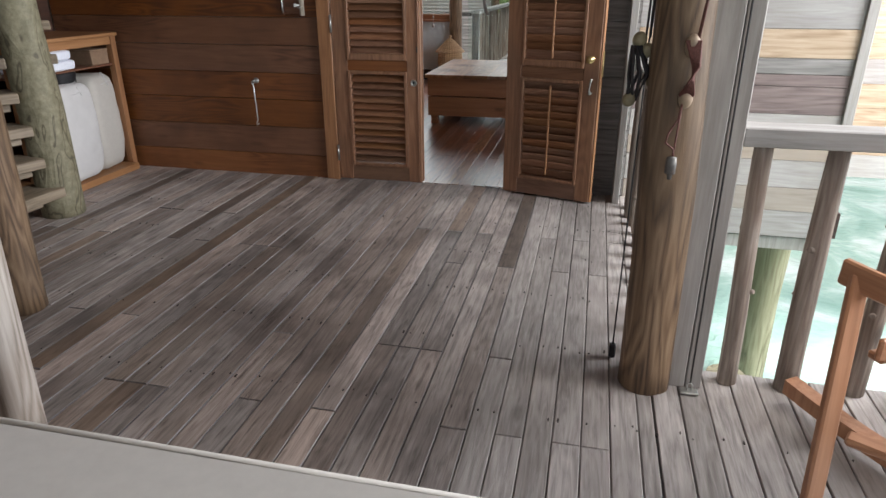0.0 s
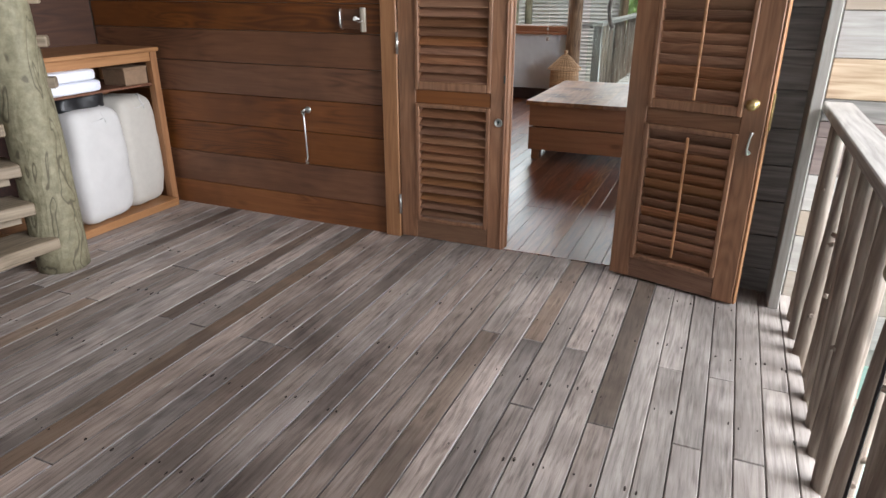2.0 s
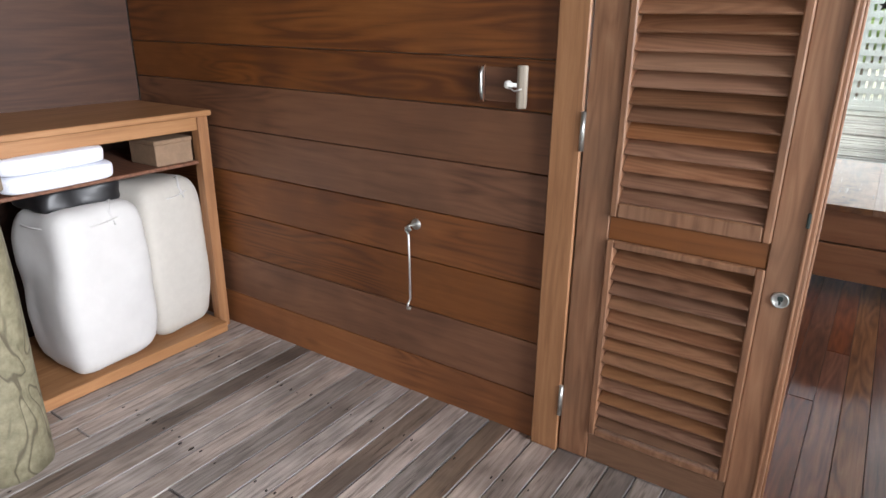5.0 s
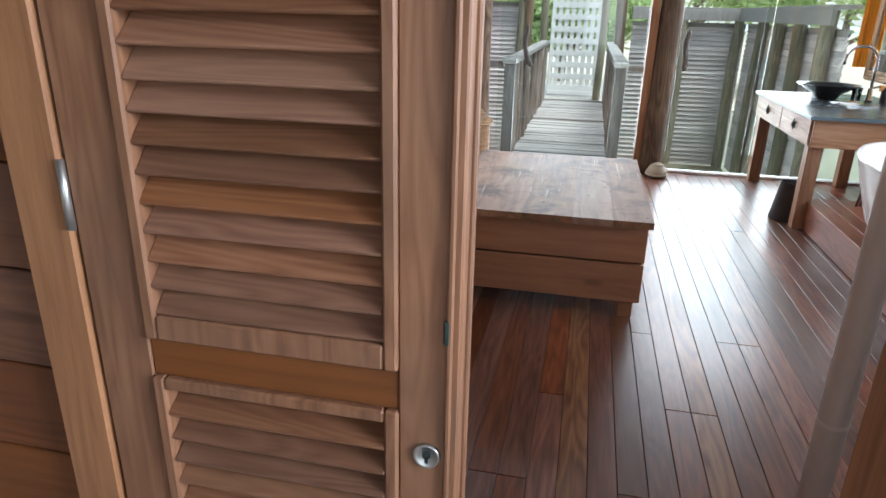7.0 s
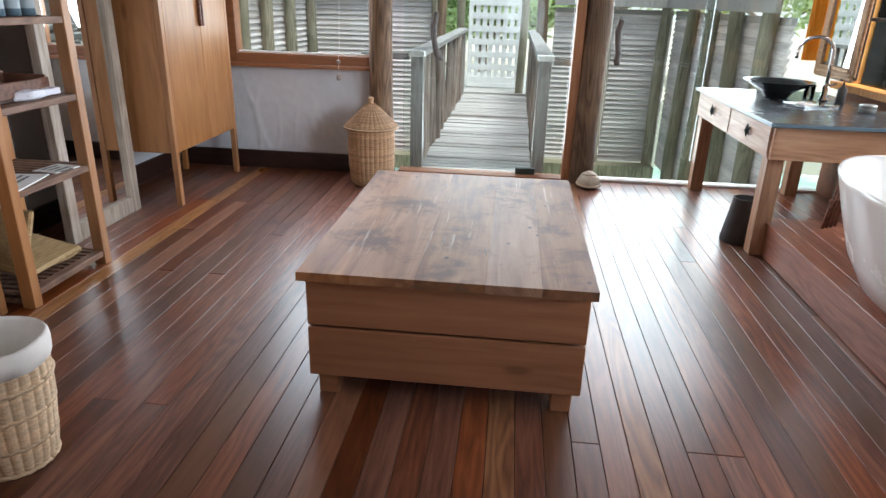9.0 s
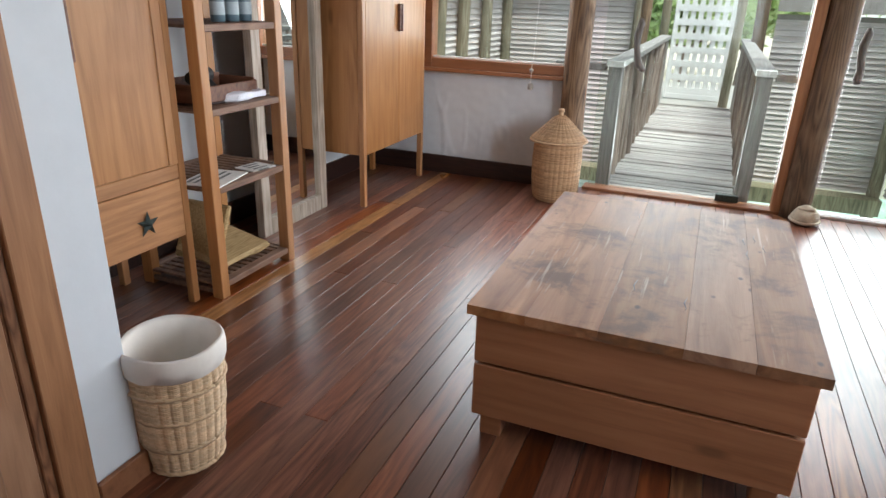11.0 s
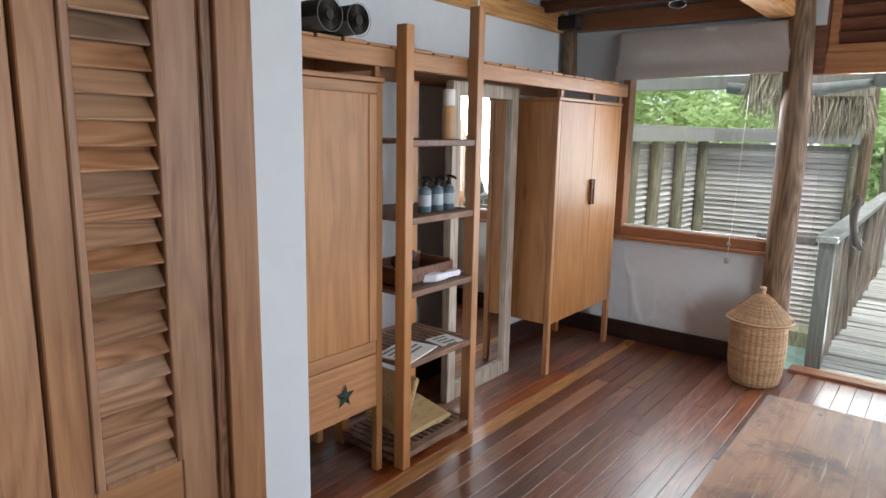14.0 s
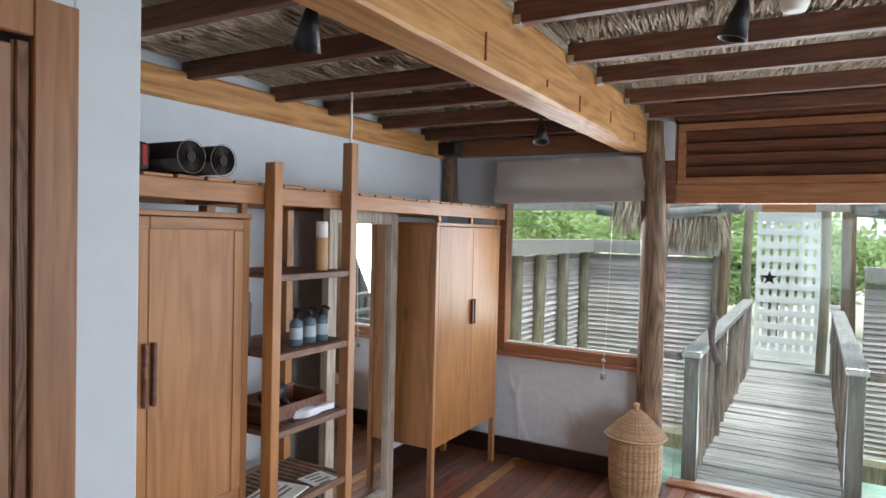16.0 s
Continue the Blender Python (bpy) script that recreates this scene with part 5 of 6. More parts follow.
def ladder_shelf():
    s = thing("ladder_shelf", pose(-2.865, 0, 0), "tall ladder shelf with slatted wooden shelves", "shelf")
    ya, yb = 6.915, 7.44
    def post(y, top, x0):
        part("post", boxes((x0 - 0.03, x0 + 0.03, y - 0.026, y + 0.026, 0, top)), CABINET, s)
    post(ya, 2.045, 0)
    post(yb, 2.195, 0)
    post(ya, 1.86, -0.42)
    post(yb, 1.86, -0.42)
    for k, z in enumerate((1.545, 1.195, 0.852, 0.51, 0.06)):
        part("edge", boxes((-0.024, 0.026, ya + 0.0265, yb - 0.0265, z - 0.014, z + 0.016)), DARKWOOD if k == 0 else GREYSLAT, s)
        part("edge", boxes((-0.445, -0.395, ya + 0.0265, yb - 0.0265, z - 0.014, z + 0.016)), GREYSLAT, s)
        for j in range(14):
            y = ya - 0.022 + j * 0.0415
            part("slat", boxes((-0.394, -0.025, y, y + 0.03, z + 0.001, z + 0.015)), GREYSLAT, s)
    part("hanging_line", tube([(0.0, yb, 2.196), (0.0, yb, 2.45)], 0.006, 6), LATTICE, s)
    part("side_rail", boxes((-0.39, -0.031, ya - 0.022, ya - 0.005, 0.02, 0.0445)), GREYSLAT, s)


GREYSLAT = wood("brown_grey_slats", (0.075, 0.04, 0.024), (0.17, 0.095, 0.06), (0.28, 0.17, 0.115), 1, 0.6, 0.2, 0.25)
ladder_shelf()


def pump_bottle(x, y):
    b = thing("pump_bottle", pose(x, y, 1.2115), "blue-grey pump bottle with a black pump", "bottle", "pump bottles")
    part("body", lathe([(0.028, 0), (0.031, 0.004), (0.031, 0.10), (0.026, 0.115), (0.012, 0.12), (0.012, 0.128)], 18), BOTTLE, b)
    part("label_band", lathe([(0.0315, 0.03), (0.0318, 0.032), (0.0318, 0.082), (0.0315, 0.084)], 18, False), plain("pale_label", (0.42, 0.5, 0.54), 0.6), b)
    part("collar", lathe([(0.014, 0.128), (0.014, 0.145), (0.006, 0.148), (0.006, 0.165)], 14), BLACK, b)
    part("spout", tube([(-0.012, 0, 0.168), (0.014, 0, 0.169), (0.042, 0, 0.162), (0.046, 0, 0.154)], 0.007, 8), BLACK, b)


for _y in (7.16, 7.255, 7.345):
    pump_bottle(-2.95, _y)
_can = thing("spray_can", pose(-2.93, 7.31, 1.5615), "tan cylinder can with a white cap", "can")
part("body", lathe([(0.03, 0), (0.032, 0.004), (0.032, 0.155), (0.028, 0.16)], 18), plain("tan_can_print", (0.52, 0.32, 0.16), 0.5), _can)
part("cap", lathe([(0.03, 0.1605), (0.03, 0.235), (0.024, 0.24)], 18), LATTICE, _can)
_cup = thing("flask", pose(-3.12, 6.99, 1.2115), "tall dark flask on the ladder shelf", "bottle")
part("body", lathe([(0.035, 0), (0.037, 0.005), (0.037, 0.2), (0.03, 0.21), (0.03, 0.25)], 18), CHARCOAL, _cup)


def tray_box():
    b = thing("wooden_tray", pose(-3.02, 7.16, 0.8685), "dark wooden tray holding a hair dryer", "tray")
    part("base", boxes((-0.13, 0.1, -0.20, 0.20, 0, 0.01)), DARKBASE, b)
    for r in ((-0.13, -0.118, -0.2, 0.2, 0.0105, 0.10), (0.088, 0.1, -0.2, 0.2, 0.0105, 0.08), (-0.1175, 0.0875, -0.2, -0.188, 0.0105, 0.09), (-0.1175, 0.0875, 0.188, 0.2, 0.0105, 0.09)):
        part("side", boxes(r), DARKWOOD, b)
    d = thing("hair_dryer", pose(-3.03, 7.10, 0.95), "black hair dryer lying in the tray", "hair dryer")
    part("barrel", lathe([(0.02, -0.09), (0.035, -0.08), (0.04, 0), (0.03, 0.08), (0.028, 0.1)], 16), BLACK, d, "", pose(0, 0, 0.03, 90, 0, 20))
    part("handle", tube([(0, 0.03, 0.02), (0.03, 0.06, -0.03), (0.04, 0.08, -0.06)], 0.017, 10), BLACK, d)


tray_box()
_cl = thing("face_cloth", pose(-2.935, 7.27, 0.8685), "crumpled white face cloth on the shelf", "cloth")
part("cloth", soft(0.13, 0.27, 0.04, 4, 0.03, 0.05), TOWEL, _cl)
for _k, (_x, _y, _a, _w, _l) in enumerate(((-2.96, 7.05, 12, 0.2, 0.28), (-2.93, 7.31, -8, 0.13, 0.15))):
    _m = thing("leaflet", pose(_x, _y, 0.5265, 0, 0, _a), "printed white leaflet lying on the shelf", "paper", "leaflets")
    part("sheet", boxes((-_w / 2, _w / 2, -_l / 2, _l / 2, 0.0, 0.006 - 0.002 * _k), bevel=0.001), PAPER, _m)
    for _j in range(4):
        part("print_bar", boxes((-_w / 2 + 0.02 + 0.035 * _j, -_w / 2 + 0.035 + 0.035 * _j, -_l / 2 + 0.03, _l / 2 - 0.03 - 0.02 * (_j % 2), 0.0062 - 0.002 * _k, 0.0068 - 0.002 * _k), bevel=0), TARP, _m)


def straw_bag():
    b = thing("straw_bag", pose(-3.03, 7.10, 0.077), "flat woven straw bag leaning on the lowest shelf", "bag")
    m = pose(0, 0.0, 0.0, 0, -18, 0)
    bm = bmesh.new()
    box(bm, -0.13, 0.15, -0.17, 0.2, 0.075, 0.105, 0.012, pose(0, 0, 0.0, 0, 12, 0))
    part("body", bm, PALERATTAN2, b)
    bm = bmesh.new()
    box(bm, -0.13, 0.13, -0.17, -0.14, 0.0, 0.28, 0.008, pose(0, 0, 0, -24, 0, 0))
    part("panel", bm, PALERATTAN2, b)
    for k in range(2):
        part("handle", tube([(0.10 - 0.03 * k, 0.06, 0.02), (0.125, 0.16, 0.026 + 0.014 * k), (0.10, 0.27 - 0.03 * k, 0.018), (0.05, 0.25, 0.02), (0.06, 0.10, 0.03)], 0.008, 8), PALERATTAN2, b)


PALERATTAN2 = wood("straw_weave", (0.24, 0.15, 0.06), (0.42, 0.29, 0.13), (0.55, 0.4, 0.2), 1, 0.75, 0.1, 0.5, 0, None, 3.0)
straw_bag()


def standing_mirror():
    m = thing("standing_mirror", pose(-3.19, 7.985, 0, 0, 0, 0.5), "tall mirror in a whitewashed wooden frame", "mirror")
    w, h, f = 0.69, 1.875, 0.075
    part("stile", boxes((-0.02, 0.03, -w / 2, -w / 2 + f, 0, h)), MIRRORFRAME, m)
    part("stile", boxes((-0.02, 0.03, w / 2 - f, w / 2, 0, h)), MIRRORFRAME, m)
    part("rail", boxes((-0.018, 0.028, -w / 2 + f, w / 2 - f, h - f, h)), MIRRORFRAME, m)
    part("rail", boxes((-0.018, 0.028, -w / 2 + f, w / 2 - f, 0, 0.10)), MIRRORFRAME, m)
    part("glass", boxes((0.0, 0.006, -w / 2 + f, w / 2 - f, 0.1, h - f), bevel=0), MIRROR, m)
    part("back", boxes((-0.03, -0.0205, -w / 2 + 0.01, w / 2 - 0.01, 0.01, h - 0.01), bevel=0), DARKBASE, m)


standing_mirror()


def weave(profile, rows, mat, parent, name, stakes=24, dia=0.0065):
    """Basketwork: wound strands that bulge between upright stakes, on a profile (r(z))."""
    n = stakes * 4
    zs = [profile[0][1] + (profile[-1][1] - profile[0][1]) * (k + 0.5) / rows for k in range(rows)]
    def rad(z):
        for (r0, z0), (r1, z1) in zip(profile, profile[1:]):
            if z0 <= z <= z1:
                return r0 + (r1 - r0) * (z - z0) / max(1e-6, z1 - z0)
        return profile[-1][0]
    dz = (profile[-1][1] - profile[0][1]) / rows
    verts, faces = [], []
    for k, z in enumerate(zs):
        i0 = len(verts)
        turn = 0.5 * (k % 2)
        for j in range(n):
            a = 2 * math.pi * j / n
            s = dia * (0.75 * abs(math.sin(stakes * a / 2)) - 0.45) + dia * 0.12 * math.sin(stakes * a + math.pi * turn * 2)
            r = rad(z) + s
            for dr, h in ((-dia * 0.5, 0), (0, dz * 0.52), (dia * 0.5, 0), (0, -dz * 0.52)):
                verts.append(((r + dr) * math.cos(a), (r + dr) * math.sin(a), z + h))
        for j in range(n):
            a, b = i0 + 4 * j, i0 + 4 * ((j + 1) % n)
            for q in range(4):
                faces.append((a + q, b + q, b + (q + 1) % 4, a + (q + 1) % 4))
    me = bpy.data.meshes.new(name)
    me.from_pydata(verts, [], faces)
    me.materials.append(mat)
    ob = new(name, me)
    ob.parent = parent
    return tagged(ob, "", "", "", "stuff")


def waste_basket():
    b = thing("laundry_basket", pose(-2.225, 5.985, 0), "pale wicker basket with a white cloth liner", "basket")
    prof = [(0.105, 0.0), (0.115, 0.05), (0.132, 0.22), (0.137, 0.36)]
    weave(prof, 58, PALERATTAN, b, "wicker", 26, 0.0065)
    part("inner", lathe([(0.10, 0.004), (0.109, 0.05), (0.126, 0.22), (0.131, 0.36)], 32, False), PALERATTAN, b)
    part("bottom", lathe([(0.001, 0.0), (0.107, 0.0), (0.107, 0.01), (0.001, 0.012)], 32), PALERATTAN, b)
    for z in (0.005, 0.09, 0.19, 0.28):
        r = 0.107 + 0.1 * min(z, 0.3)
        part("band", tube([((r + 0.004) * math.cos(a), (r + 0.004) * math.sin(a), z + 0.003 * (k % 2)) for k, a in enumerate([2 * math.pi * q / 40 for q in range(41)])], 0.006, 6), PALERATTAN, b)
    bm = bmesh.new()
    n = 64
    prof2 = [(0.1435, 0.335), (0.146, 0.337), (0.148, 0.375), (0.145, 0.40), (0.139, 0.408), (0.130, 0.395), (0.117, 0.32), (0.108, 0.18), (0.09, 0.06), (0.02, 0.05)]
    rings = []
    for i, (r, z) in enumerate(prof2):
        ring = []
        for k in range(n):
            a = 2 * math.pi * k / n
            wv = 0.0012 * math.sin(7 * a + i) + 0.003 * noise.noise(Vector((math.cos(a) * 3, math.sin(a) * 3, z * 8)))
            zz = z + (0.003 * math.sin(5 * a) + 0.002 * math.sin(11 * a + 1) if i == 0 else 0.003 * math.sin(3 * a))
            ring.append(bm.verts.new(((r + wv) * math.cos(a), (r + wv) * math.sin(a), zz)))
        rings.append(ring)
    for a, c in zip(rings, rings[1:]):
        for k in range(n):
            f = bm.faces.new((a[k], a[(k + 1) % n], c[(k + 1) % n], c[k]))
            f.smooth = True
    bm.faces.new(rings[-1])
    part("liner", bm, LINER, b, "white cotton liner folded over the rim")


waste_basket()


def lidded_basket():
    b = thing("lidded_basket", pose(-1.83, 9.255, 0), "round rattan basket with a conical lid", "basket")
    prof = [(0.125, 0.0), (0.15, 0.02), (0.168, 0.15), (0.172, 0.30), (0.165, 0.44)]
    weave(prof, 56, RATTAN, b, "wicker", 30, 0.006)
    part("inner", lathe([(0.12, 0.004), (0.146, 0.03), (0.163, 0.15), (0.166, 0.3), (0.16, 0.435)], 32), RATTAN, b)
    weave([(0.198, 0.425), (0.192, 0.445), (0.15, 0.485), (0.10, 0.535), (0.06, 0.575), (0.025, 0.60)], 24, RATTAN, b, "lid_wicker", 30, 0.006)
    part("lid_core", lathe([(0.193, 0.428), (0.186, 0.442), (0.145, 0.48), (0.095, 0.53), (0.055, 0.57), (0.02, 0.597)], 32), RATTAN, b)
    part("lid_rim", tube([(0.197 * math.cos(a), 0.197 * math.sin(a), 0.43) for a in [2 * math.pi * q / 40 for q in range(41)]], 0.009, 6), RATTAN, b)
    part("knob", lathe([(0.018, 0.598), (0.02, 0.605), (0.015, 0.615), (0.022, 0.628), (0.02, 0.645), (0.001, 0.65)], 16), RATTAN, b)


lidded_basket()


def roman_blind():
    b = thing("roman_blind", pose(-2.435, 9.47, 2.0), "grey folded cloth blind above the window", "blind")
    bm = bmesh.new()
    nx, nz = 50, 24
    g = []
    for i in range(nx + 1):
        col = []
        for k in range(nz + 1):
            x, z = -0.575 + 1.15 * i / nx, 0.33 * k / nz
            fold = 0.018 * math.sin(z / 0.33 * 6.3 + 0.6) * (1 - z / 0.4)
            w = 0.016 * noise.noise(Vector((x * 3.2 + z * 3, z * 5, 0.3))) + 0.008 * noise.noise(Vector((x * 9 + z * 9, z * 4, 2)))
            col.append(bm.verts.new((x, -0.035 - fold - w, z + 0.012 * math.sin(x * 2.2) * (1 - z / 0.33))))
        g.append(col)
    for i in range(nx):
        for k in range(nz):
            f = bm.faces.new((g[i][k], g[i + 1][k], g[i + 1][k + 1], g[i][k + 1]))
            f.smooth = True
    bmesh.ops.solidify(bm, geom=bm.faces[:], thickness=0.006)
    part("cloth", bm, SHADE, b)
    part("roll", soft(1.13, 0.035, 0.10, 3, 0.02, 0.003), SHADE, b, "", pose(0, -0.02, 0.004))
    part("head_rail", boxes((-0.57, 0.57, -0.03, 0.02, 0.295, 0.328)), SHADE, b)
    part("cord", tube([(0.36, -0.045, 0.0), (0.35, -0.05, -0.4), (0.335, -0.05, -1.02), (0.327, -0.05, -1.1), (0.325, -0.05, -1.22)], 0.0018, 5), LATTICE, b)
    part("cord_ball", lathe([(0.001, -0.016), (0.013, -0.01), (0.016, 0), (0.013, 0.01), (0.001, 0.016)], 12), GREYPOST, b, "", pose(0.325, -0.05, -1.13))
    part("pull", lathe([(0.008, 0), (0.019, 0.002), (0.019, 0.042), (0.008, 0.046)], 12), GREYPOST, b, "small wooden cord pull", pose(0.325, -0.05, -1.265))


roman_blind()


def spot(x, y, z, ang, yaw):
    s = thing("ceiling_spotlight", pose(x, y, z), "small black cone spotlight under a purlin", "spotlight", "spotlights")
    part("mount", lathe([(0.03, -0.002), (0.03, 0.0), (0.008, 0.001)], 14), BLACK, s)
    part("arm", tube([(0, 0, 0), (0, 0, -0.03)], 0.008, 8), BLACK, s)
    part("cone", lathe([(0.016, 0.0), (0.02, -0.006), (0.048, -0.125), (0.043, -0.125), (0.016, -0.03)], 18), BLACK, s, "", pose(0, 0, -0.025, ang, 0, yaw))
    return s
spot(-2.185, 6.37, 2.46, 24, 60)
spot(-2.29, 8.55, 2.46, 18, 200)
spot(-1.06, 7.15, 2.56, 14, 90)
_sd = thing("smoke_detector", pose(-0.93, 7.60, 2.66), "round white smoke detector on the thatch", "smoke detector")
part("body", lathe([(0.02, -0.045), (0.04, -0.042), (0.05, -0.02), (0.052, 0.0), (0.02, 0.06)], 20), LATTICE, _sd)
_sp = thing("wall_speaker", pose(-3.40, 9.36, 2.375), "small black speaker in the ceiling corner", "speaker")
part("body", boxes((-0.06, 0.10, -0.06, 0.06, -0.005, 0.09), bevel=0.008), BLACK, _sp)
part("grille", boxes((0.101, 0.106, -0.05, 0.05, 0.01, 0.08), bevel=0.001), CHARCOAL, _sp)
_po = thing("white_pole", pose(-0.262, 4.865, 0), "smooth whitish painted pole standing by the door", "pole")
part("shaft", tube([(0, 0, 0.004), (0, 0, 1.2), (0.002, 0, 2.56)], [0.031, 0.030, 0.030], 20), PVC, _po)
part("foot", lathe([(0.045, 0.0), (0.045, 0.006), (0.034, 0.012)], 20), PVC, _po)
for _z in (0.55, 1.25):
    part("node", lathe([(0.0312, _z - 0.006), (0.0325, _z), (0.0312, _z + 0.006)], 20, False), PVC, _po)


def stone_shell():
    s = thing("carved_shell", pose(-0.175, 9.47, 0), "pale carved stone shell by the log post", "ornament")
    prof = [(0.06, 0.0), (0.085, 0.02), (0.088, 0.05), (0.07, 0.085), (0.045, 0.11), (0.02, 0.125), (0.001, 0.13)]
    part("body", lathe(prof, 24, True, None, 0.05), SHELLMAT, s, "", pose(0, 0, 0.002))
    for k in range(4):
        z = 0.03 + 0.025 * k
        r = 0.09 - 0.014 * k
        part("whorl", tube([(r * math.cos(a), r * math.sin(a), z + 0.006 * math.sin(a + k)) for a in [2 * math.pi * q / 28 for q in range(29)]], 0.009, 6), SHELLMAT, s)


stone_shell()

# ---- bath side ----
bath_step = setting("floor_bath_step", boxes((0.70, 1.62, 5.2, 8.28, -0.02, 0.172), bevel=0), DARKBASE, "raised platform under the bathtub", "floor")
BATHWOOD = wood("reddish_platform_wood", (0.14, 0.05, 0.03), (0.26, 0.1, 0.06), (0.38, 0.165, 0.1), 1, 0.4, 0.15, 0.08, 0.15)
part("riser", boxes((0.678, 0.698, 5.2, 8.28, 0.004, 0.172)), BATHWOOD, bath_step)
for _k in range(9):
    part("board", boxes((0.672 + 0.1045 * _k, 0.672 + 0.1045 * _k + 0.102, 5.2, 8.28, 0.173, 0.20), bevel=0.002), BATHWOOD, bath_step)


def bathtub():
    b = thing("bathtub", pose(1.0, 7.0, 0.201), "white oval freestanding bathtub on the platform", "bathtub")
    bm = bmesh.new()
    n = 48
    prof = [(0.02, 0.0), (0.55, 0.0), (0.66, 0.03), (0.80, 0.15), (0.91, 0.32), (0.985, 0.455), (1.0, 0.475), (0.99, 0.49), (0.965, 0.485), (0.94, 0.455), (0.86, 0.33), (0.74, 0.15), (0.5, 0.08), (0.02, 0.07)]
    rings = [[bm.verts.new((0.45 * r * math.cos(2 * math.pi * k / n), 0.80 * r * math.sin(2 * math.pi * k / n), z)) for k in range(n)] for r, z in prof]
    for a, c in zip(rings, rings[1:]):
        for k in range(n):
            f = bm.faces.new((a[k], a[(k + 1) % n], c[(k + 1) % n], c[k]))
            f.smooth = True
    bm.faces.new(rings[0][::-1])
    bm.faces.new(rings[-1])
    part("shell", bm, CERAMIC, b)
    part("drain", lathe([(0.03, 0.0), (0.03, 0.006), (0.02, 0.008)], 16), CHROME, b, "", pose(0, 0, 0.07))


bathtub()


def vanity():
    v = thing("vanity_table", pose(0, 0, 0), "pine washstand table with a dark slate top", "washstand")
    x0, x1, y0, y1 = 0.60, 1.42, 8.14, 9.66
    part("slate_top", boxes((x0 - 0.03, x1 + 0.03, y0 - 0.03, y1 + 0.0, 0.745, 0.768)), SLATE, v, "dark slate top with a pale edge")
    part("glass_edge", boxes((x0 - 0.035, x0 - 0.0305, y0 - 0.03, y1, 0.748, 0.766), (x0 - 0.035, x1 + 0.03, y0 - 0.035, y0 - 0.0305, 0.748, 0.766), bevel=0), BOTTLE, v)
    part("apron", boxes((x0 + 0.005, x1, y0, y0 + 0.03, 0.565, 0.744)), CABINET2, v)
    part("apron", boxes((x0, x0 + 0.02, y0 + 0.031, y1, 0.565, 0.744)), CABINET3, v)
    part("apron", boxes((x1 - 0.03, x1, y0 + 0.031, y1, 0.565, 0.744)), CABINET3, v)
    for a, b in ((y0 + 0.04, 8.87), (8.885, y1 - 0.02)):
        d = part("drawer_front", boxes((x0 - 0.006, x0 - 0.0005, a, b, 0.58, 0.735)), CABINET3, v)
        part("star_knob", star(0.046, 0.018, 0.02), BRONZE, d, "dark star knob", Matrix.Translation((x0 - 0.012, (a + b) / 2 - 0.02, 0.66)) @ pose(0, 0, 0, 0, -90, 0))
    for x, y in ((x0 + 0.01, y0 + 0.035), (x0 + 0.01, y1 - 0.12), (x1 - 0.11, y1 - 0.12), (x1 - 0.11, y0 + 0.035)):
        z = 0.201 if (y < 8.2 and x > 0.7) else 0.0
        part("leg", boxes((x, x + 0.09, y, y + 0.09, z, 0.5645)), CABINET4, v)


CABINET3 = wood("pale_drawer_pine", (0.28, 0.15, 0.08), (0.43, 0.255, 0.15), (0.54, 0.35, 0.22), 1, 0.5, 0.08, 0.08, 0, None, 0.8, None, 0.5)
CABINET4 = wood("pale_leg_pine", (0.26, 0.14, 0.075), (0.41, 0.24, 0.14), (0.52, 0.33, 0.2), 2, 0.5, 0.08, 0.08, 0, None, 0.8, None, 0.5)
CABINET2 = wood("pale_apron_pine", (0.3, 0.15, 0.075), (0.48, 0.27, 0.15), (0.6, 0.38, 0.23), 0, 0.5, 0.08, 0.08, 0, None, 0.8, None, 0.5)
vanity()
_ra = thing("towel_rack", pose(0.92, 8.12, 0.201), "small dark wooden rod rack under the washstand", "rack")
for _k in range(4):
    part("rod", tube([(0.03 + 0.03 * _k, 0.02 * _k, 0.0), (0.09 + 0.025 * _k, 0.03 + 0.02 * _k, 0.33)], 0.009, 8), DARKWOOD, _ra)
part("cross_bar", tube([(0.03, 0.0, 0.16), (0.17, 0.08, 0.17)], 0.007, 8), DARKWOOD, _ra)


def basin():
    b = thing("bowl_basin", pose(0.98, 9.22, 0.769), "black glazed bowl basin on the slate top", "basin")
    part("bowl", lathe([(0.05, 0.0), (0.075, 0.003), (0.10, 0.04), (0.17, 0.085), (0.22, 0.108), (0.226, 0.112), (0.218, 0.112), (0.16, 0.075), (0.09, 0.035), (0.01, 0.025)], 32), SLATEGLOSS, b)
    f = thing("basin_tap", pose(1.25, 9.14, 0.769), "tall chrome swan-neck basin tap", "tap")
    part("base", lathe([(0.028, 0.0), (0.028, 0.012), (0.018, 0.02), (0.018, 0.10), (0.014, 0.11)], 18), CHROME, f)
    part("neck", tube([(0, 0, 0.09)] + [(0, 0, 0.25)] + [(-0.10 + 0.10 * math.cos(q), 0.03 - 0.03 * math.cos(q), 0.30 + 0.10 * math.sin(q)) for q in [math.pi * k / 12 for k in range(13)]] + [(-0.20, 0.06, 0.26)], 0.011, 12), CHROME, f)
    part("lever", tube([(0, 0, 0.10), (0.05, -0.03, 0.115)], 0.008, 8), CHROME, f)


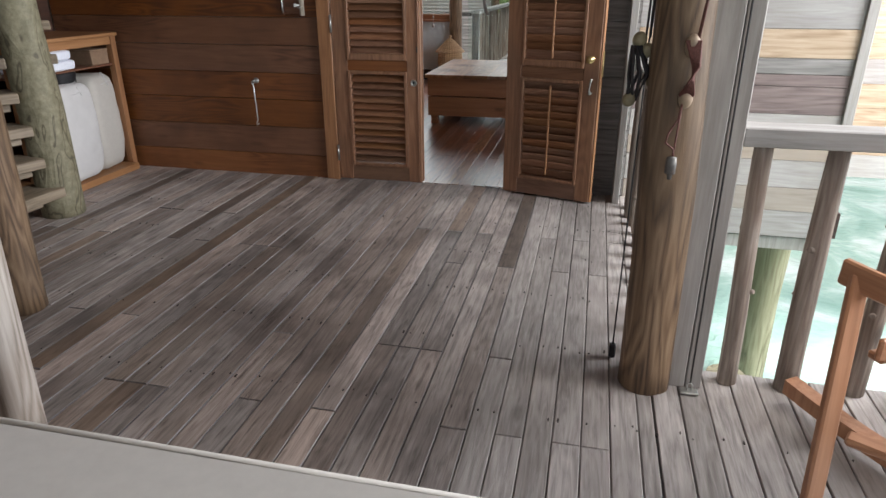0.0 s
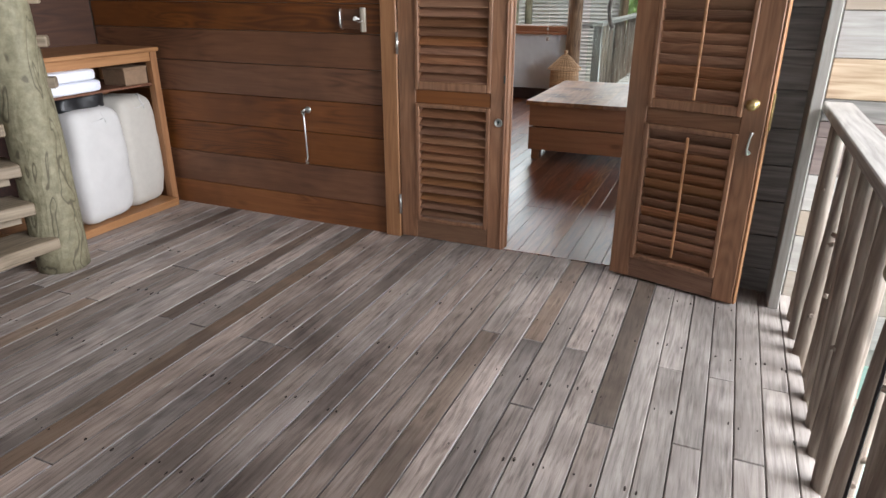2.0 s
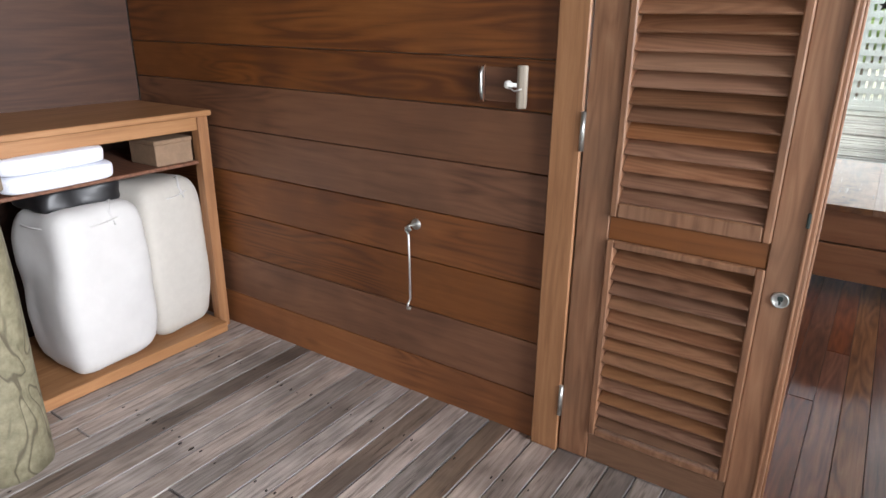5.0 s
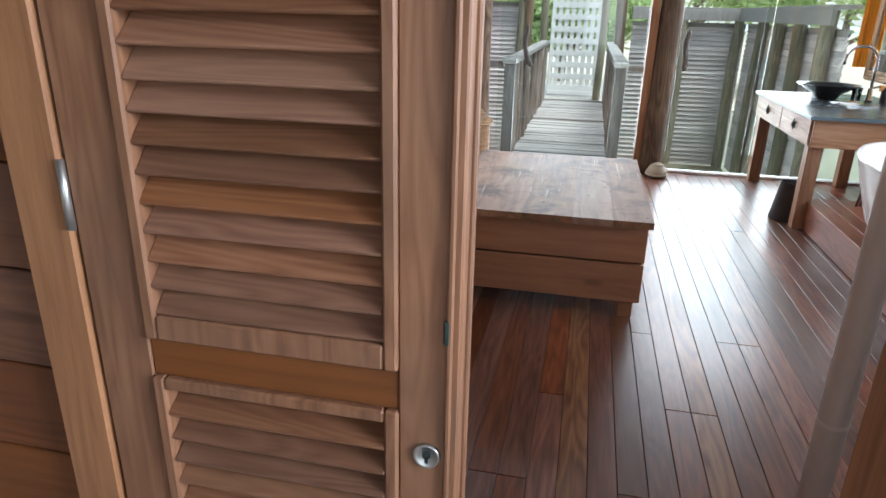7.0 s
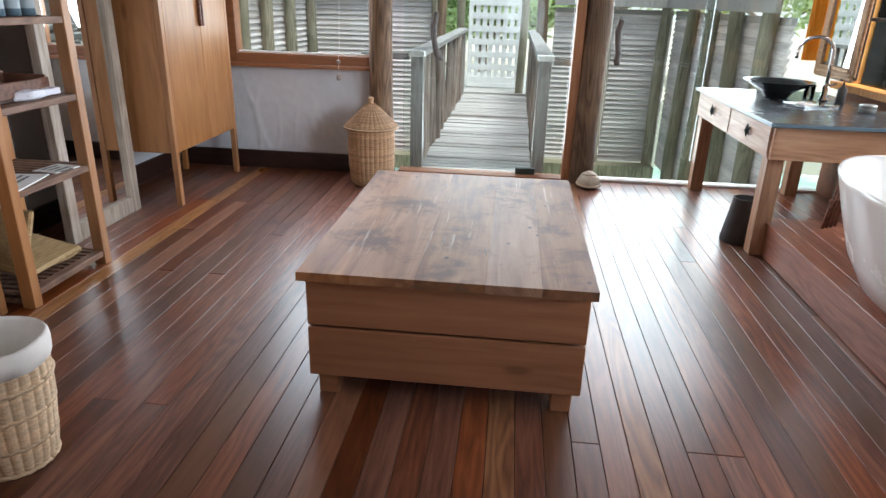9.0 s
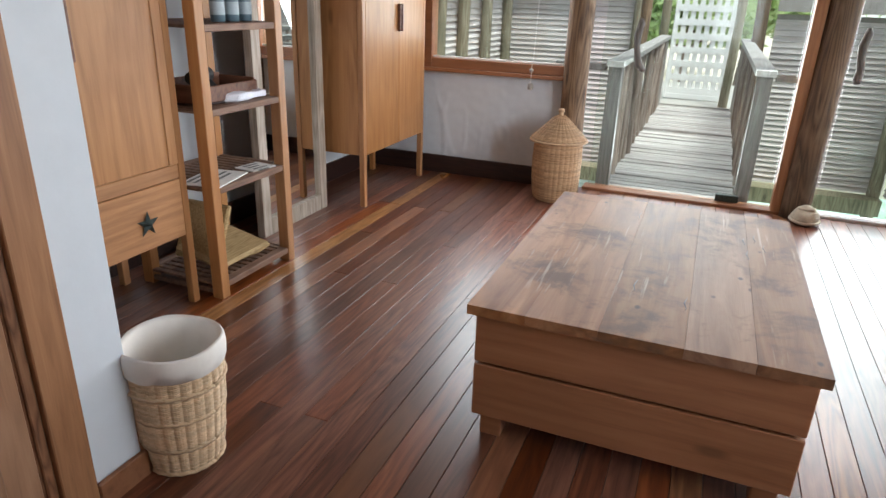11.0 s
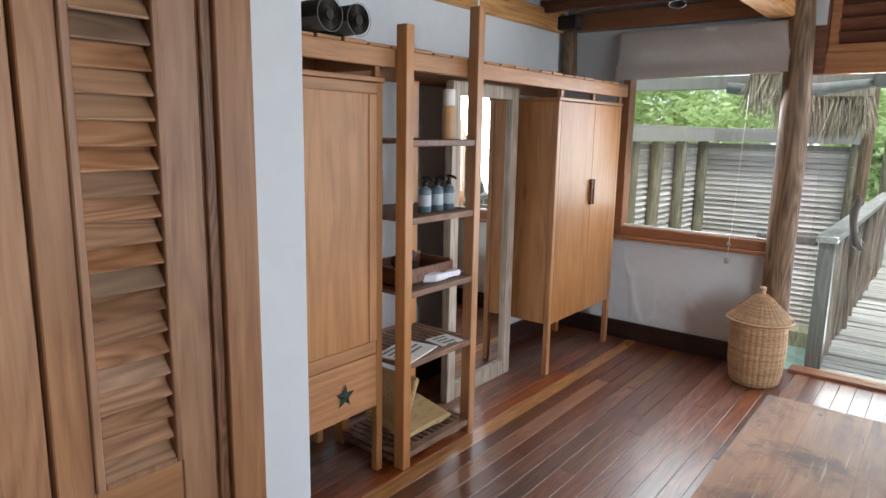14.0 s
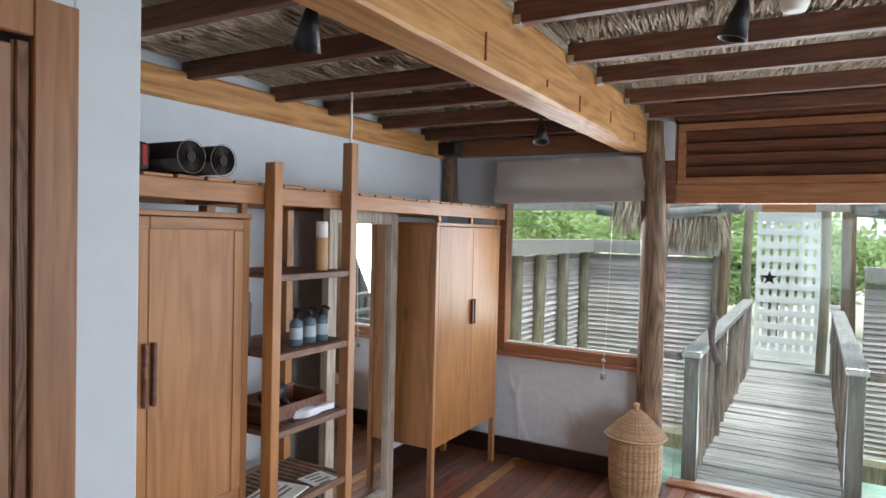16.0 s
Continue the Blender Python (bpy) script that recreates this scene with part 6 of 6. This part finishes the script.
SLATEGLOSS = plain("black_glaze", (0.02, 0.022, 0.022), 0.12, 0, 0.2, 20.0, 0.01, 0.002, 0.6)
basin()
_t = thing("amenity_tray", pose(1.06, 8.86, 0.769, 0, 0, 20), "flat dark tray with small amenities", "tray")
part("plate", boxes((-0.13, 0.13, -0.09, 0.09, 0, 0.008)), SLATEGLOSS, _t)
part("rim", boxes((-0.13, 0.13, -0.095, -0.0905, 0, 0.016), (-0.13, 0.13, 0.0905, 0.095, 0, 0.016), bevel=0.001), CHROME, _t)
part("card", boxes((-0.08, 0.02, -0.04, 0.04, 0.0085, 0.012)), PAPER, _t)
_s = thing("soap_bottle", pose(1.34, 9.1, 0.769), "small dark soap pump bottle", "bottle")
part("body", lathe([(0.026, 0), (0.028, 0.004), (0.028, 0.085), (0.012, 0.1), (0.012, 0.11)], 16), CHARCOAL, _s)
part("pump", tube([(0, 0, 0.11), (0, 0, 0.14), (-0.03, 0, 0.142)], 0.006, 8), BLACK, _s)
_c = thing("glass_tumbler", pose(1.20, 9.25, 0.769), "upturned clear glass tumbler", "glass")
part("wall", lathe([(0.033, 0.0), (0.036, 0.09), (0.033, 0.09), (0.03, 0.006)], 20), GLASS, _c)
_d = thing("round_tin", pose(1.30, 8.66, 0.769), "small grey round tin", "tin")
part("body", lathe([(0.045, 0), (0.047, 0.003), (0.047, 0.03), (0.045, 0.032)], 20), TARP, _d)
part("lid", lathe([(0.048, 0.0325), (0.048, 0.045), (0.04, 0.048)], 20), STEEL, _d)
_b = thing("waste_bin", pose(0.63, 8.42, 0), "tapered charcoal waste bin", "bin")
part("body", lathe([(0.02, 0.0), (0.108, 0.0), (0.112, 0.01), (0.072, 0.265), (0.075, 0.272), (0.066, 0.272), (0.1, 0.012), (0.02, 0.012)], 28), CHARCOAL, _b)


def rope_mirror():
    m = thing("rope_mirror", pose(1.34, 9.28, 0.985), "square mirror in a thick rope frame", "mirror")
    w, h = 0.40, 0.62
    part("glass", boxes((0.0, 0.008, -w / 2, w / 2, 0.0, h), bevel=0), MIRROR, m)
    for j in range(3):
        o = 0.02 + 0.025 * j
        path = [(-w / 2 - o, -o), (w / 2 + o, -o), (w / 2 + o, h + o), (-w / 2 - o, h + o), (-w / 2 - o, -o)]
        pts, rad = [], []
        for (a, b), (c, d) in zip(path, path[1:]):
            k = 40
            for q in range(k):
                pts.append((0.0, a + (c - a) * q / k, b + (d - b) * q / k))
                rad.append(0.0135 + 0.0025 * (q % 2))
        part("rope", tube(pts, rad, 8), RATTAN, m)
    part("back", boxes((0.009, 0.03, -w / 2 - 0.07, w / 2 + 0.07, -0.07, h + 0.07)), DARKBASE, m)
    for y in (-0.15, 0.27):
        part("bracket", tube([(0.028, y, 0.3), (0.262, y, 0.3)], 0.012, 8), BLACK, m)


rope_mirror()


def curtain(x0, y0, x1, y1, z0):
    c = thing("curtain", pose(x0, y0, 0), "gathered orange translucent curtain by the window", "curtain", "curtains")
    bm = bmesh.new()
    n = 40
    d = Vector((x1 - x0, y1 - y0, 0))
    s = Vector((-d.y, d.x, 0)).normalized()
    va = []
    for k in range(n + 1):
        p = d * k / n + s * (0.018 * math.sin(k * 1.1))
        va.append([bm.verts.new((p.x, p.y, z)) for z in (z0, (z0 + 2.1) / 2, 2.1)])
    for a, b in zip(va, va[1:]):
        for q in range(2):
            f = bm.faces.new((a[q], b[q], b[q + 1], a[q + 1]))
            f.smooth = True
    part("cloth", bm, CURTAIN, c)
    part("rod", tube([(0, 0, 2.11), (d.x, d.y, 2.11)], 0.012, 8), DARKWOOD, c)


curtain(1.25, 9.62, 1.41, 9.62, 0.99)
curtain(1.56, 8.62, 1.56, 8.84, 1.02)

# ---- bridge, gate, fences and trees ----
bridge = thing("footbridge", pose(0, 0, 0), "grey weathered plank footbridge over the lagoon", "bridge", "", "structure")
part("stringer", boxes((-1.50, -1.42, 9.78, 15.2, -0.13, -0.031)), GREYPOST, bridge)
part("stringer", boxes((-0.73, -0.65, 9.78, 15.2, -0.13, -0.031)), GREYPOST, bridge)
_rng = random.Random(77)
_y = 9.79
while _y < 14.9:
    _w = _rng.uniform(0.05, 0.10)
    part("plank", box(bmesh.new(), -1.555 + _rng.uniform(-0.012, 0.012), -0.60 + _rng.uniform(-0.012, 0.012), _y, _y + _w, -0.03, _rng.uniform(-0.004, 0.012), 0.003), BRIDGE, bridge, "", pose(0, 0, 0, 0, _rng.uniform(-0.5, 0.5), 0))
    _y += _w + _rng.uniform(0.006, 0.02)


def bridge_rail(x, name, label, out):
    r = thing(name, pose(x, 0, 0), label, "railing", "bridge railings")
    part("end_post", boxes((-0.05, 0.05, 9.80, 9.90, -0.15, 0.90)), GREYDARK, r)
    part("end_post", boxes((-0.045, 0.045, 14.37, 14.46, -0.15, 0.90)), GREYPOST, r)
    part("top_rail", boxes((-0.065, 0.065, 9.76, 14.5, 0.901, 0.945)), GREYY, r)
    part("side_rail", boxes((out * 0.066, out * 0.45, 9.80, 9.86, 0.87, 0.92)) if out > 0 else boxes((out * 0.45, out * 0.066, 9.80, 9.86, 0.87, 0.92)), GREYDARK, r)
    rng = random.Random(int(abs(x) * 100))
    for k in range(29):
        part("baluster", stick(0.985, rng.uniform(0.022, 0.034), 200 + k + int(abs(x) * 10)), GREYLOG, r, "", pose(rng.uniform(-0.015, 0.015), 10.02 + 0.152 * k, -0.085, rng.uniform(-1.5, 1.5), rng.uniform(-1.5, 1.5)))
    part("bottom_rail", boxes((-0.03, 0.03, 9.9, 14.37, -0.125, -0.086)), GREYPOST, r)


glass_door()
driftwood_handle(first_panel, -0.045, -0.046, -0.02, 0.1, "straight dark driftwood handle")
part("star", star(0.05, 0.02, 0.003), BLACK, first_panel, "small dark star stuck on the glass", Matrix.Translation((0.170, -0.003, 1.486)) @ pose(0, 0, 0, 90, 0, 0))
bridge_rail(-1.572, "bridge_railing", "grey stick railing on the footbridge", -1)
bridge_rail(-0.563, "bridge_railing", "grey stick railing on the footbridge", 1)


def gate():
    g = thing("lattice_gate", pose(-1.135, 15.05, 0.05), "white lattice gate at the end of the footbridge", "gate")
    w, h = 0.40, 2.10
    part("frame", boxes((-w, -w + 0.03, -0.02, 0.02, 0.0, h), (w - 0.03, w, -0.02, 0.02, 0.0, h), (-w + 0.03, w - 0.03, -0.02, 0.02, h - 0.05, h), (-w + 0.03, w - 0.03, -0.02, 0.02, 0.0, 0.06), bevel=0.002), LATTICE, g)
    for k in range(8):
        x = -w + 0.03 + k * (2 * w - 0.06) / 7
        part("upright", boxes((x - 0.034, x + 0.034, 0.002, 0.012, 0.06, h - 0.05), bevel=0.001), LATTICE, g)
    for k in range(11):
        z = 0.11 + 0.19 * k
        part("bar", boxes((-w + 0.03, w - 0.03, -0.012, 0.001, z - 0.045, z + 0.045), bevel=0.001), LATTICE, g)


gate()
for _x, _y, _r, _mt, _h in ((-1.71, 12.7, 0.062, LOGWOOD, 2.4), (-1.615, 14.62, 0.062, FENCEPOST, 2.6), (-0.70, 14.62, 0.062, FENCEPOST, 2.6), (-0.47, 13.8, 0.08, LOGWOOD, 2.5)):
    standing_log("gate_post", _x, _y, -1.7, 1.7 + _h, _r, _r * 0.92, int(_x * -100), _mt, "round timber post beside the footbridge")
setting("gate_landing", boxes((-2.6, 0.2, 14.5, 17.5, -0.3, 0.03), bevel=0), plain("grey_gravel", (0.4, 0.39, 0.36), 0.9, 0, 0.35, 60.0, 0.4), "pale gravel landing behind the gate", "ground")
setting("gate_lintel", boxes((-2.05, -0.1, 14.85, 14.95, 2.5, 2.62)), GREYPOST, "grey beam over the gate", "beam")

_bw = thing("roof_beam", pose(0, 10.55, 0), "grey roof beam with rolled canvas over the bridge", "beam")
part("beam", boxes((-3.4, -1.2, -0.05, 0.05, 1.985, 2.085), (-0.83, 2.6, -0.05, 0.05, 1.985, 2.085)), GREYPOST, _bw)
part("brace", boxes((-1.199, -0.831, -0.04, 0.06, 1.98, 2.07)), TRIMX, _bw)
for _a, _b in ((-2.5, -1.42), (-0.52, 0.7)):
    part("canvas_roll", tube([(_a, -0.06, 1.99), (_a * 0.7 + _b * 0.3, -0.08, 1.95), (_a * 0.4 + _b * 0.6, -0.07, 1.96), (_b, -0.07, 2.01)], [0.045, 0.055, 0.05, 0.03], 12), TARP, _bw)
    part("canvas_knot", soft(0.16, 0.12, 0.13, int(_a * 10), 0.04, 0.03), TARP, _bw, "", pose(_a if _a > -1 else _b, -0.08, 1.96))


def fringe(name, x0, x1, y, z, length, n, seed, label, dy=0.25):
    rng = random.Random(seed)
    verts, faces = [], []
    for k in range(n):
        x, yy = rng.uniform(x0, x1), y + rng.uniform(-dy, dy)
        l = length * rng.uniform(0.55, 1.15)
        d = Vector((rng.gauss(0, 0.16), rng.gauss(-0.1, 0.16), -1)).normalized()
        s = Vector((rng.uniform(-1, 1), rng.uniform(-1, 1), 0)).normalized() * rng.uniform(0.003, 0.007)
        a = Vector((x, yy, z + rng.uniform(0, 0.12)))
        b = a + d * l
        i = len(verts)
        verts += [a - s, a + s, b + s * 0.3, b - s * 0.3]
        faces.append((i, i + 1, i + 2, i + 3))
    me = bpy.data.meshes.new(name)
    me.from_pydata(verts, [], faces)
    me.materials.append(FRINGE)
    ob = new(name, me)
    return tagged(ob, label, "thatch", "", "stuff")


fringe("thatch_fringe", -2.4, -1.66, 12.2, 1.93, 0.36, 2200, 1, "ragged dry thatch eave above the fence")
fringe("thatch_fringe", -2.32, -1.92, 10.5, 2.1, 0.36, 900, 2, "dark ragged thatch eave outside the window", 0.1)
setting("thatch_eave", boxes((-2.4, -1.66, 11.95, 12.45, 1.96, 2.3), bevel=0.03), FRINGE, "dry thatch roof edge beside the bridge", "roof")


def fence(p0, p1, z0, z1, posts, label, lap=0.085):
    """A fence of lapped boards between two ground points, with round posts on its near side."""
    a, b = Vector((*p0, 0)), Vector((*p1, 0))
    l = (b - a).length
    yaw = math.degrees(math.atan2(b.y - a.y, b.x - a.x))
    f = thing("slatted_fence", pose(a.x, a.y, 0, 0, 0, yaw), label, "fence", "fences")
    n = int((z1 - z0) / lap)
    first = None
    for k in range(n):
        m = pose(0, 0, z0 + lap * (k + 0.5), -24, 0, 0)
        if first is None:
            first = part("slat", box(bmesh.new(), 0, l, -0.009, 0.009, -lap * 0.66, lap * 0.66, 0.002), FENCESLAT, f, "", m)
        else:
            again(first, "slat", f, m)
    part("cap", boxes((-0.03, l + 0.03, -0.16, 0.06, z1 + 0.165, z1 + 0.2)), GREYPOST, f)
    part("cap_board", boxes((-0.02, l + 0.02, -0.165, -0.13, z1 + 0.03, z1 + 0.1645)), GREYPOST, f)
    part("top_rail", boxes((0, l, -0.02, 0.02, z1 - 0.06, z1)), GREYPOST, f)
    for k, s in enumerate(posts):
        part("post", log(z1 + 1.7 + 0.16, 0.074, 0.066, 300 + k + int(10 * l), 14), FENCEPOST, f, "", pose(s * l, -0.085, -1.7))


fence((-3.64, 10.0), (-3.64, 13.80), -0.75, 1.50, (0.17, 0.315, 0.487, 0.695, 0.93), "grey lapped fence with round posts, receding", 0.066)
fence((-3.66, 13.84), (-1.85, 13.84), -0.75, 1.50, (0.98,), "grey lapped fence facing the window", 0.066)
fence((-0.30, 13.84), (1.24, 13.84), -0.75, 1.27, (0.45, 0.93), "grey lapped fence behind the glass", 0.066)
fence((1.28, 13.80), (1.28, 9.95), -0.75, 1.27, (0.29, 0.5, 0.72, 0.94), "grey lapped fence beside the washstand", 0.066)
setting("skirting_ledge", boxes((-0.3, 1.2, 13.5, 13.78, -0.95, -0.76), (-3.55, -1.85, 13.5, 13.78, -0.95, -0.76)), GREENLOG, "greenish waterline beam under the fence", "trim")


def tree(x, y, h, spread, seed, n):
    t = thing("tree", pose(x, y, -0.4), "leafy green tropical tree behind the fence", "tree", "trees")
    rng = random.Random(seed)
    part("trunk", log(h * 0.7, 0.13, 0.05, seed, 10, 0.05, 0.02), GREYLOG, t)
    tips = []
    for k in range(9):
        a, e = rng.uniform(0, 6.28), rng.uniform(0.2, 1.0)
        p0 = Vector((0, 0, h * rng.uniform(0.3, 0.65)))
        p1 = p0 + Vector((math.cos(a) * spread * 0.5, math.sin(a) * spread * 0.5, h * 0.14))
        p2 = p0 + Vector((math.cos(a) * spread * 0.9, math.sin(a) * spread * 0.9, h * 0.2 * e + 0.2))
        part("limb", tube([p0, p1, p2], [0.05, 0.03, 0.012], 6), GREYLOG, t)
        tips += [p1, p2, (p1 + p2) / 2]
    tips += [Vector((0, 0, h * s)) for s in (0.6, 0.72, 0.85)]
    verts, faces = [], []
    for k in range(n):
        c = rng.choice(tips) + Vector((rng.gauss(0, 0.3), rng.gauss(0, 0.3), rng.gauss(0, 0.24))) * spread * 0.5
        d = Vector((rng.gauss(0, 1), rng.gauss(0, 1), rng.gauss(0.1, 0.6))).normalized()
        s = d.cross(Vector((rng.gauss(0, 1), rng.gauss(0, 1), rng.gauss(0, 1)))).normalized()
        l, w = rng.uniform(0.07, 0.15), rng.uniform(0.025, 0.05)
        i = len(verts)
        verts += [c - d * l, c + s * w, c + d * l, c - s * w]
        faces.append((i, i + 1, i + 2, i + 3))
    me = bpy.data.meshes.new("crown")
    me.from_pydata(verts, [], faces)
    me.materials.append(LEAF)
    ob = new("crown", me)
    ob.parent = t


for _k, (_x, _y, _h, _s, _n) in enumerate(((-9.0, 20.5, 4.6, 1.9, 5200), (-6.2, 21.5, 4.2, 2.0, 5200), (-4.0, 20.5, 4.8, 1.8, 5200), (-11.5, 22.0, 5.0, 2.0, 4200), (-2.4, 23.0, 4.4, 1.9, 4200), (1.6, 22.0, 4.0, 1.9, 4200), (4.5, 20.0, 3.8, 1.8, 4200))):
    tree(_x, _y, _h, _s, 500 + _k, _n)
# Low shrubs added behind the gate so that its slots look dark.
for _k, (_x, _y, _n) in enumerate(((-1.5, 18.6, 5200), (-0.4, 18.8, 5200))):
    tree(_x, _y, 2.6, 1.1, 540 + _k, _n)
setting("shore", boxes((-60, 60, 17.2, 90, -1.7, -0.35), bevel=0), plain("pale_sand", (0.55, 0.5, 0.4), 0.9, 0, 0.15, 3.0, 0.1), "pale sandy shore behind the fences", "ground")


def far_wall():
    w = thing("outbuilding", pose(1.75, 5.6, 0), "weathered orange board outbuilding seen past the rail", "building")
    part("wall", boxes((0.2, 3.0, 0.02, 0.12, -0.1, 2.8)), GREYBOARD, w)
    for k in range(13):
        part("board", boxes((0.2, 3.0, 0.0, 0.0195, -0.1 + 0.18 * k, 0.078 + 0.18 * k)), TAN if k % 4 else GREYBOARD, w)
    win = part("window", boxes((0.62, 1.5, -0.03, -0.0005, 0.75, 0.81), (0.62, 0.68, -0.03, -0.0005, 0.811, 1.9), (1.44, 1.5, -0.03, -0.0005, 0.811, 1.9)), GREYPOST, w)
    part("pane", boxes((0.68, 1.44, -0.012, -0.004, 0.811, 1.9), bevel=0), BOTTLE, win)


far_wall()

# ---- board pieces of floors and walls ----


def unit_board(name, w, l, t, mat, bev=0.003, edge=None):
    bm = bmesh.new()
    box(bm, -w / 2, w / 2, -l / 2, l / 2, -t, 0, 0)
    top = [e for e in bm.edges if all(v.co.z > -1e-6 for v in e.verts)]
    bmesh.ops.bevel(bm, geom=top, offset=bev, segments=1, affect="EDGES")
    bmesh.ops.recalc_face_normals(bm, faces=bm.faces[:])
    if edge:
        for f in bm.faces:
            if 0.2 < f.normal.z < 0.95:
                f.material_index = 1
    me = mesh_of(name, bm, mat)
    if edge:
        me.materials.append(edge)
    return me


def boards_y(parent, x0, x1, y0, y1, pitch, gap, t, top, mat, cuts, seed, special=None, wob=0.0015):
    """Boards along y, cut at uneven places, each an object."""
    rng = random.Random(seed)
    store = {}
    n = round((x1 - x0) / pitch)
    ends = []
    for k in range(n):
        x = x0 + (k + 0.5) * (x1 - x0) / n
        stops = [y0]
        for c in cuts:
            if rng.random() < 0.62:
                stops.append(c[rng.randrange(len(c))])
        stops.append(y1)
        for a, b in zip(stops, stops[1:]):
            l = round(b - a - 0.003, 3)
            mm = special(x) if special else mat
            key = (l, mm.name)
            if key not in store:
                store[key] = unit_board("board", (x1 - x0) / n - gap, l, t, mm, 0.0012 if wob < 0.001 else 0.003, DECKEDGE if mm is DECK else None)
            ob = new("board", store[key])
            ob.parent = parent
            ob.matrix_basis = pose(x, (a + b) / 2, top + rng.uniform(-wob, wob), 0, rng.uniform(-0.25, 0.25) if wob > 0.0006 else 0, 0)
            ends.append((x, a, b))
    return ends


_deck = boards_y(deck_floor, -3.756, 0.384, -2.5, 4.404, 0.09, 0.003, 0.03, 0.0, DECK, [(0.45, 0.9), (1.75, 2.2), (3.05, 3.5)], 8, lambda x: DECK if x < -0.15 else DECKLIGHT)
_deck += boards_y(deck_floor, 0.3845, 0.437, -2.5, 4.404, 0.0525, 0.003, 0.03, 0.0, DECKLIGHT, [(0.9, 2.2)], 18)
_deck2 = boards_y(deck_floor, 0.44, 3.2, -2.5, 2.285, 0.092, 0.0045, 0.03, 0.0, DECKLIGHT, [(0.3, 0.75)], 9)
boards_y(room_floor, -3.559, 1.651, 4.406, 9.66, 0.0914, 0.002, 0.028, 0.0, MERBAU, [(5.7, 6.3, 5.2), (7.4, 8.0, 8.6)], 10, lambda x: PALEPLANK if abs(x + 2.76) < 0.045 else AMBERPLANK if abs(x + 0.775) < 0.03 or abs(x + 0.306) < 0.03 else MERBAU, 0.0005)


def nails_fast():
    rng = random.Random(3)
    verts, faces = [], []
    for x in sorted({round(e[0], 4) for e in _deck + _deck2}):
        for k in range(15):
            y = -2.2 + 0.45 * k + 0.02
            if x > 0.44 and y > 2.2 or y > 4.37:
                continue
            for s in (-1, 1):
                if rng.random() < 0.4:
                    continue
                r = rng.uniform(0.002, 0.004)
                cx, cy = x + s * 0.029 + rng.uniform(-0.004, 0.004), y + rng.uniform(-0.015, 0.015)
                st = rng.uniform(1.0, 3.2)
                i = len(verts)
                verts += [(cx + r * math.cos(a), cy + r * st * math.sin(a), z) for z in (-0.004, 0.0023) for a in (2 * math.pi * q / 6 for q in range(6))]
                faces += [tuple(range(i + 6, i + 12))] + [(i + q, i + (q + 1) % 6, i + 6 + (q + 1) % 6, i + 6 + q) for q in range(6)]
    me = bpy.data.meshes.new("nail_heads")
    me.from_pydata(verts, [], faces)
    me.materials.append(NAIL)
    ob = new("nail_heads", me)
    ob.parent = deck_floor
    return tagged(ob, "dark nail heads in the deck boards", "", "", "stuff")


nails_fast()


def wall_boards(parent, x0, x1, zs, y, t, mat, name="board", lap=0.004):
    """Horizontal boards on a wall facing -y; zs: heights of the joints."""
    for k, (a, b) in enumerate(zip(zs, zs[1:])):
        bm = bmesh.new()
        box(bm, x0, x1, y - t, y, a + 0.0016, b - 0.0016, 0.0025)
        part(name, bm, mat[k] if isinstance(mat, list) else mat, parent)


_zs = [-0.05, 0.159, 0.359, 0.556, 0.741, 0.927, 1.111, 1.263, 1.46, 1.65, 1.84, 2.03, 2.22, 2.41, 2.6]
wall_boards(wall_south, -3.79, -1.69, _zs, 4.4, 0.02, CEDAR)
# Boards behind the open leaf, with their shade in the colour.
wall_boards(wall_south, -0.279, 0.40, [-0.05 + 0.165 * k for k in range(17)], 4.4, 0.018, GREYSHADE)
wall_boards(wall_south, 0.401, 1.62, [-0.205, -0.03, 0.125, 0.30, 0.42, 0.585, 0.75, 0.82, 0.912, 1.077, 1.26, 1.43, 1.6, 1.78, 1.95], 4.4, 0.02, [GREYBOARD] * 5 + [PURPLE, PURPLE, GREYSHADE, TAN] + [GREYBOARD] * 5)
